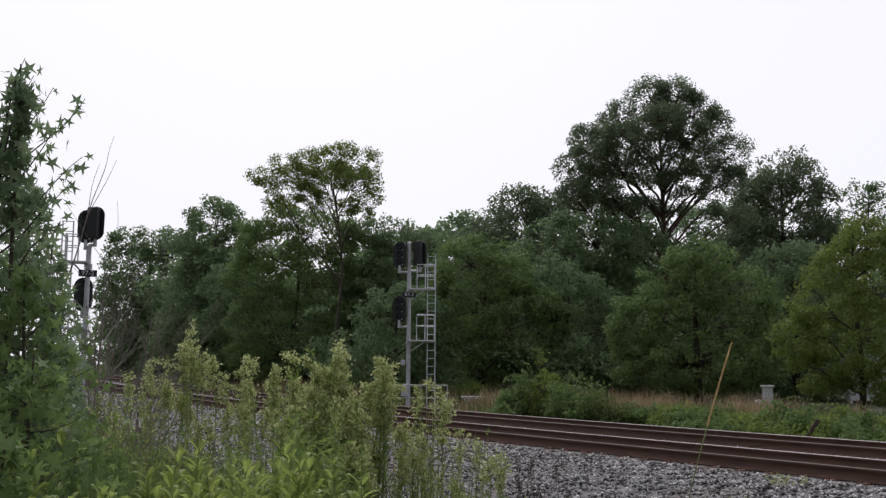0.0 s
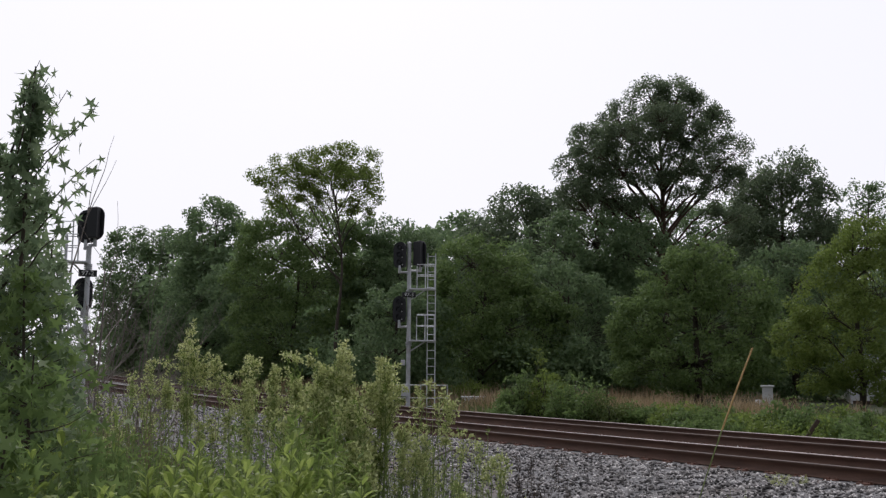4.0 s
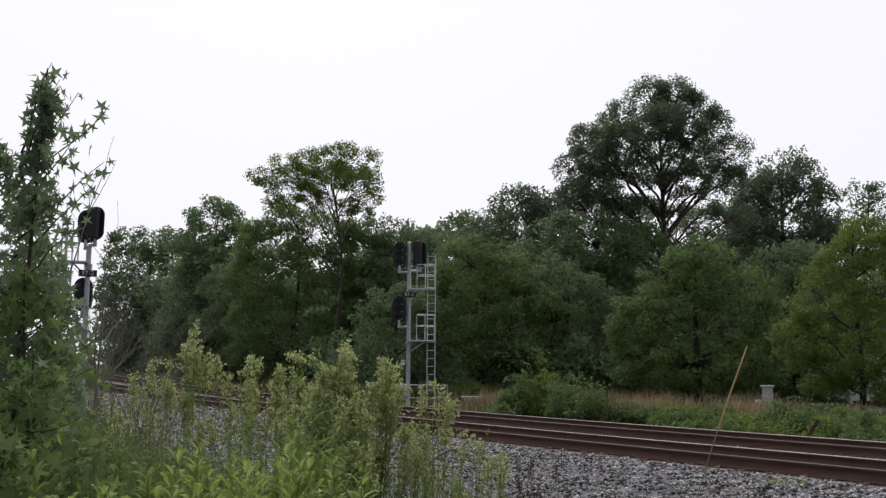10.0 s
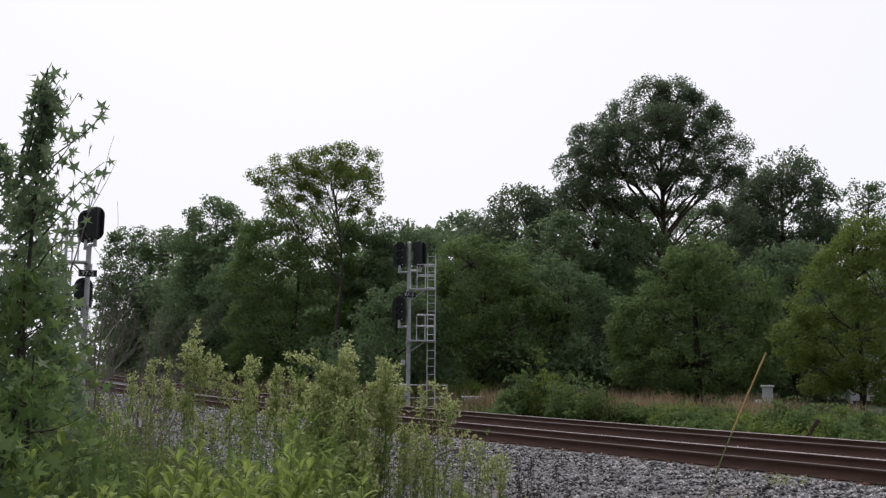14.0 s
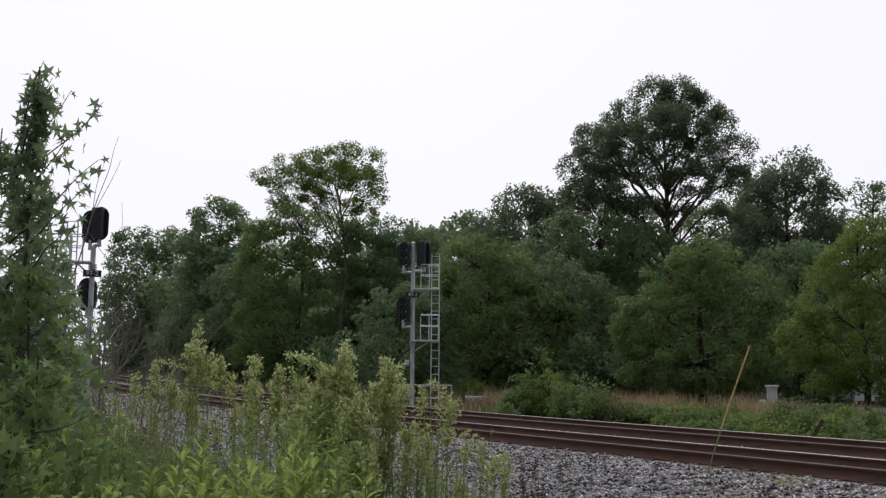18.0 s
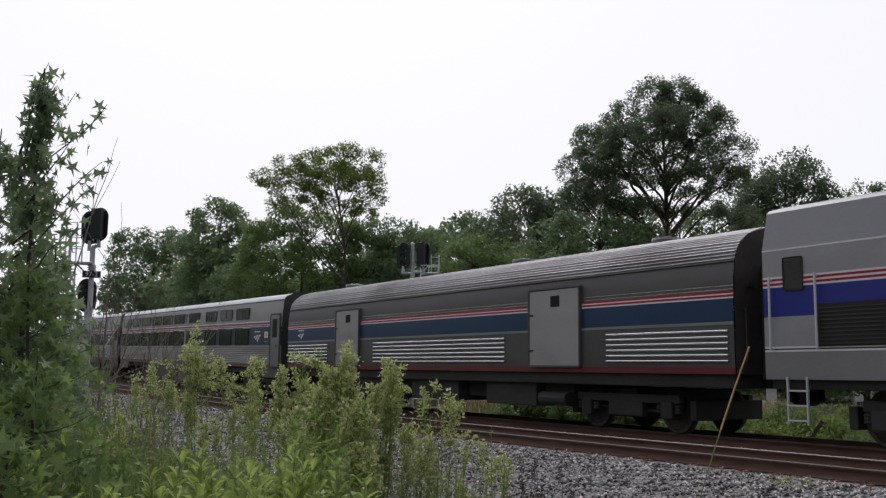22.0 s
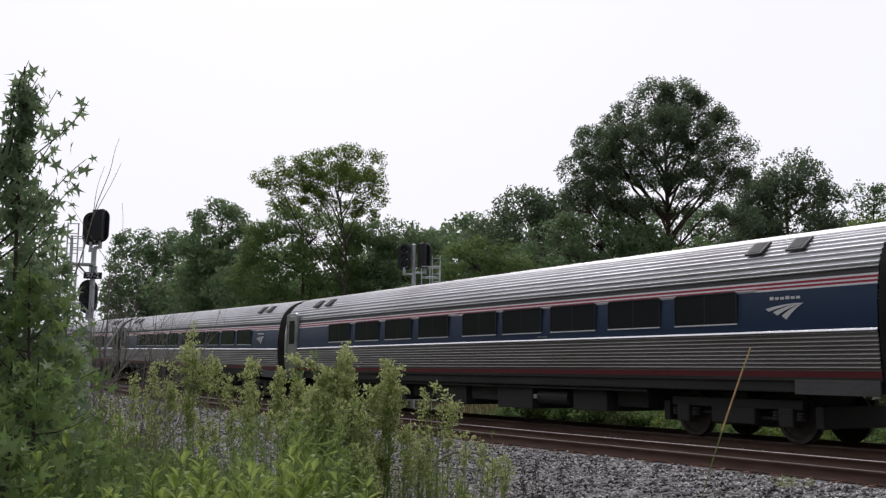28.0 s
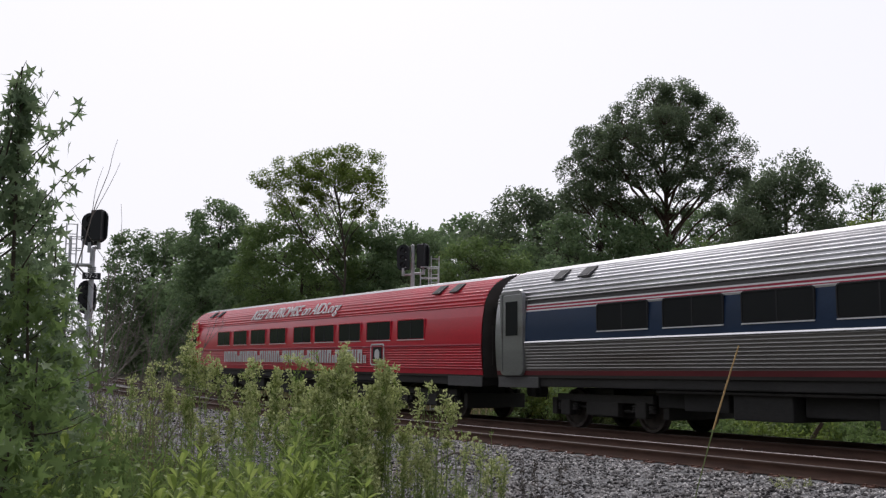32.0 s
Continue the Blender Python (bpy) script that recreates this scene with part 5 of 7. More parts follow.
add_vehicle(locomotive("silver and blue diesel locomotive with lit headlights", "new"), 21.03)
add_vehicle(locomotive("grey diesel locomotive with a royal blue side band", "old"), 21.03)
add_vehicle(ribbed_car("baggage_car", "grimy stainless baggage car with grey sliding doors", 22.6, True), 22.6)
v1 = sleeper("grey sleeping car with two rows of dark windows")
add_vehicle(v1, 25.9)
add_vehicle(copy_thing(v1, Matrix()), 25.9)
add_vehicle(ribbed_car("dining_car", "old dining car with bright ribs and navy band", 25.9, False), 25.9)
cafe = fluted_coach("silver fluted cafe coach with a navy band", "cafe")
coach = fluted_coach("silver fluted coach with navy window band", "coach")
for n_, k_ in enumerate(("cafe", "coach", "coach", "coach", "coach", "cafe", "coach", "coach")):
    src = cafe if k_ == "cafe" else coach
    first = n_ in (0, 1)
    add_vehicle(src if first else copy_thing(src, Matrix()), 26.0)
add_vehicle(fluted_coach("bright red wrapped coach with white slogans", "coach", True), 26.0)
# ---- signals and lineside things ----
def head_bm():
    """A black oval target, its housing behind."""
    bm = bmesh.new()
    pts = []
    for i in range(28):
        a = 2 * math.pi * i / 28
        pts.append((0.27 * math.cos(a), 0.27 * math.sin(a) + (0.24 if math.sin(a) > 0 else -0.24)))
    for y in (-0.02, 0.02):
        bm.faces.new([bm.verts.new((x, y, z)) for x, z in (pts if y > 0 else pts[::-1])])
    vs = list(bm.verts)
    for i in range(28):
        j = (i + 1) % 28
        bm.faces.new((vs[27 - i], vs[27 - j], vs[28 + j], vs[28 + i]))
    bmesh.ops.recalc_face_normals(bm, faces=bm.faces)
    return bm


def hood(bm, z):
    """An open visor over a lens."""
    n = 14
    for i in range(n):
        a0, a1 = radians(-35 + 250 * i / n), radians(-35 + 250 * (i + 1) / n)
        ring = []
        for a in (a0, a1):
            l = 0.09 if 30 < math.degrees(a) < 150 else 0.06
            ring.append(((0.105 * math.cos(a), -0.02, z + 0.105 * math.sin(a)), (0.115 * math.cos(a), -l, z + 0.115 * math.sin(a))))
        bm.faces.new([bm.verts.new(v) for v in (ring[0][0], ring[1][0], ring[1][1], ring[0][1])])


def signal_head(parent, m, label, lens_n=3):
    hd = part("signal_head", head_bm(), M["black"], parent, label)
    hd.matrix_basis = m
    part("housing", bx(-0.17, 0.17, 0.02, 0.24, -0.46, 0.46, 0.03), M["black"], hd)
    for k in range(lens_n):
        z = 0.29 - 0.29 * k
        hb = bmesh.new()
        hood(hb, z)
        part("visor", hb, M["black"], hd)
        part("lens", lathe(bmesh.new(), [(0.085, -0.03), (0.08, -0.04), (0.04, -0.05)], "Y", 14, (0, 0, z)), M["glass"], hd)
        part("lens_pin", bx(0.10, 0.13, -0.03, -0.018, z - 0.10, z - 0.07), M["stripe_white"], hd)
    return hd


def signal_mast(label, at, height, side, plate_text, decks, heads, plate_z, ladder_x, ladder_top, base=True):
    """A tubular mast with heads, service decks with rails, ladder and number plate. side: which way the decks reach."""
    sg = thing("railway_signal", label, "railway signal", "signals", at)
    mb = bmesh.new()
    rod(mb, (0, 0, -0.3), (0, 0, height), 0.085, 0.075, 14)
    part("mast", mb, M["galv"], sg, "grey galvanised mast")
    part("mast_cap", lathe(bmesh.new(), [(0.09, height), (0.09, height + 0.03), (0.03, height + 0.06)], "Z", 12), M["galv"], sg)
    part("mast_foot", lathe(bmesh.new(), [(0.20, -0.05), (0.20, 0.02), (0.12, 0.05), (0.11, 0.25)], "Z", 14), M["galv"], sg)
    for z, reach, rail_h, short in decks:
        db = bmesh.new()
        box(db, min(0, side * reach), max(0, side * reach), -0.28, 0.28, z - 0.05, z, 0.01)
        dk = part("service_deck", db, M["alu"], sg, "small grated service deck")
        br = bmesh.new()
        rod(br, (side * 0.06, 0, z - 0.42), (side * reach * 0.62, 0, z - 0.05), 0.025)
        part("deck_brace", br, M["galv"], dk)
        for x in (0.30, 0.62, reach - 0.04):
            for y in (-0.27, 0.27):
                rb = bmesh.new()
                rod(rb, (side * x, y, z), (side * x, y, z + rail_h * (0.9 if x < 0.5 else 1.0)), 0.017)
                part("rail_post", rb, M["alu"], dk)
        for y in (-0.27, 0.27):
            for f in (0.55, 0.98):
                rb = bmesh.new()
                rod(rb, (side * 0.30, y, z + rail_h * f), (side * (reach - 0.04), y, z + rail_h * f), 0.016)
                part("hand_rail", rb, M["alu"], dk)
        for k in range(3):
            part("deck_clamp", bx(-0.12, 0.12, -0.12, 0.12, z - 0.10 - 0.06 * k, z - 0.07 - 0.06 * k, 0.01), M["galv"], dk)
    ld = part("ladder", rod(rod(bmesh.new(), (ladder_x - 0.15, 0.12, 0.0), (ladder_x - 0.15, 0.12, ladder_top), 0.02), (ladder_x + 0.15, 0.12, 0.0), (ladder_x + 0.15, 0.12, ladder_top), 0.02), M["alu"], sg, "narrow aluminium ladder")
    for z in np.arange(0.25, ladder_top, 0.3):
        part("rung", rod(bmesh.new(), (ladder_x - 0.15, 0.12, z), (ladder_x + 0.15, 0.12, z), 0.014, None, 6), M["alu"], ld)
    for m, lb in heads:
        signal_head(sg, m, lb)
    for m, lb in heads:
        t = m.translation
        part("head_bracket", rod(bmesh.new(), (0, 0, t.z - 0.66), (t.x, t.y, t.z - 0.66), 0.045), M["galv"], sg)
        part("head_post", rod(bmesh.new(), (t.x, t.y, t.z - 0.70), (t.x, t.y, t.z - 0.40), 0.06, 0.05), M["galv"], sg)
    pl = part("number_plate", bx(-0.26, 0.26, -0.165, -0.145, plate_z - 0.10, plate_z + 0.10, 0.006), M["black"], sg, "black plate with white figures")
    letters("figures", plate_text, 0.19, M["stripe_white"], Matrix.Translation((0, -0.168, plate_z)) @ Euler((radians(90), 0, 0)).to_matrix().to_4x4(), pl, "", 0.003, 0, 1.05)
    part("junction_box", bx(-0.26, -0.02, -0.16, 0.06, 0.62, 1.08, 0.02), M["galv"], sg, "grey junction box")
    part("small_box", bx(-0.28, -0.12, -0.12, 0.04, 1.78, 1.98, 0.02), M["galv"], sg)
    return sg


def polar(b, r):
    return -math.sin(radians(b)) * r, math.cos(radians(b)) * r


mx, my = polar(60.62, 37.9)
mz = float(bed_z(mx, my)) + 0.05
Z = lambda v: v - mz
signal_mast("tall grey signal mast with three black heads", pose(mx, my, mz, 0, 0.0, 60.4), Z(6.12), 1, "97-3",
            [(Z(4.38), 1.02, 0.92, 0), (Z(2.42), 1.02, 0.98, 0)],
            [(pose(-0.36, -0.02, Z(5.66), 0, 0, -24), "black oval signal head with dark lenses"), (pose(0.42, 0.0, Z(5.72), 0, 0, 142), "black oval signal head seen from behind"), (pose(-0.36, -0.02, Z(3.58), 0, 0, -24), "lower black oval signal head")],
            Z(4.13), 0.86, Z(5.75))
nx, ny = polar(78.4, 31.5)
nz = float(ground_z(nx, ny))
Z2 = lambda v: v - nz - 0.28
signal_mast("grey signal mast with black heads above the weeds", pose(nx, ny, nz, 0, 0.0, 78.2), Z2(5.15), -1, "97-2",
            [(Z2(4.72), 0.70, 0.80, 0), (Z2(2.75), 0.70, 0.80, 0)],
            [(pose(0.16, -0.12, Z2(5.88), 0, 0, 150), "black oval signal head seen from behind"), (pose(-0.10, 0.15, Z2(5.80), 0, 0, -20), "black oval signal head"), (pose(-0.10, 0.20, Z2(3.75), 0, 0, 0), "lower black oval signal head")],
            Z2(4.36), -0.62, Z2(5.95))

# guard rail, pad and low box by the mast
gr = thing("guard_rail", "light grey pipe guard rail round the signal", "railing", at=pose(*polar(60.55, 39.5), mz + 0.02, 0, 0, 60.4))
for x in (-0.62, 0.45, 1.5):
    part("post", rod(bmesh.new(), (x, 0, -0.4), (x, 0, 1.02), 0.022), M["galv"], gr)
part("top_rail", rod(bmesh.new(), (-0.62, 0, 1.0), (1.5, 0, 1.0), 0.02), M["galv"], gr)
part("mid_rail", rod(bmesh.new(), (-0.62, 0, 0.5), (1.5, 0, 0.5), 0.014), M["galv"], gr)
cbx, cby = polar(56.9, 44.0)
cb = thing("concrete_box", "low pale concrete cable box in dry grass", "box", at=pose(cbx, cby, float(ground_z(cbx, cby)), 0, 0, 58))
part("body", bx(-0.5, 0.5, -0.35, 0.35, -0.1, 0.16, 0.03), M["white"], cb)
part("lid", bx(-0.54, 0.54, -0.39, 0.39, 0.16, 0.22, 0.02), M["white"], cb, "overhanging lid")
ux, uy = polar(40.72, 40.0)
uz = float(ground_z(ux, uy))
ut = thing("utility_pedestal", "white utility pedestal with a capped top", "utility box", at=pose(ux, uy, uz, 0, 0, 40))
part("body", bx(-0.19, 0.19, -0.19, 0.19, -0.2, 0.89 - uz - 0.16, 0.02), M["white"], ut)
part("cap", bx(-0.25, 0.25, -0.25, 0.25, 0.89 - uz - 0.16, 0.89 - uz - 0.08, 0.02), M["white"], ut, "overhanging flat cap")
part("base", bx(-0.45, -0.2, -0.2, 0.2, -0.2, 0.35, 0.04), M["white"], ut)
lx, ly = polar(39.5, 26.6)
lp = thing("leaning_timber", "dark old timber leaning in the weeds", "timber", at=pose(lx, ly, float(ground_z(lx, ly)) - 0.05, 0, 33, 40))
part("beam", bx(-0.05, 0.05, -0.06, 0.06, -0.2, 1.12, 0.012), M["tie"], lp)
# ---- trees ----
def leaf_cloud(c, n, size, rng, up=0.5, radial=0.0, centre=None, aspect=0.6, droop=0.0, skin=0.0):
    """Rhombic leaves at the points c; returns corners and faces."""
    d = rng.normal(size=(n, 3))
    if centre is not None and radial:
        r = c - centre
        r /= np.linalg.norm(r, axis=1, keepdims=True) + 1e-6
        d = d * (1 - radial) + r * radial * 2
    d[:, 2] -= droop
    d /= np.linalg.norm(d, axis=1, keepdims=True) + 1e-6
    nrm = rng.normal(size=(n, 3)) + np.array([0, 0, up])
    if skin:
        # leaves spread over the outside of their clump
        r = c - centre
        nrm = nrm * (1 - skin) + r / (np.linalg.norm(r, axis=1, keepdims=True) + 1e-6) * 2 * skin
        nrm /= np.linalg.norm(nrm, axis=1, keepdims=True) + 1e-6
        d = d - nrm * (d * nrm).sum(1, keepdims=True)
        d /= np.linalg.norm(d, axis=1, keepdims=True) + 1e-6
    side = np.cross(d, nrm)
    side /= np.linalg.norm(side, axis=1, keepdims=True) + 1e-6
    s = size * (0.6 + 0.8 * rng.random((n, 1)))
    w = s * aspect * 0.5
    V = np.stack([c, c + d * s * 0.45 + side * w, c + d * s, c + d * s * 0.45 - side * w], 1)
    return V


class Wood:
    """Tapered round limbs gathered into one mesh."""

    def __init__(self, sides=6):
        self.V, self.F, self.n, self.k = [], [], 0, sides

    def limb(self, pts, r0, r1):
        pts = np.asarray(pts, float)
        m, k = len(pts), self.k
        tan = np.gradient(pts, axis=0)
        tan /= np.linalg.norm(tan, axis=1, keepdims=True) + 1e-9
        ref = np.array([0.31, 0.95, 0.05])
        a = np.cross(tan, ref)
        a /= np.linalg.norm(a, axis=1, keepdims=True) + 1e-9
        b = np.cross(tan, a)
        th = np.arange(k) * 2 * np.pi / k
        rad = np.linspace(r0, r1, m)[:, None, None]
        ring = pts[:, None] + rad * (np.cos(th)[None, :, None] * a[:, None] + np.sin(th)[None, :, None] * b[:, None])
        self.V.append(ring.reshape(-1, 3))
        i = np.arange(m - 1)[:, None] * k
        j = np.arange(k)[None]
        F = np.stack([i + j, i + (j + 1) % k, i + k + (j + 1) % k, i + k + j], -1).reshape(-1, 4)
        self.F.append(F + self.n)
        self.n += m * k

    def mesh(self, name):
        return arr_mesh(name, np.concatenate(self.V), np.concatenate(self.F), True)


def bent(a, b, rng, bend=0.12, n=6, sag=0.0):
    a, b = np.asarray(a, float), np.asarray(b, float)
    t = np.linspace(0, 1, n)[:, None]
    L = np.linalg.norm(b - a)
    w = rng.normal(0, bend * L * 0.5, 3)
    p = a + (b - a) * t + np.sin(np.pi * t) * w + np.sin(2 * np.pi * t) * rng.normal(0, bend * L * 0.2, 3)
    p[:, 2] += (np.sin(np.pi * t) * sag * L)[:, 0]
    return p


def tree(name, label, category, at, lobes, leaf, material, bark, seed, clump=0.8, cover=1.0, trunk_r=0.2, style="leaf", group="trees", trunk_top=None, fork=0.35, aspect=0.6, flat=0.7, inner=0.12, fill=1.0):
    """A tree: trunk, a limb to every lobe of its crown, boughs to the clumps on the lobe's skin, and small leaves.
    lobes: right, height, half width, half height (, towards the back). cover: clumps to the area of skin; fill: leaves to the area of a clump."""
    rng = np.random.default_rng(seed)
    th = thing(name, label, category, group, at)
    wood, twigs = Wood(6), Wood(3)
    top = max(z + 0.4 * rz for _, z, _, rz, *_ in lobes) if trunk_top is None else trunk_top
    low = min(z - rz for _, z, _, rz, *_ in lobes)
    mu = sum(l[0] * l[2] for l in lobes) / sum(l[2] for l in lobes)
    trunk = bent((0, 0, -0.3), (mu * 0.5, 0, top), rng, 0.04, 10)
    wood.limb(trunk, trunk_r, trunk_r * 0.16)

    def on_trunk(z):
        k = np.clip((z + 0.3) / (top + 0.3), 0, 1) * 9
        i = int(min(k, 8))
        return trunk[i] + (trunk[i + 1] - trunk[i]) * (k - i)

    balls = [(np.array([u, more[0] if more else 0.0, z]), np.array([ru, ru * 0.85, rz])) for u, z, ru, rz, *more in lobes]
    Q = []
    for j, (c, r) in enumerate(balls):
        start = on_trunk(max(low * 0.6 + 0.2, c[2] - fork * (abs(c[0]) + r[2])))
        limb = bent(start, c, rng, 0.12, 7, 0.06)
        wood.limb(limb, trunk_r * 0.30, trunk_r * 0.07)
        skin = 4.19 * (r[0] * r[1] + r[0] * r[2] + r[1] * r[2])
        m = max(4, int(cover * skin / (2.1 * clump * clump)))
        d = rng.normal(size=(m, 3))
        d /= np.linalg.norm(d, axis=1, keepdims=True)
        rad = np.where(rng.random(m) < inner, 0.3 + 0.5 * rng.random(m), 0.80 + 0.28 * rng.random(m))[:, None]
        cc = c + d * rad * r
        # nothing grows in the dark inside of a neighbouring lobe
        keep = cc[:, 2] > 0.25
        for i, (c2, r2) in enumerate(balls):
            if i != j:
                keep &= np.linalg.norm((cc - c2) / r2, axis=1) > 0.72
        for q in cc[keep]:
            i = rng.integers(3, 7)
            twigs.limb(bent(limb[i], q, rng, 0.15, 4, 0.03), trunk_r * 0.08, trunk_r * 0.02)
            rc = clump * (0.6 + 0.55 * rng.random())
            k = int(fill * 9.7 * (rc / leaf) ** 2 / aspect)
            dd = rng.normal(size=(k, 3))
            dd /= np.linalg.norm(dd, axis=1, keepdims=True)
            pp = q + dd * (0.25 + 0.75 * rng.random((k, 1)) ** 0.5) * rc * np.array([1, 1, flat])
            if style == "needle":
                Q.append(leaf_cloud(pp, k, leaf, rng, 0.2, 0.3, q - np.array([0, 0, 0.15]), aspect, 0.0, 0.45))
            else:
                Q.append(leaf_cloud(pp, k, leaf, rng, 0.6, 0.25, q, aspect, 0.2, 0.45))
    V = np.concatenate(Q).reshape(-1, 3)
    attach("trunk", wood.mesh("trunk"), bark, th)
    tagged(attach("twig_tangle", twigs.mesh("twig_tangle"), bark, th), kind="stuff")
    attach("crown", arr_mesh("crown", V, np.arange(len(V)).reshape(-1, 4)), material, th)
    return th


def wood_edge(name, label, b0, b1, r0, r1, top, n, leaf, material, seed, clump=1.6, per=60, low=0.3, kind="stuff", category="trees"):
    """A far mass of foliage between two bearings (degrees left of the line square to the tracks)."""
    rng = np.random.default_rng(seed)
    Q = []
    for _ in range(n):
        b, r = radians(b0 + (b1 - b0) * rng.random()), r0 + (r1 - r0) * rng.random()
        x, y = -math.sin(b) * r, math.cos(b) * r
        if 8.0 < y < 23.5:
            continue
        hi = top * (0.86 + 0.14 * math.sin(b * 23 + seed) * math.sin(b * 61 + 2 * seed)) * (0.85 + 0.15 * rng.random())
        z = float(ground_z(x, y)) + low + (hi - low) * rng.random() ** 0.8
        rc = clump * (0.6 + 0.7 * rng.random())
        k = int(per * (0.6 + 0.8 * rng.random()))
        dd = rng.normal(size=(k, 3))
        dd /= np.linalg.norm(dd, axis=1, keepdims=True)
        q = np.array([x, y, z])
        pp = q + dd * rng.random((k, 1)) ** 0.45 * rc * np.array([1, 1, 0.75])
        pp[:, 2] = np.maximum(pp[:, 2], z - hi)
        Q.append(leaf_cloud(pp, k, leaf, rng, 0.6, 0.2, q, 0.6, 0.2))
    V = np.concatenate(Q).reshape(-1, 3)
    return tagged(attach(name, arr_mesh(name, V, np.arange(len(V)).reshape(-1, 4)), material), label, category, kind=kind)


def bush(label, b, r, w, hgt, leaf, material, seed, n=None, per=70, clump=0.35, group="bushes", name="bush"):
    """A bush at a bearing and distance: stems from the ground, clumps of leaves, uneven outline."""
    rng = np.random.default_rng(seed)
    x, y = -math.sin(radians(b)) * r, math.cos(radians(b)) * r
    th = thing(name, label, "bush", group, pose(x, y, float(ground_z(x, y)) - 0.02, 0, 0, b))
    wood = Wood(3)
    Q = []
    n = n or int(14 + 26 * w * hgt)
    for i in range(n):
        a = rng.random() * 2 * np.pi
        rad = w * math.sqrt(rng.random()) * 0.5
        q = np.array([math.cos(a) * rad, math.sin(a) * rad, hgt * (0.10 + (0.62 + 0.34 * (rng.random() < 0.25)) * rng.random() * (1 - 0.45 * (2 * rad / w) ** 2))])
        rc = clump * (0.45 + 0.9 * rng.random())
        wood.limb(bent((q[0] * 0.25, q[1] * 0.25, 0), q, rng, 0.15, 4), 0.018 + 0.008 * hgt, 0.004)
        k = int(per * (0.6 + 0.8 * rng.random()))
        dd = rng.normal(size=(k, 3))
        dd /= np.linalg.norm(dd, axis=1, keepdims=True)
        pp = q + dd * rng.random((k, 1)) ** 0.5 * rc * np.array([1, 1, 0.8])
        pp[:, 2] = np.maximum(pp[:, 2], 0.03)
        Q.append(leaf_cloud(pp, k, leaf, rng, 0.6, 0.25, q, 0.55, 0.1))
    V = np.concatenate(Q).reshape(-1, 3)
    tagged(attach("stem_tangle", wood.mesh("stem_tangle"), M["bark"], th), kind="stuff")
    tagged(attach("foliage", arr_mesh("foliage", V, np.arange(len(V)).reshape(-1, 4)), material, th), kind="stuff")
    return th


def grass(name, label, n, x0, x1, y0, y1, lo, hi, material, seed, width=0.02, lean=0.25, keep=None):
    """Blades of grass over a stretch of ground."""
    rng = np.random.default_rng(seed)
    px, py = x0 + (x1 - x0) * rng.random(n), y0 + (y1 - y0) * rng.random(n)
    patch = np.sin(px * 0.8 + seed) * np.sin(py * 1.1 + 0.4 * px) + 0.6 * np.sin(px * 2.3 - py * 1.7)
    ok = patch > (keep if keep is not None else -9)
    px, py = px[ok], py[ok]
    n = len(px)
    pz = ground_z(px, py) - 0.03
    hgt = (lo + (hi - lo) * rng.random(n) ** 1.5)
    a = rng.random(n) * 2 * np.pi
    d = np.stack([np.cos(a), np.sin(a), np.zeros(n)], -1)
    l = rng.normal(0, lean, (n, 2)) * hgt[:, None]
    base = np.stack([px, py, pz], -1)
    w = (width * (0.5 + rng.random(n)))[:, None]
    mid = base + np.stack([l[:, 0] * 0.35, l[:, 1] * 0.35, hgt * 0.55], -1)
    tip = base + np.stack([l[:, 0], l[:, 1], hgt], -1)
    V = np.stack([base - d * w * 0.5, base + d * w * 0.5, mid + d * w * 0.45, tip, mid - d * w * 0.45], 1).reshape(-1, 3)
    i = np.arange(n)[:, None] * 5
    F3 = np.concatenate([i + np.array([[0, 1, 2]]), i + np.array([[0, 2, 4]]), i + np.array([[4, 2, 3]])])
    return tagged(attach(name, arr_mesh(name, V, F3), material), label, "grass", kind="stuff")


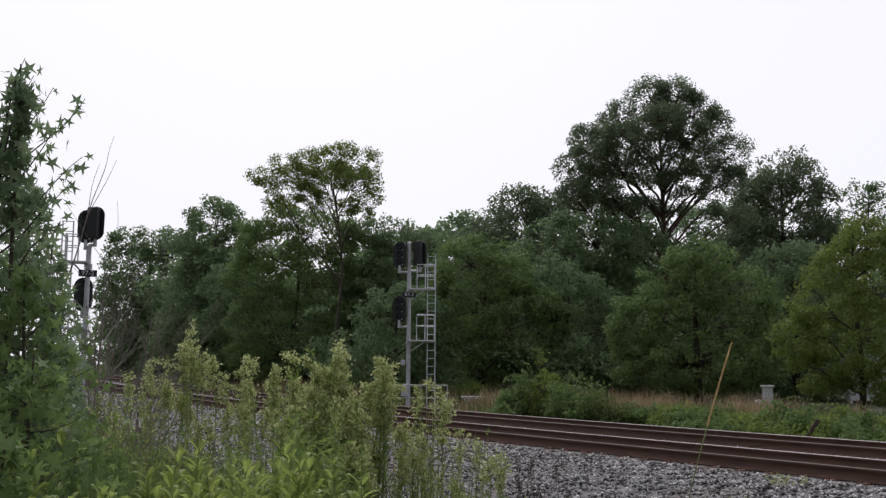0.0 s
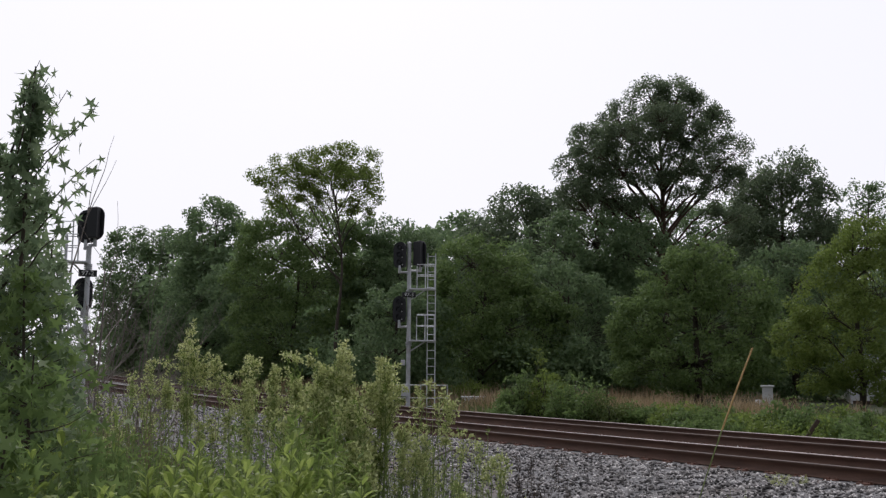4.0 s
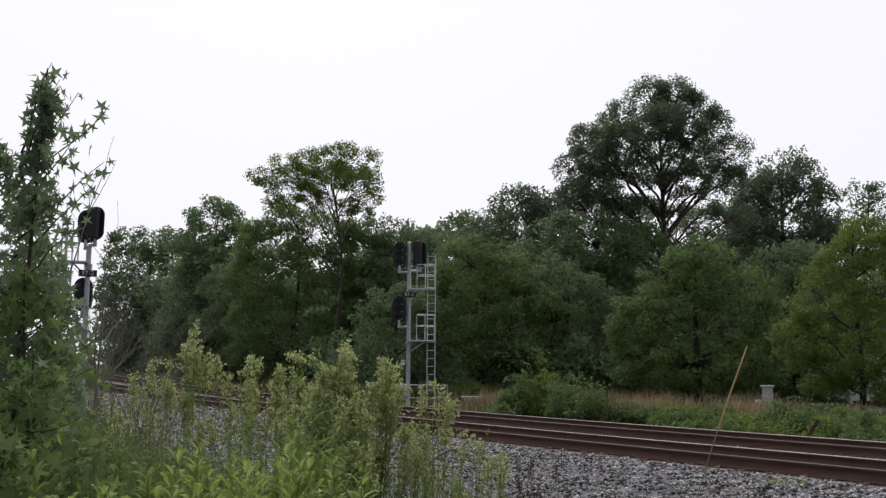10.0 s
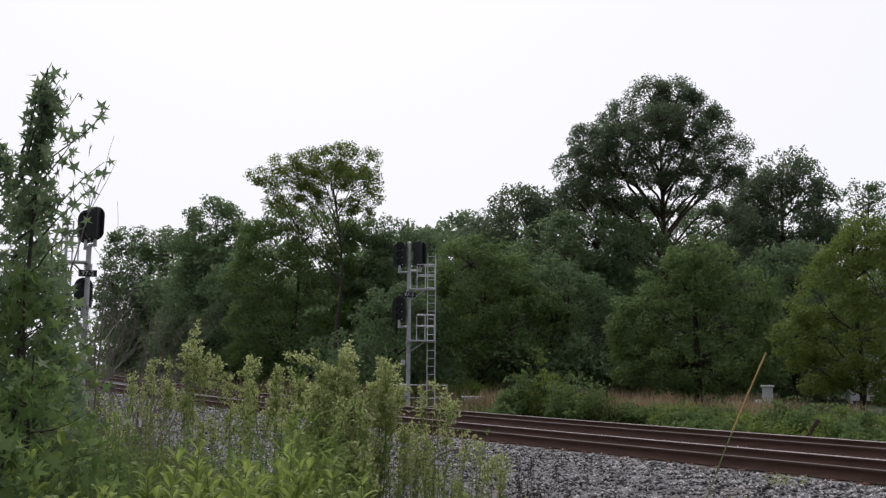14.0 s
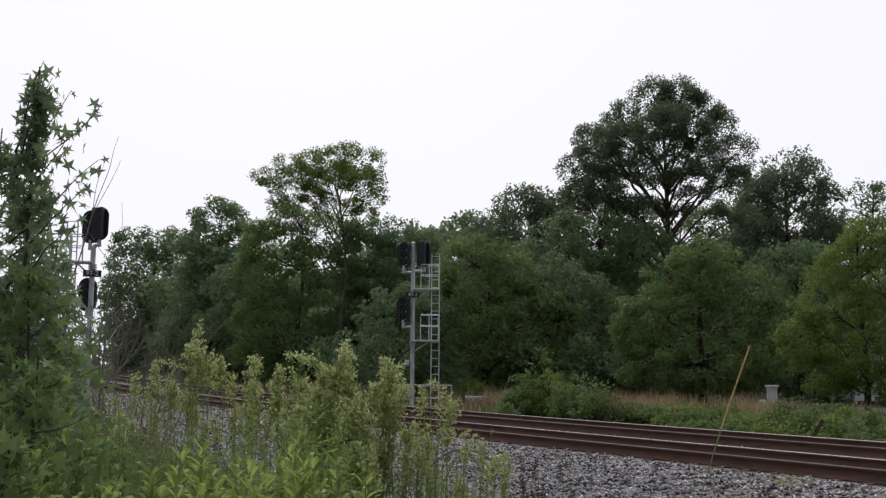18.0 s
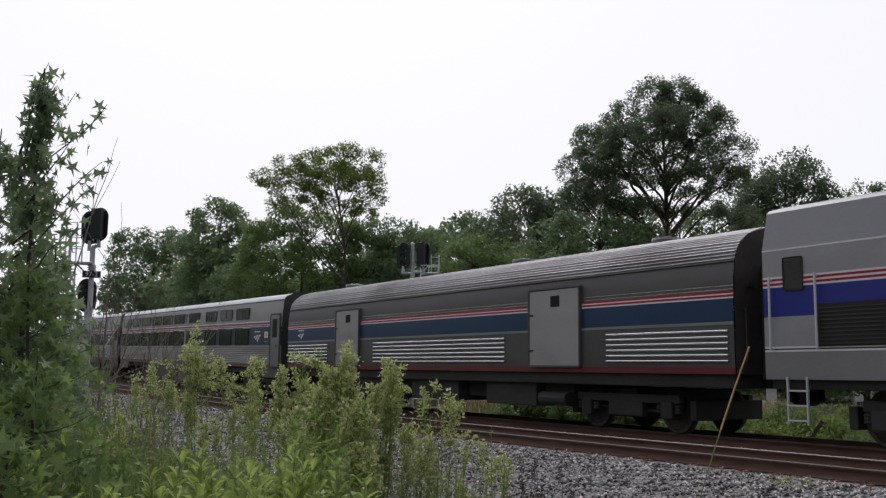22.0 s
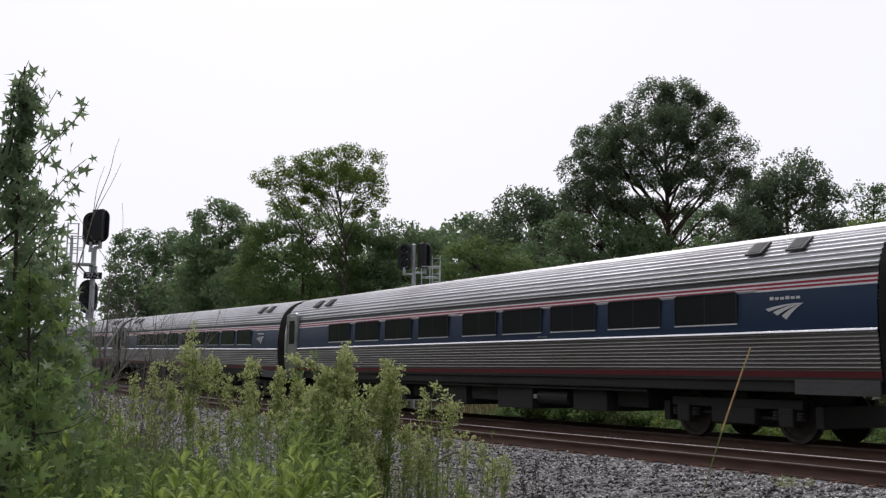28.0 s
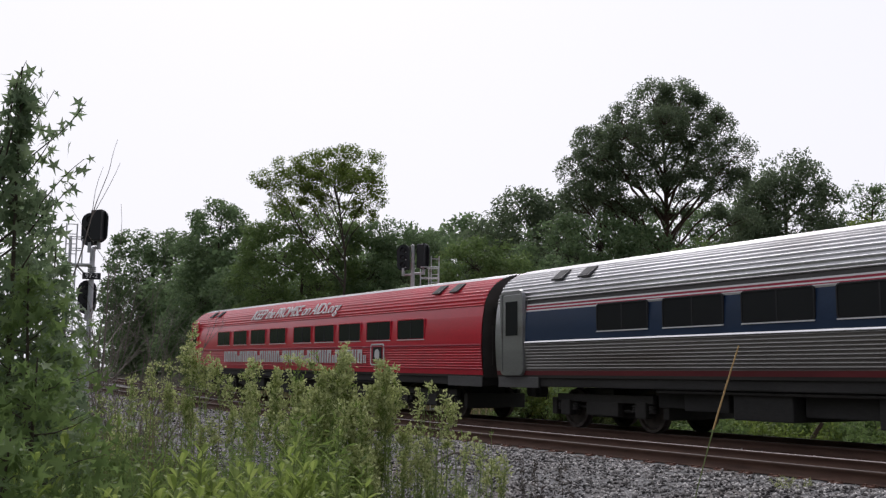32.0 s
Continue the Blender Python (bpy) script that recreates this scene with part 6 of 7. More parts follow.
tree("pine_tree", "tall spreading pine with rounded dark tufts and gaps", "tree", pose(-43.1, 41.72, -0.30, 0, 0, 46.2), [(-0.8, 18.1, 1.3, 1.1), (0.9, 18.0, 1.3, 1.1), (2.0, 17.1, 1.2, 1.0), (-2.6, 16.6, 1.4, 1.1), (2.9, 16.0, 1.2, 1.2), (-4.3, 15.6, 1.3, 1.0), (4.0, 14.4, 1.0, 1.2), (-5.5, 13.9, 1.1, 1.1), (-5.3, 12.2, 1.2, 1.0), (-3.7, 14.2, 1.4, 1.0, -1.6), (-2.2, 15.2, 1.4, 1.0, -2.2), (0.0, 15.9, 1.3, 1.0, -2.3), (1.9, 15.2, 1.1, 0.9, -1.7), (-3.6, 12.4, 1.3, 0.9, -1.8), (-1.7, 13.2, 1.0, 0.7, -2.2), (3.4, 12.9, 1.0, 0.8), (-2.2, 11.3, 1.2, 0.6, -1.2), (2.1, 13.4, 0.8, 0.6, -1.0), (4.3, 10.7, 1.0, 0.4), (2.6, 11.3, 0.8, 0.45, 0.5), (-0.4, 16.9, 1.6, 1.1, 1.8), (-3.2, 14.6, 1.5, 1.0, 2.4), (2.2, 14.8, 1.2, 0.9, 2.3), (-4.2, 12.2, 1.4, 0.8, 1.8), (0.6, 14.4, 0.9, 0.6, -1.2), (-0.5, 12.7, 0.7, 0.4, -1.0), (1.2, 12.2, 0.8, 0.4, 0.8), (0.2, 13.6, 0.9, 0.5, 1.5), (0.8, 13.2, 0.8, 0.45, -1.6), (-0.9, 14.1, 0.8, 0.5, -1.8), (1.9, 12.0, 0.7, 0.35, -1.2), (-0.8, 11.6, 0.8, 0.35, 0.5), (0.6, 11.2, 0.7, 0.3, 0.4)], 0.15, M["leaf_pine"], M["bark_pine"], 11, clump=0.48, cover=1.0, aspect=0.5, trunk_r=0.32, style="needle", trunk_top=16.5, fork=1.0, flat=0.85, inner=0.06, fill=0.66)
tree("pine_tree", "dense dark pine behind the spreading pine", "tree", pose(-43.4, 52.4, -1.00, 0, 0, 39.6), [(0.4, 14.9, 1.9, 1.7), (-1.0, 13.4, 2.3, 2.1), (1.4, 13.1, 1.8, 1.9), (0.2, 11.1, 3.3, 2.1), (-1.6, 10.1, 2.5, 2.5), (1.8, 9.6, 2.9, 2.5), (-0.0, 6.7, 4.5, 3.3)], 0.223, M["leaf_pine"], M["bark_pine"], 12, clump=0.62, cover=1.25, trunk_r=0.30, fill=0.62, style="needle", aspect=0.5, flat=0.85)
tree("pine_tree", "pine with a rounded dark crown", "tree", pose(-58.3, 42.2, -0.85, 0, 0, 54.1), [(0.0, 13.6, 2.3, 1.8), (-1.0, 11.3, 3.5, 2.8), (2.1, 11.7, 2.5, 2.8), (0.6, 7.6, 5.5, 4.1), (3.1, 5.6, 4.1, 5.0)], 0.292, M["leaf_pine"], M["bark_pine"], 13, clump=0.75, cover=1.25, trunk_r=0.30, fill=0.62, style="needle", aspect=0.5, flat=0.85)
tree("deciduous_tree", "slim tall tree with an airy flat-topped crown", "tree", pose(-50.5, 24.1, -0.30, 0, 0, 64.5), [(-0.2, 13.6, 1.2, 0.9), (1.2, 13.1, 1.0, 1.1), (-1.7, 13.3, 1.1, 0.8), (-3.2, 13.1, 0.9, 0.7), (-4.5, 12.4, 0.9, 0.4), (-2.9, 12.2, 1.2, 0.7), (-1.3, 12.2, 1.2, 0.8, -0.8), (0.4, 12.3, 1.1, 0.7, -0.8), (1.4, 11.6, 0.8, 0.7), (-3.5, 11.2, 1.0, 0.6), (-1.6, 11.2, 1.0, 0.6), (0.2, 11.0, 0.9, 0.5, 0.5), (1.4, 10.6, 0.5, 0.35), (-0.6, 12.9, 1.4, 0.8, 1.2)], 0.12, M["leaf_light"], M["bark"], 14, clump=0.40, cover=0.85, trunk_r=0.14, trunk_top=11.5, fork=1.1, fill=0.52, inner=0.2)
tree("deciduous_tree", "dark leafy tree with a cone-shaped crown", "tree", pose(-75.9, 25.3, -0.05, 0, 0, 71.5), [(-0.2, 12.8, 2.1, 1.9), (-1.0, 11.1, 2.3, 2.0), (1.1, 10.8, 2.1, 2.2), (0.0, 8.9, 3.0, 2.3), (-1.4, 7.0, 2.5, 2.5), (1.2, 6.2, 3.0, 3.0), (-0.0, 3.5, 4.7, 3.0)], 0.224, M["leaf_dark"], M["bark"], 15, clump=0.69, cover=1.2, trunk_r=0.22, fill=0.62)
tree("deciduous_tree", "dark broadleaf tree at the edge of the wood", "tree", pose(-96.6, 25.7, 0.55, 0, 0, 75.1), [(0.8, 12.8, 2.5, 1.6), (-2.0, 12.2, 2.2, 1.8), (2.7, 11.8, 2.2, 2.0), (-0.9, 9.7, 3.9, 2.8), (-2.8, 7.5, 2.2, 3.0), (2.0, 8.7, 3.4, 3.1), (-1.5, 4.3, 3.0, 3.6), (1.9, 4.3, 5.2, 4.3)], 0.263, M["leaf_dark"], M["bark"], 16, clump=0.80, cover=1.05, trunk_r=0.22, fill=0.62)
tree("deciduous_tree", "bushy mid-green tree behind the tracks", "tree", pose(-60.9, 25.3, 0.10, 0, 0, 67.4), [(-0.6, 10.8, 1.8, 1.3), (1.3, 10.1, 2.4, 1.7), (-2.2, 9.1, 1.5, 1.7), (-0.6, 8.8, 2.5, 2.1), (-1.6, 6.5, 2.5, 2.9), (1.7, 6.9, 3.3, 2.9), (3.5, 8.9, 2.1, 2.1), (-0.4, 3.2, 3.7, 2.9), (4.0, 3.6, 3.3, 2.9)], 0.178, M["leaf_mid"], M["bark"], 17, clump=0.61, cover=1.05, trunk_r=0.20, fill=0.5)
tree("deciduous_tree", "dark tree with feathery tops", "tree", pose(-58.4, 30.7, -0.20, 0, 0, 62.3), [(-1.3, 10.5, 1.5, 1.2), (0.6, 10.3, 1.4, 1.2), (2.3, 10.0, 1.5, 1.3), (-0.8, 8.1, 2.5, 2.5), (1.4, 7.7, 2.5, 2.5), (0.7, 3.9, 3.8, 3.3)], 0.18, M["leaf_dark"], M["bark"], 18, clump=0.56, cover=1.05, trunk_r=0.20, fill=0.62)
tree("deciduous_tree", "rounded grey-green tree behind the tracks", "tree", pose(-41.7, 27.6, -0.40, 0, 0, 56.5), [(-0.6, 7.0, 1.7, 1.4), (0.8, 6.7, 1.8, 1.4), (-0.0, 5.0, 2.7, 1.9), (1.4, 3.9, 2.7, 2.2), (-0.3, 2.7, 2.4, 1.9), (3.1, 3.3, 1.9, 2.2)], 0.163, M["leaf_mid"], M["bark"], 19, clump=0.56, cover=1.05, trunk_r=0.20, fill=0.62)
tree("deciduous_tree", "broad layered sweetgum tree", "tree", pose(-30.8, 31.5, -0.40, 0, 0, 44.4), [(0.2, 6.4, 1.3, 1.0), (-0.5, 5.3, 1.9, 1.2), (1.4, 5.0, 1.8, 1.3), (-1.5, 3.8, 2.2, 1.4), (0.4, 3.6, 2.7, 1.5), (2.2, 3.3, 1.6, 1.6), (-0.1, 2.1, 3.5, 1.3), (-2.5, 3.3, 1.1, 1.4)], 0.146, M["leaf_mid"], M["bark"], 20, clump=0.46, cover=1.05, trunk_r=0.20, fill=0.62)
tree("deciduous_tree", "yellow-green tree with loose foliage", "tree", pose(-22.4, 30.7, -0.40, 0, 0, 36.1), [(0.6, 6.3, 1.2, 0.9), (-0.4, 5.5, 1.0, 1.0), (0.9, 4.6, 1.8, 1.3), (-0.9, 4.0, 1.3, 1.3), (0.1, 3.1, 2.0, 1.5), (-1.6, 2.9, 1.1, 1.0), (1.6, 6.0, 1.3, 1.3), (-1.3, 1.8, 1.0, 0.8), (0.7, 1.8, 1.5, 1.0), (0.1, 1.9, 0.9, 0.7), (-0.5, 2.1, 0.9, 0.8)], 0.103, M["leaf_light"], M["bark"], 21, clump=0.38, cover=0.9, trunk_r=0.14, fill=0.62)
tree("deciduous_tree", "half-bare tree with thin foliage", "tree", pose(-37.1, 52.2, -0.20, 0, 0, 35.4), [(-0.3, 12.2, 1.0, 0.8), (0.8, 11.9, 1.1, 0.9), (-1.0, 11.2, 0.6, 0.6), (1.5, 11.2, 1.5, 1.5), (0.5, 9.5, 1.9, 1.5)], 0.164, M["leaf_dark"], M["bark"], 22, clump=0.44, cover=0.55, trunk_r=0.20, fill=0.45)
tree("deciduous_tree", "dark tree in the depth of the wood", "tree", pose(-44.3, 37.4, -0.30, 0, 0, 49.8), [(-0.2, 9.0, 2.9, 1.8), (1.7, 8.3, 2.6, 1.8), (-2.5, 8.4, 2.2, 2.2), (-1.2, 5.4, 2.9, 2.9), (1.0, 4.8, 2.9, 2.9), (-0.3, 2.2, 3.6, 2.2)], 0.215, M["leaf_dark"], M["bark"], 23, clump=0.62, cover=1.05, trunk_r=0.25, fill=0.5)
tree("deciduous_tree", "far slender trees over the wood", "tree", pose(-73.5, 42.6, -0.20, 0, 0, 59.9), [(-0.1, 12.7, 1.6, 1.2), (2.1, 13.5, 1.4, 1.3), (4.0, 13.7, 1.9, 1.4), (1.6, 10.5, 4.4, 3.3), (4.5, 11.0, 3.3, 3.3), (2.6, 6.2, 6.5, 5.4)], 0.361, M["leaf_dark"], M["bark"], 24, clump=0.75, cover=1.05, trunk_r=0.20, fill=0.62)
tree("deciduous_tree", "dark young tree filling the edge of the wood", "tree", pose(-40.8, 32.2, -0.40, 0, 0, 51.7), [(-0.3, 5.7, 2.0, 2.0), (1.2, 3.4, 2.6, 2.3), (-1.2, 2.2, 2.3, 1.6), (2.6, 2.2, 1.9, 1.6)], 0.18, M["leaf_dark"], M["bark"], 31, clump=0.56, cover=1.05, trunk_r=0.16, fill=0.62)
tree("deciduous_tree", "dark tree behind the yellow-green one", "tree", pose(-31.8, 38.6, -0.30, 0, 0, 39.5), [(0.1, 5.9, 2.1, 1.8), (-0.7, 3.2, 2.1, 2.1), (0.8, 2.1, 2.4, 1.8), (1.8, 4.2, 1.8, 1.8)], 0.18, M["leaf_dark"], M["bark"], 32, clump=0.56, cover=1.05, trunk_r=0.20, fill=0.5)
tree("deciduous_tree", "small dark tree by the line", "tree", pose(-67.5, 25.1, 0.20, 0, 0, 69.6), [(-0.6, 6.5, 2.7, 2.2), (-0.9, 3.7, 3.1, 2.7), (1.1, 2.1, 3.1, 2.2)], 0.248, M["leaf_dark"], M["bark"], 33, clump=0.71, cover=1.05, trunk_r=0.16, fill=0.62)
tree("deciduous_tree", "dark shrubby tree by the line", "tree", pose(-42.1, 23.0, -0.30, 0, 0, 61.3), [(-0.0, 4.2, 1.8, 1.5), (-0.5, 2.3, 2.4, 1.5), (1.3, 3.1, 1.5, 1.8)], 0.172, M["leaf_dark"], M["bark"], 34, clump=0.50, cover=1.05, trunk_r=0.16, fill=0.62)
tree("deciduous_tree", "dark tall tree behind the spreading pine", "tree", pose(-54.1, 53.3, -0.20, 0, 0, 45.4), [(-3.5, 12.2, 2.9, 1.9), (-0.6, 11.9, 3.3, 1.9), (2.3, 12.2, 2.8, 1.9), (4.7, 11.6, 2.8, 2.3), (-1.9, 8.6, 5.2, 2.9), (2.6, 8.1, 5.2, 2.8)], 0.232, M["leaf_dark"], M["bark"], 35, clump=0.75, cover=1.05, trunk_r=0.22, fill=0.5)
# the depth of the wood and its lower edge
wood_edge("far_wood", "dark mass of woodland behind the tracks", 30, 76.5, 74, 96, 12.6, 900, 0.48, M["leaf_dark"], 41, 1.9, 64)
wood_edge("far_wood", "dark mass of woodland behind the tracks", 76, 100, 80, 130, 7.0, 340, 0.6, M["leaf_dark"], 42, 1.9, 60)
wood_edge("undergrowth", "dark undergrowth below the trees", 33, 76, 47, 64, 3.4, 560, 0.2, M["leaf_dark"], 43, 0.9, 90, 0.1)
wood_edge("far_wood", "dark mass of woodland behind the tracks", 33, 76, 65, 73, 5.5, 420, 0.42, M["leaf_dark"], 46, 1.3, 60)
# out of view: trees added behind the camera to darken the train side
wood_edge("far_wood", "unseen woodland added behind the camera to darken reflections in the train", 110, 340, 34, 60, 13.0, 420, 1.2, M["leaf_dark"], 44, 2.2, 36)
# also out of view: an added tree line that blocks low sky from the left
wood_edge("far_wood", "unseen woodland added beside the line to cut light and reflections on the train", 94, 118, 38, 150, 12.0, 360, 1.2, M["leaf_dark"], 45, 2.3, 40)
wood_edge("far_wood", "dark mass of woodland behind the tracks", 33, 80, 97, 112, 11.0, 420, 0.8, M["leaf_dark"], 47, 2.2, 44)
wood_edge("far_wood", "dark mass of woodland behind the tracks", 66, 82, 70, 110, 5.0, 240, 0.5, M["leaf_dark"], 48, 1.6, 56)
for b_, r_, w_, h_, m_, s_ in ((54.13, 35.8, 1.5, 2.20, "leaf_mid", 700), (53.01, 35.7, 1.4, 2.36, "leaf_light", 701), (51.73, 34.2, 1.3, 2.06, "leaf_mid", 702), (50.46, 33.3, 1.4, 1.74, "leaf_mid", 703), (49.36, 32.9, 1.2, 1.41, "leaf_bank", 704), (52.21, 36.9, 1.2, 2.00, "leaf_light", 705), (54.77, 36.1, 1.0, 1.78, "leaf_mid", 706),
                               (48.26, 33.0, 1.3, 0.96, "leaf_bank", 707), (47.01, 32.6, 1.3, 1.00, "leaf_mid", 708), (45.78, 31.5, 1.4, 1.03, "leaf_light", 709), (44.56, 30.9, 1.4, 0.94, "leaf_mid", 710), (43.35, 30.5, 1.4, 1.05, "leaf_mid", 711), (42.30, 30.3, 1.2, 0.94, "leaf_light", 712), (41.12, 29.2, 1.4, 0.89, "leaf_light", 713),
                               (39.95, 29.2, 1.3, 1.04, "leaf_mid", 714), (38.80, 28.5, 1.3, 1.06, "leaf_mid", 715), (37.66, 28.0, 1.4, 0.95, "leaf_light", 716), (36.55, 27.6, 1.4, 0.90, "leaf_mid", 717), (35.31, 27.4, 1.5, 0.92, "leaf_mid", 718), (33.96, 27.0, 1.5, 1.00, "leaf_light", 719), (45.17, 29.8, 1.2, 0.95, "leaf_mid", 720),
                               (42.75, 28.6, 1.2, 0.93, "leaf_mid", 721), (40.39, 27.6, 1.3, 0.90, "leaf_light", 722), (38.37, 26.8, 1.2, 0.87, "leaf_light", 723), (36.13, 26.0, 1.3, 0.89, "leaf_mid", 724), (55.3, 34.0, 0.7, 1.2, "leaf_mid", 71), (57.0, 46.0, 1.8, 1.0, "leaf_light", 73), (61.8, 45.0, 2.0, 1.1, "leaf_mid", 74)):
    bush("leafy green bush on the bank behind the tracks", b_, r_, w_, h_, 0.10, M[m_], s_, clump=0.26, per=38)
grass("bank_grass", "green grass and weeds on the bank", 30000, -62, -6, 19.0, 30.0, 0.12, 0.42, M["leaf_bank"], 51, 0.03, 0.45)
grass("dry_grass", "tan dry grass along the bank", 13000, -36, -20, 23.0, 28.0, 0.30, 0.80, M["dry_grass"], 52, 0.016, 0.3, 0.25)
grass("dry_grass", "tan dry grass along the bank", 3000, -20, -12, 23.5, 27.0, 0.15, 0.45, M["dry_grass"], 56, 0.016, 0.3, 0.55)
grass("dry_grass", "tan dry grass beside the signal", 12000, -64, -33, 20.5, 40.0, 0.3, 0.8, M["dry_grass"], 53, 0.03, 0.2)
# ---- plants in front of the tracks ----
SWAY = []


def along_limb(p, t):
    k = t * (len(p) - 1)
    i = int(min(k, len(p) - 2))
    return p[i] + (p[i + 1] - p[i]) * (k - i)


def plant_at(name, label, category, group, b, r, sink=0.03):
    x, y = polar(b, r)
    return thing(name, label, category, group, pose(x, y, float(ground_z(x, y)) - sink, 0, 0, b))


def finish(th, wood, stem_m, sets):
    tagged(attach("stem_tangle", wood.mesh("stem_tangle"), stem_m, th), kind="stuff")
    for nm, Q, mat_ in sets:
        if Q:
            V = np.concatenate(Q).reshape(-1, 3)
            tagged(attach(nm, arr_mesh(nm, V, np.arange(len(V)).reshape(-1, 4)), mat_, th), kind="stuff")
    return th


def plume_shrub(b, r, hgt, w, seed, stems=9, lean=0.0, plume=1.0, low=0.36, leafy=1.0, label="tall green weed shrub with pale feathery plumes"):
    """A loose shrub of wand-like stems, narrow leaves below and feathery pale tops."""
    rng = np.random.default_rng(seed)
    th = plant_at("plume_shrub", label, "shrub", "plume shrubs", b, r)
    wood, L, P = Wood(4), [], []
    for i in range(stems):
        a = rng.random() * 2 * np.pi
        d = w * 0.5 * math.sqrt(rng.random())
        h = hgt * (0.62 + 0.38 * rng.random()) if i else hgt
        st = bent((math.cos(a) * d * 0.55, math.sin(a) * d * 0.35, 0), (math.cos(a) * d * 0.95 + lean, math.sin(a) * d * 0.95, h), rng, 0.05, 8)
        wood.limb(st, 0.009, 0.002)
        for k in range(15):
            t = low + (0.99 - low) * (k + rng.random()) / 15
            p = along_limb(st, t)
            ang = rng.random() * 2 * np.pi
            ln = (0.06 + 0.15 * (1.05 - t) / 0.5 * rng.random()) * min(1.0, hgt / 1.6) if t > 0.6 else (0.08 + 0.14 * rng.random())
            tip = p + np.array([math.cos(ang) * ln * 0.62, math.sin(ang) * ln * 0.62, ln * 0.85])
            br = bent(p, tip, rng, 0.1, 4)
            wood.limb(br, 0.003, 0.001)
            n = int(13 * leafy)
            c = p + (tip - p) * rng.random((n, 1)) + rng.normal(0, 0.008, (n, 3))
            L.append(leaf_cloud(c, n, 0.042, rng, 0.3, 0.5, p - np.array([0, 0, 0.1]), 0.24))
            if t > max(0.76, low + 0.12) and rng.random() < 0.75:
                n = int(66 * plume)
                knot = p + (tip - p) * (0.4 + 0.8 * rng.random((6, 1))) + rng.normal(0, 0.02, (6, 3))
                c = knot[rng.integers(0, 6, n)] + rng.normal(0, 0.015, (n, 3))
                P.append(leaf_cloud(c, n, 0.027, rng, 0.5, 0.3, p, 0.6))
        n = int(52 * leafy * (1.0 if low < 0.5 else 0.6))
        c = np.array([along_limb(st, v) for v in 0.05 + 0.6 * rng.random(n)]) + rng.normal(0, 0.012, (n, 3))
        L.append(leaf_cloud(c, n, 0.065, rng, 0.1, 0.0, None, 0.13, -0.6))
    return finish(th, wood, M["stem"], (("foliage", L, M["leaf_weed"]), ("plume_mass", P, M["leaf_plume"])))


def tall_weed(b, r, hgt, seed, name="tall_weed", label="slender upright green weed stalks", stems=5, mat_="leaf_weed", stem_m="stem", leaf=0.07, spread=0.14, n=60):
    rng = np.random.default_rng(seed)
    th = plant_at(name, label, "weed", "weeds", b, r)
    wood, L = Wood(4), []
    for i in range(stems):
        a, d = rng.random() * 2 * np.pi, spread * rng.random()
        h = hgt * (0.6 + 0.4 * rng.random())
        st = bent((math.cos(a) * d, math.sin(a) * d, 0), (math.cos(a) * d * 1.7, math.sin(a) * d * 1.7, h), rng, 0.05, 7)
        wood.limb(st, 0.006, 0.0015)
        c = np.array([along_limb(st, v) for v in 0.06 + 0.94 * rng.random(n)]) + rng.normal(0, 0.012, (n, 3))
        L.append(leaf_cloud(c, n, leaf, rng, 0.3, 0.0, None, 0.2, -0.5))
    return finish(th, wood, M[stem_m], (("foliage", L, M[mat_]),))


def broadleaf(b, r, hgt, seed, label="leafy bright green herb with lance-shaped leaves", leaf=0.145, stems=4):
    """Upright stems with pairs of lance-shaped leaves, closing in a tuft."""
    rng = np.random.default_rng(seed)
    th = plant_at("broadleaf_weed", label, "weed", "weeds", b, r)
    wood, L = Wood(5), []
    for i in range(stems):
        a, d = rng.random() * 2 * np.pi, 0.22 * math.sqrt(rng.random())
        h = hgt * (0.72 + 0.28 * rng.random())
        st = bent((math.cos(a) * d * 0.4, math.sin(a) * d * 0.4, 0), (math.cos(a) * d, math.sin(a) * d, h), rng, 0.05, 7)
        wood.limb(st, 0.007, 0.003)
        for k in range(15):
            t = 0.25 + 0.74 * k / 14
            p = along_limb(st, t)
            for e in range(3 if t > 0.8 else 2):
                ang = k * 1.57 + e * np.pi * (0.67 if t > 0.8 else 1.0) + rng.normal(0, 0.25)
                up = 0.75 + (0.6 if t > 0.85 else 0.0) + rng.normal(0, 0.35)
                dv = np.array([math.cos(ang), math.sin(ang), up])
                dv /= np.linalg.norm(dv)
                sd = np.array([-math.sin(ang), math.cos(ang), rng.normal(0, 0.3)])
                sd /= np.linalg.norm(sd)
                s = leaf * (0.7 + 0.6 * rng.random()) * (1.0 if t < 0.9 else 0.7)
                wv = s * 0.135
                m1, m2, tp = p + dv * s * 0.3, p + dv * s * 0.65 + np.array([0, 0, -0.06 * s]), p + dv * s + np.array([0, 0, -0.25 * s])
                fold = np.array([0, 0, 0.05 * s])
                L.append(np.array([[p, m1 + sd * wv + fold, m2 + sd * wv * 0.9 + fold, m2], [p, m2, m2 - sd * wv * 0.9 + fold, m1 - sd * wv + fold], [m2, m2 + sd * wv * 0.9 + fold, tp, m2 - sd * wv * 0.9 + fold]]))
    return finish(th, wood, M["stem"], (("foliage", L, M["leaf_bright"]),))


STAR = np.array([(0, 0)] + [((0.52 if i % 2 == 0 else 0.19) * math.cos(radians(90 + 36 * i)), (0.52 if i % 2 == 0 else 0.19) * math.sin(radians(90 + 36 * i))) for i in range(10)])
STAR[6] *= 0.35


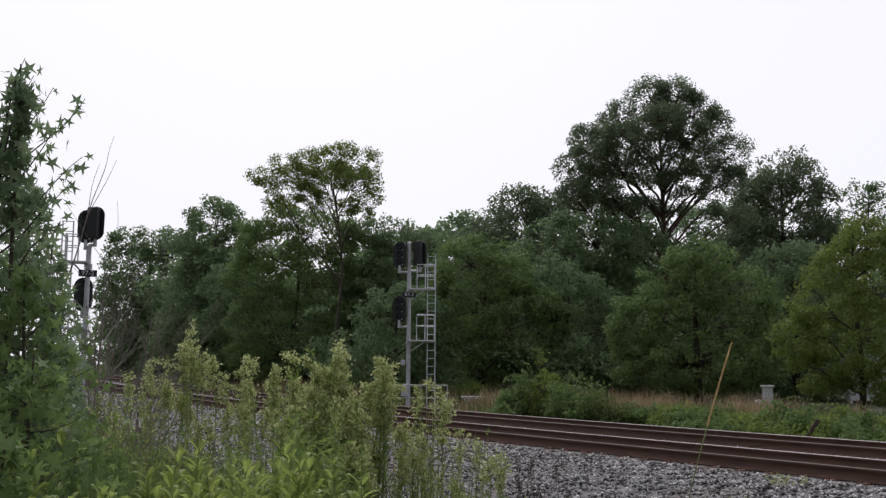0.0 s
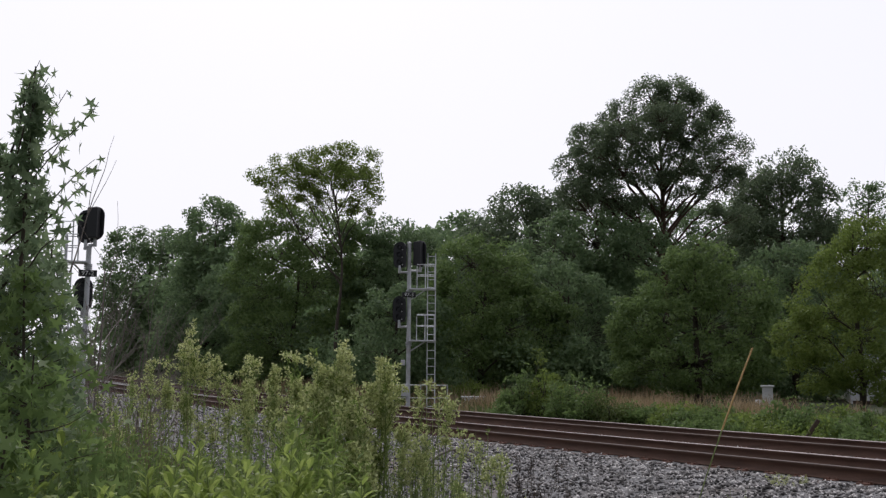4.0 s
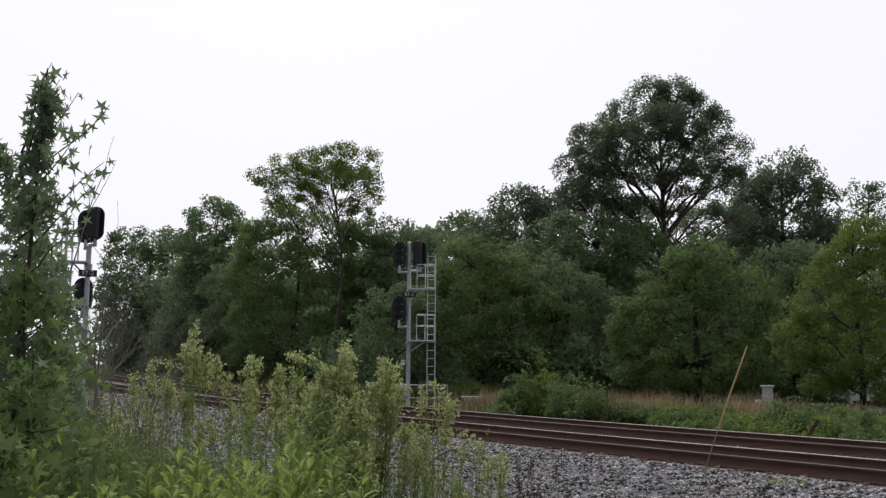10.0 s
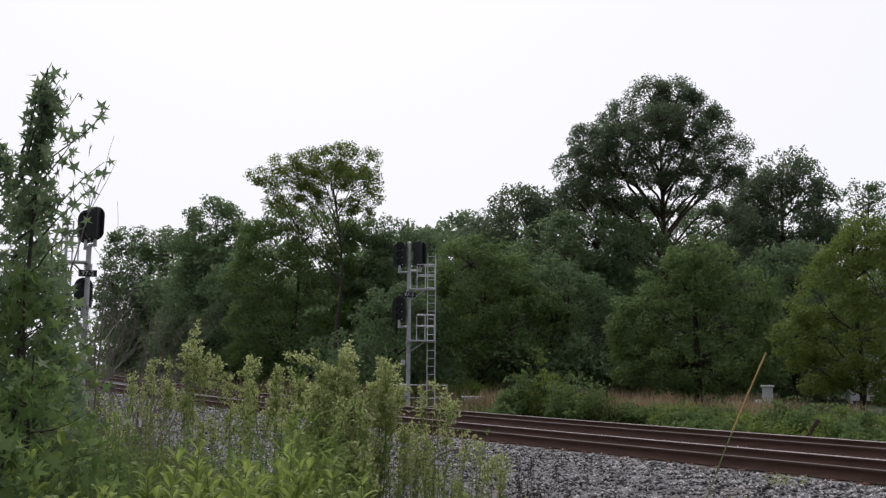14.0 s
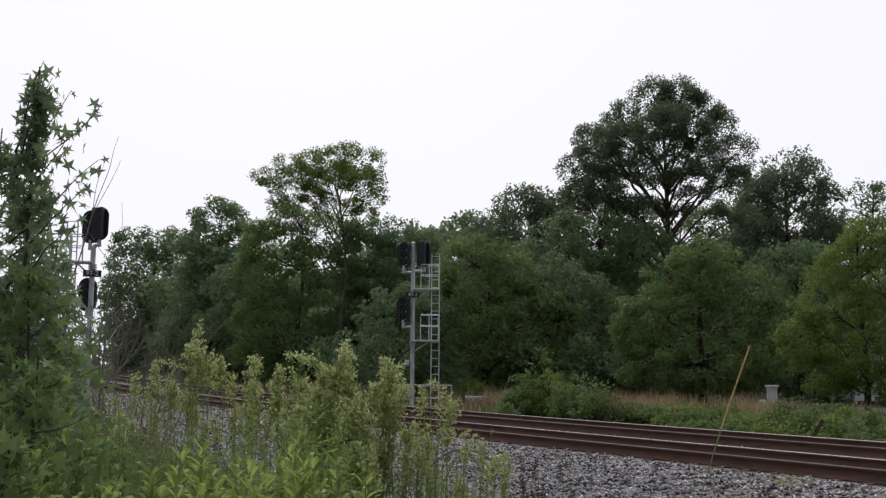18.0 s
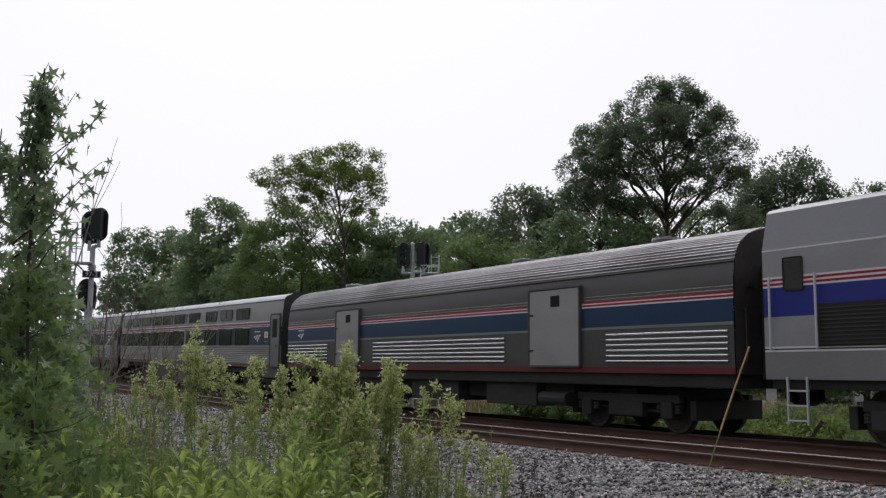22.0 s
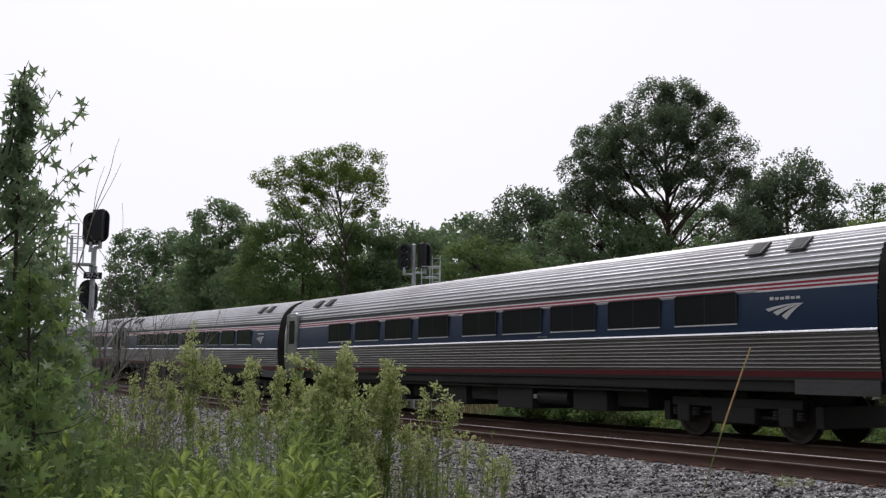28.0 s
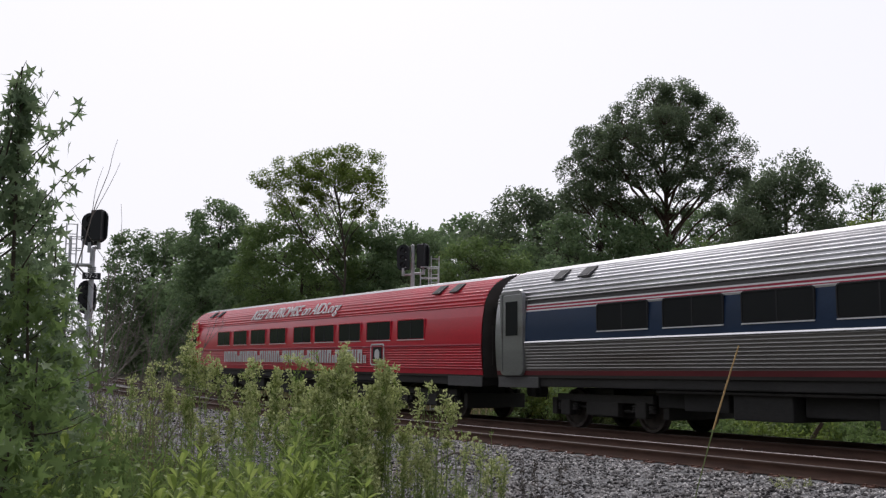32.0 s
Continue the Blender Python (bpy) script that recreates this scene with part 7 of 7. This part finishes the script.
def star_leaves(c, size, rng, face=0.6):
    """Five-pointed leaves at the points c: corners and triangles."""
    n = len(c)
    d = rng.normal(0, 0.55, (n, 3)) + np.array([0, 0, -0.65])
    d /= np.linalg.norm(d, axis=1, keepdims=True)
    nr = rng.normal(size=(n, 3))
    nr[:, 1] -= face
    s = np.cross(d, nr)
    s /= np.linalg.norm(s, axis=1, keepdims=True) + 1e-9
    u = np.cross(s, d)
    sz = size * (0.65 + 0.7 * rng.random(n))
    V = c[:, None] + sz[:, None, None] * (STAR[None, :, 0, None] * s[:, None] + (0.45 - STAR[None, :, 1, None]) * d[:, None] + (0.25 * np.abs(STAR[None, :, 0, None]) ** 2) * u[:, None])
    f = np.array([(0, 1 + i, 1 + (i + 1) % 10) for i in range(10)])
    F = (np.arange(n)[:, None, None] * 11 + f[None]).reshape(-1, 3)
    return V.reshape(-1, 3), F


def gum_sapling(b, r, hgt, seed, dense, name, label, shape, shoots=(), size=0.125, material="leaf_gum"):
    """A young tree of star-shaped leaves. shape: (height share, radius) pairs."""
    rng = np.random.default_rng(seed)
    th = plant_at(name, label, "tree", "", b, r)
    wood = Wood(6)
    trunk = bent((0, 0, 0), (0.03 * hgt, 0, hgt), rng, 0.03, 12)
    wood.limb(trunk, 0.03, 0.004)
    C = []
    for i in range(dense):
        t = 0.10 + 0.9 * rng.random() ** 1.7
        rad = np.interp(t, [s[0] for s in shape], [s[1] for s in shape])
        p = along_limb(trunk, t * 0.97)
        a = rng.random() * 2 * np.pi
        q = p + np.array([math.cos(a) * rad, math.sin(a) * rad, 0.25 * rad]) * (0.25 + 0.75 * rng.random())
        if i % 5 == 0:
            wood.limb(bent(p - np.array([0, 0, 0.1 * rad]), q, rng, 0.1, 4), 0.005, 0.0015)
        C.append(q + rng.normal(0, 0.035, (3, 3)))
    for u, z, top, du in shoots:
        st = bent((0, 0, z), (u, rng.normal(0, 0.1), z + 0.5 * (top - z)), rng, 0.1, 5)
        st2 = bent(st[-1], (u + du, rng.normal(0, 0.1), top), rng, 0.05, 6)
        wood.limb(st, 0.008, 0.005)
        wood.limb(st2, 0.005, 0.002)
        for k in range(8):
            q = along_limb(st2, 0.45 + 0.55 * rng.random())
            C.append(q[None] + rng.normal(0, 0.035, (1, 3)))
    V, F = star_leaves(np.concatenate(C), size, rng)
    attach("trunk", wood.mesh("trunk"), M["bark"], th)
    tagged(attach("foliage", arr_mesh("foliage", V, F), M[material], th), kind="stuff")
    return th


def bare_tree(b, r, hgt, seed, name, label, stems, spread, thick, material, depth=3, lean=0.0):
    """Leafless branching wood."""
    rng = np.random.default_rng(seed)
    th = plant_at(name, label, "shrub" if stems > 1 else "tree", "", b, r)
    wood = Wood(5)

    def grow(p, d, ln, rad, lev):
        e = p + d * ln
        br = bent(p, e, rng, 0.05, 6)
        wood.limb(br, rad, rad * 0.45)
        if lev == 0:
            return
        for k in range(3 + (lev > 1)):
            q = along_limb(br, 0.3 + 0.7 * rng.random())
            nd = d + rng.normal(0, 0.42, 3)
            nd[2] = abs(nd[2]) * 0.9 + 0.15
            nd /= np.linalg.norm(nd)
            grow(q, nd, ln * (0.45 + 0.25 * rng.random()), rad * 0.5, lev - 1)

    for i in range(stems):
        a = rng.random() * 2 * np.pi
        d = np.array([math.cos(a) * spread + lean, math.sin(a) * spread, 1.0])
        d /= np.linalg.norm(d)
        grow(np.array([math.cos(a), math.sin(a), 0]) * 0.1 * (stems > 1), d, hgt * (0.55 + 0.35 * rng.random()), thick, depth)
    tagged(attach("branch_tangle", wood.mesh("branch_tangle"), M[material], th), kind="stuff")
    return th


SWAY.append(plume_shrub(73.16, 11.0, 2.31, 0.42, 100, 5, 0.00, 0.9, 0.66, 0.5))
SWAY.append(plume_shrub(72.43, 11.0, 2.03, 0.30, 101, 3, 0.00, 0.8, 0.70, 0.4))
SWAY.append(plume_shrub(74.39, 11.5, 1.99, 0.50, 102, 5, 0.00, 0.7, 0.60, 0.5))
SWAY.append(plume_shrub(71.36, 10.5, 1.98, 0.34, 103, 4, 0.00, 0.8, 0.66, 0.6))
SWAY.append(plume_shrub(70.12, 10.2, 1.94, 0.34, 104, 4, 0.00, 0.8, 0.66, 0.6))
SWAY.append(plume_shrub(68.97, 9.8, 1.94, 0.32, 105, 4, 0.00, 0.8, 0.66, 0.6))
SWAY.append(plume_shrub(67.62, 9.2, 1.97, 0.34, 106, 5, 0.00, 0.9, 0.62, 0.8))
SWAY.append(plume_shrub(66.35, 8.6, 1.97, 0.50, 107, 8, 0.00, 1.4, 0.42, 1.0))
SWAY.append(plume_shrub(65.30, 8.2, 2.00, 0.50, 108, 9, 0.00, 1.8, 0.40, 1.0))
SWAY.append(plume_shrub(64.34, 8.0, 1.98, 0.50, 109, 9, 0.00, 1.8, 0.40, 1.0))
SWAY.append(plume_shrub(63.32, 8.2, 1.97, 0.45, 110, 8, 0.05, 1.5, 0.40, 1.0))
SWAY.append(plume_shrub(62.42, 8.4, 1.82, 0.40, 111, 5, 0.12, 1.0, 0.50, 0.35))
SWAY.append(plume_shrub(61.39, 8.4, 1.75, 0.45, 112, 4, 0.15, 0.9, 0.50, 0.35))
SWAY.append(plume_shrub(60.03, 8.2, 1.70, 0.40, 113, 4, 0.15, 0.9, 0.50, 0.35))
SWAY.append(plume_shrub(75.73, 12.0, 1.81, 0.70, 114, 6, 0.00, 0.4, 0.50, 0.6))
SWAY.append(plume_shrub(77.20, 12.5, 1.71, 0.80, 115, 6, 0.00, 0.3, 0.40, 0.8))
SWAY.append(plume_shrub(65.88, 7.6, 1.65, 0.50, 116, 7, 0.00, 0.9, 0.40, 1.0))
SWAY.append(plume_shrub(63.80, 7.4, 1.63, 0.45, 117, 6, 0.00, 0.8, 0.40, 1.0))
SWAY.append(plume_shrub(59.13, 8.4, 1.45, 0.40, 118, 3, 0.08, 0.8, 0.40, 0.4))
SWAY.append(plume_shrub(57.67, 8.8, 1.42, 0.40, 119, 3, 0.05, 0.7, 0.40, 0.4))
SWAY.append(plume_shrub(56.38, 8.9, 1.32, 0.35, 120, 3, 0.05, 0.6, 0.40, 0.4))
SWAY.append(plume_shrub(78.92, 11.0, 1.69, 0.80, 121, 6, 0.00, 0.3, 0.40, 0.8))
for b_, r_, h_, s_ in ((63.7, 8.1, 1.57, 200), (66.6, 7.1, 1.72, 201), (64.3, 6.6, 1.35, 202), (66.1, 6.7, 1.69, 203), (65.9, 6.9, 1.51, 204), (65.1, 6.6, 1.54, 205), (77.3, 6.4, 1.62, 206), (66.8, 6.4, 1.50, 207), (64.9, 7.1, 1.41, 208), (66.6, 6.5, 1.67, 209), (77.8, 7.9, 1.68, 210), (66.3, 6.7, 1.63, 211), (65.0, 7.0, 1.67, 212), (67.2, 6.6, 1.60, 213), (78.5, 8.0, 1.56, 214)):
    tall_weed(b_, r_, h_, s_, stems=6, n=70)
for b_, r_, h_, s_ in ((73.1, 6.3, 1.26, 240), (77.7, 7.4, 1.28, 241), (76.5, 8.0, 1.12, 242), (70.5, 8.1, 1.49, 243), (72.9, 6.6, 1.26, 244), (74.6, 7.3, 1.24, 245), (67.7, 8.5, 1.31, 246), (72.3, 8.0, 1.37, 247), (74.7, 7.2, 1.40, 248), (73.6, 8.6, 1.18, 249), (70.6, 7.4, 1.34, 250), (77.0, 6.9, 1.33, 251), (67.6, 7.1, 1.26, 252), (68.7, 7.9, 1.35, 253), (68.9, 7.1, 1.27, 254), (74.8, 7.4, 1.30, 255), (69.8, 6.9, 1.21, 256), (70.3, 7.6, 1.53, 257), (71.5, 6.8, 1.28, 258), (72.6, 8.2, 1.31, 259), (68.4, 7.0, 1.29, 260), (69.2, 8.2, 1.43, 261), (67.9, 8.3, 1.24, 262)):
    tall_weed(b_, r_, h_, s_, label="feathery green weed stalks on the verge", stems=7, leaf=0.055, spread=0.22, n=90)
for b_, r_, h_, s_ in ((66.2, 8.5, 1.42, 263), (71.8, 6.6, 1.26, 264), (66.7, 7.3, 1.37, 265), (69.4, 8.0, 1.39, 266), (68.7, 7.6, 1.35, 267), (73.1, 7.7, 1.20, 268), (70.4, 7.9, 1.52, 269), (76.2, 7.3, 1.26, 270), (75.5, 7.8, 1.32, 271), (77.6, 7.3, 1.37, 272), (77.4, 6.5, 1.47, 273), (77.1, 6.7, 1.45, 274), (75.6, 7.1, 1.36, 275), (75.0, 6.8, 1.23, 276), (78.1, 7.2, 1.45, 277), (75.9, 6.5, 1.27, 278), (76.1, 6.3, 1.40, 279), (77.6, 7.5, 1.33, 280), (75.0, 8.5, 1.22, 281), (75.9, 8.2, 1.20, 282), (76.1, 6.5, 1.40, 283), (75.1, 8.5, 1.08, 284), (74.9, 7.0, 1.29, 285)):
    tall_weed(b_, r_, h_, s_, label="feathery green weed stalks on the verge", stems=7, mat_="leaf_mid", leaf=0.055, spread=0.22, n=90)
for b_, r_, h_, s_ in ((81.4, 8.5, 1.62, 300), (76.9, 8.7, 1.59, 301), (74.8, 9.9, 1.68, 302), (79.8, 9.5, 1.43, 303), (78.7, 12.8, 1.37, 304), (77.1, 9.3, 1.43, 305), (77.8, 10.1, 1.71, 306), (74.1, 10.5, 1.76, 307), (78.0, 8.6, 1.59, 308), (78.2, 9.5, 1.51, 309), (75.3, 8.1, 1.63, 310), (79.5, 12.7, 1.44, 311), (79.7, 9.3, 1.78, 312), (74.0, 9.5, 1.61, 313), (78.0, 11.2, 1.57, 314), (75.9, 8.6, 1.54, 315), (79.3, 10.7, 1.70, 316), (79.3, 10.6, 1.64, 317), (78.8, 11.7, 1.56, 318), (81.2, 9.3, 1.65, 319), (74.6, 12.4, 1.66, 320), (81.3, 11.9, 1.64, 321)):
    tall_weed(b_, r_, h_, s_, "dry_weed", "thin brownish weed stalks with sparse leaves", 7, "leaf_plume" if s_ % 3 == 0 else "leaf_weed", "stem_brown", 0.05, 0.3, 36)
for b_, r_, h_, s_ in ((73.0, 5.2, 1.35, 400), (72.0, 5.3, 1.41, 401), (70.9, 5.0, 1.38, 402), (69.5, 5.4, 1.43, 403), (68.4, 5.1, 1.36, 404), (67.1, 5.0, 1.34, 405), (73.9, 5.0, 1.34, 406), (70.3, 4.6, 1.29, 407), (67.8, 4.7, 1.26, 408), (66.5, 5.2, 1.24, 409), (70.9, 4.4, 1.26, 410), (80.7, 5.6, 1.50, 411), (81.4, 5.0, 1.34, 412), (79.5, 5.2, 1.35, 413), (75.7, 5.0, 1.28, 414), (78.4, 4.8, 1.22, 415), (82.0, 4.2, 1.29, 416), (80.1, 4.3, 1.27, 417), (65.2, 4.8, 1.22, 418), (68.9, 5.8, 1.43, 419), (67.5, 5.3, 1.41, 420), (66.4, 5.2, 1.38, 421), (65.6, 5.0, 1.34, 422)):
    broadleaf(b_, r_, h_, s_)
for b_, r_, h_, s_ in ((64.6, 5.0, 1.29, 423), (66.8, 4.6, 1.24, 424), (68.2, 4.8, 1.32, 425), (64.3, 4.7, 1.21, 426), (72.4, 5.0, 1.34, 427)):
    broadleaf(b_, r_, h_, s_)
for b_, r_, h_, s_ in ((42.9, 9.6, 1.16, 500), (43.5, 9.5, 1.10, 501), (40.4, 14.5, 0.23, 502), (39.8, 14.2, 0.21, 503), (57.2, 9.0, 1.32, 504), (58.2, 8.6, 1.41, 505), (56.2, 8.8, 1.17, 506), (54.8, 8.6, 1.15, 507), (49.8, 9.0, 1.08, 508), (59.1, 8.2, 1.25, 509)):
    tall_weed(b_, r_, h_, s_, "ballast_weed", "small pale green weed growing in the stones", 7, "leaf_plume", "stem", 0.035, 0.16, 60)
for b_, r_, h_, s_ in ((53.7, 9.4, 1.42, 520), (54.2, 9.2, 1.21, 521), (53.1, 9.3, 1.20, 522), (54.8, 9.0, 1.11, 523), (52.5, 9.3, 1.06, 524)):
    tall_weed(b_, r_, h_, s_, "dead_weed", "dry dark dead weed in the stones", 11, "dead_leaf", "dead_leaf", 0.05, 0.22, 90)
for b_, r_, h_, s_ in ((58.4, 8.6, 1.51, 560), (58.9, 8.9, 1.62, 561), (59.4, 8.8, 1.69, 562), (60.0, 8.8, 1.74, 563), (56.8, 8.6, 1.63, 564), (60.0, 8.7, 1.36, 565), (60.9, 8.3, 1.50, 566), (58.8, 8.1, 1.69, 567), (58.3, 8.7, 1.77, 568), (60.4, 8.7, 1.41, 569), (57.9, 7.6, 1.47, 570), (56.0, 9.0, 1.53, 571), (61.4, 8.8, 1.65, 572), (58.0, 8.9, 1.49, 573), (60.9, 8.0, 1.34, 574), (60.8, 8.5, 1.56, 575)):
    tall_weed(b_, r_, h_, s_, "pale_weed", "thin pale green weed stalks beside the stones", 5, "leaf_plume" if s_ % 2 else "leaf_weed", "stem", 0.035, 0.2, 60)
bare_tree(76.2, 19.0, 2.9, 530, "dead_shrub", "grey leafless dead shrub with tangled branches", 4, 0.40, 0.020, "dead_wood", 3)
bare_tree(77.1, 18.0, 2.7, 531, "dead_shrub", "grey leafless dead shrub with tangled branches", 3, 0.40, 0.020, "dead_wood", 3)
bare_tree(75.6, 18.5, 2.5, 532, "dead_shrub", "grey leafless dead shrub with tangled branches", 3, 0.45, 0.020, "dead_wood", 3)
bare_tree(76.6, 17.5, 2.3, 533, "dead_shrub", "grey leafless dead shrub with tangled branches", 4, 0.50, 0.020, "dead_wood", 3)
bare_tree(79.5, 14.0, 4.3, 540, "bare_sapling", "thin leafless grey sapling", 1, 0.02, 0.022, "dead_wood", 2)
bare_tree(77.5, 17.0, 5.2, 541, "bare_sapling", "thin leafless grey sapling", 1, 0.02, 0.022, "dead_wood", 2)
bare_tree(80.1, 14.5, 2.75, 542, "bare_sapling", "thin leafless grey sapling", 1, 0.02, 0.022, "dead_wood", 2)
sapling = gum_sapling(82.85, 7.0, 3.80, 601, 520, "gum_sapling", "young sweetgum tree with star-shaped leaves", ((0, 0.42), (0.40, 0.42), (0.60, 0.34), (0.72, 0.24), (0.82, 0.11), (0.92, 0.06), (1, 0.04)), ((0.18, 2.9, 3.52, 0.32), (0.12, 3.0, 3.66, 0.20), (0.26, 2.6, 3.20, 0.26), (0.24, 2.5, 3.04, 0.22), (0.06, 3.2, 3.86, 0.08), (0.10, 3.1, 3.76, 0.10), (0.16, 2.8, 3.34, 0.16), (0.20, 2.3, 2.75, 0.14)), 0.108)
gum_sapling(82.26, 6.6, 2.44, 610, 420, "gum_bush", "dense sweetgum thicket with star-shaped leaves", ((0, 0.50), (0.5, 0.62), (0.8, 0.37), (1, 0.08)), (), 0.10, "leaf_mid")
gum_sapling(80.89, 7.4, 2.62, 611, 380, "gum_bush", "dense sweetgum thicket with star-shaped leaves", ((0, 0.34), (0.5, 0.42), (0.8, 0.25), (1, 0.08)), (), 0.10, "leaf_gum")
gum_sapling(82.10, 7.7, 3.15, 616, 430, "gum_bush", "dense sweetgum thicket with star-shaped leaves", ((0, 0.45), (0.5, 0.50), (0.8, 0.34), (1, 0.08)), (), 0.11, "leaf_gum")
gum_sapling(84.13, 7.2, 3.40, 612, 420, "gum_bush", "dense sweetgum thicket with star-shaped leaves", ((0, 0.48), (0.5, 0.60), (0.8, 0.36), (1, 0.08)), (), 0.10, "leaf_gum")
gum_sapling(81.44, 5.6, 1.80, 613, 300, "gum_bush", "dense sweetgum thicket with star-shaped leaves", ((0, 0.44), (0.5, 0.55), (0.8, 0.33), (1, 0.08)), (), 0.10, "leaf_mid")
gum_sapling(79.91, 8.2, 2.06, 614, 240, "gum_bush", "dense sweetgum thicket with star-shaped leaves", ((0, 0.29), (0.5, 0.36), (0.8, 0.22), (1, 0.08)), (), 0.10, "leaf_gum")
gum_sapling(82.53, 4.6, 1.48, 615, 240, "gum_bush", "dense sweetgum thicket with star-shaped leaves", ((0, 0.36), (0.5, 0.45), (0.8, 0.27), (1, 0.08)), (), 0.10, "leaf_mid")
REED_B = 46.40
rx_, ry_ = polar(REED_B, 8.8)
reed = thing("reed", "single tall reed, green below and tan above", "reed", "", pose(rx_, ry_, float(ground_z(rx_, ry_)) - 0.05, 0, 0, REED_B))
reed_line = [(0.62 * (k / 14) ** 1.35, 0.0, 2.47 * k / 14) for k in range(15)]
rw = Wood(5)
rw.limb(reed_line[:11], 0.0028, 0.006)
attach("stalk", rw.mesh("stalk"), M["stem"], reed, "green stalk")
rw = Wood(6)
rw.limb(reed_line[10:], 0.008, 0.007)
attach("seed_head", rw.mesh("seed_head"), M["reed_tan"], reed, "tan seed head")

bx_, by_ = polar(57.45, 17.0)
fb = thing("fallen_branch", "grey fallen branch arching over the stones", "branch", "", pose(bx_, by_, float(bed_z(bx_, by_)), 0, 0, 57.45))
fw_ = Wood(5)
fw_.limb([(-0.72 + 1.5 * k / 9, 0.1 * math.sin(k), 0.02 + 0.42 * math.sin(math.pi * min(1, k / 8.0)) ** 0.8) for k in range(10)], 0.026, 0.012)
fw_.limb([(-0.15, 0.02, 0.40), (0.1, 0.1, 0.28), (0.26, 0.12, 0.05)], 0.016, 0.008)
fw_.limb([(-0.55, 0, 0.18), (-0.2, -0.1, 0.16), (0.35, -0.1, 0.08)], 0.014, 0.007)
attach("branch", fw_.mesh("branch"), M["dead_wood"], fb)

grass("verge_grass", "rough green grass and weeds on the verge", 20000, -24, -2.5, -3.0, 7.4, 0.10, 0.42, M["leaf_bank"], 54, 0.012, 0.35)
grass("verge_grass", "rough green grass and weeds on the verge", 9000, -60, -20, -3.0, 7.6, 0.25, 0.8, M["leaf_bank"], 55, 0.02, 0.3)
hx_, hy_ = polar(35.3, 47.0)
house = thing("white_house", "small white house half hidden by trees", "house", "", pose(hx_, hy_, float(ground_z(hx_, hy_)), 0, 0, 40))
part("wall", bx(-1.0, 4.0, 0, 5, -0.3, 1.4, 0.02), M["white"], house, "white siding wall")
for k_ in range(7):
    part("siding_board", bx(-1.02, 4.02, -0.025, 0.0, 0.15 + 0.19 * k_, 0.33 + 0.19 * k_), M["white"], house)
part("footing", bx(-0.95, 3.9, -0.02, 0.05, -0.3, 0.14), M["tie"], house)
rb_ = bmesh.new()
V_ = [rb_.verts.new(v) for v in ((-1.3, -0.4, 1.38), (4.3, -0.4, 1.38), (4.3, 2.5, 2.2), (-1.3, 2.5, 2.2), (-1.3, 5.4, 1.38), (4.3, 5.4, 1.38))]
for q_ in ((0, 1, 2, 3), (3, 2, 5, 4), (0, 3, 4), (1, 5, 2)):
    rb_.faces.new([V_[i] for i in q_])
part("roof", rb_, M["loco_slate"], house, "grey roof")
wn_ = part("window", bx(1.2, 2.2, -0.05, -0.02, 0.5, 1.1), M["glass"], house)
part("window_frame", ring_frame(1.2, 2.2, 0.5, 1.1, 0.07, -0.02, -0.06), M["white"], wn_)
# ---- what moves ----
def train_front(t):
    u = t - 26.0
    return 150.55 + 30.10 * u - 0.0652 * u * u


def car_pose(s, half):
    a, b = rail_z(s + half), rail_z(s - half)
    return Matrix.Translation((s, Y_FAR, (a + b) / 2)) @ Matrix.Rotation(-math.atan2(a - b, 2 * half), 4, "Y")


def motions():
    times = [0, 6, 12, 16] + [17 + 0.5 * i for i in range(31)]
    for car, mid, length in VEH:
        walk(car, [(t, car_pose(train_front(t) + mid, length * 0.35)) for t in times])

    # the wind in the reed, the young tree and the tall weeds: degrees of lean, time by time
    lean = [(0, -0.5), (1, 2.4), (2, 0.7), (3, -2.8), (3.5, 3.0), (5.5, 3.7), (6, -3.6), (7, -1.2), (8, 1.4), (9, 1.0), (10, 2.4), (11, 1.8), (12, 2.3), (13, 2.8), (14, 6.0), (15.5, 2.0), (17, 3.1), (18, 2.1), (19, 3.0), (20, 2.6),
            (21, 1.7), (22, 2.1), (23, 1.2), (24, 0.6), (25, 1.0), (26.5, 2.4), (28, 2.1), (29, 2.0), (30, 1.6), (31, 0.8), (32, 0.1)]
    at = reed.matrix_basis.copy()
    walk(reed, [(t, at @ Matrix.Rotation(radians(a), 4, "Y")) for t, a in lean])
    tip = [(0, 37), (1, 38), (2, 51), (3, 57), (5.5, 63), (6, 65), (7, 60), (8, 62), (9, 38), (10, 76), (11, 59), (12, 57), (13, 68), (14, 76), (16, 55), (17, 47), (18, 58), (19, 37), (20, 51), (21, 43), (22, 66), (23, 38), (24, 39), (25, 31), (27, 38), (28, 35), (30, 37), (32, 33)]
    at = sapling.matrix_basis.copy()
    walk(sapling, [(t, at @ Matrix.Rotation(radians(0.064 * (v - 50)), 4, "Y")) for t, v in tip])
    for i, shrub in enumerate(SWAY):
        at = shrub.matrix_basis.copy()
        rr = random.Random(i)
        walk(shrub, [(t, at @ Matrix.Rotation(radians(0.03 * (v - 52) + rr.uniform(-0.6, 0.6)), 4, "Y")) for t, v in tip])


motions()
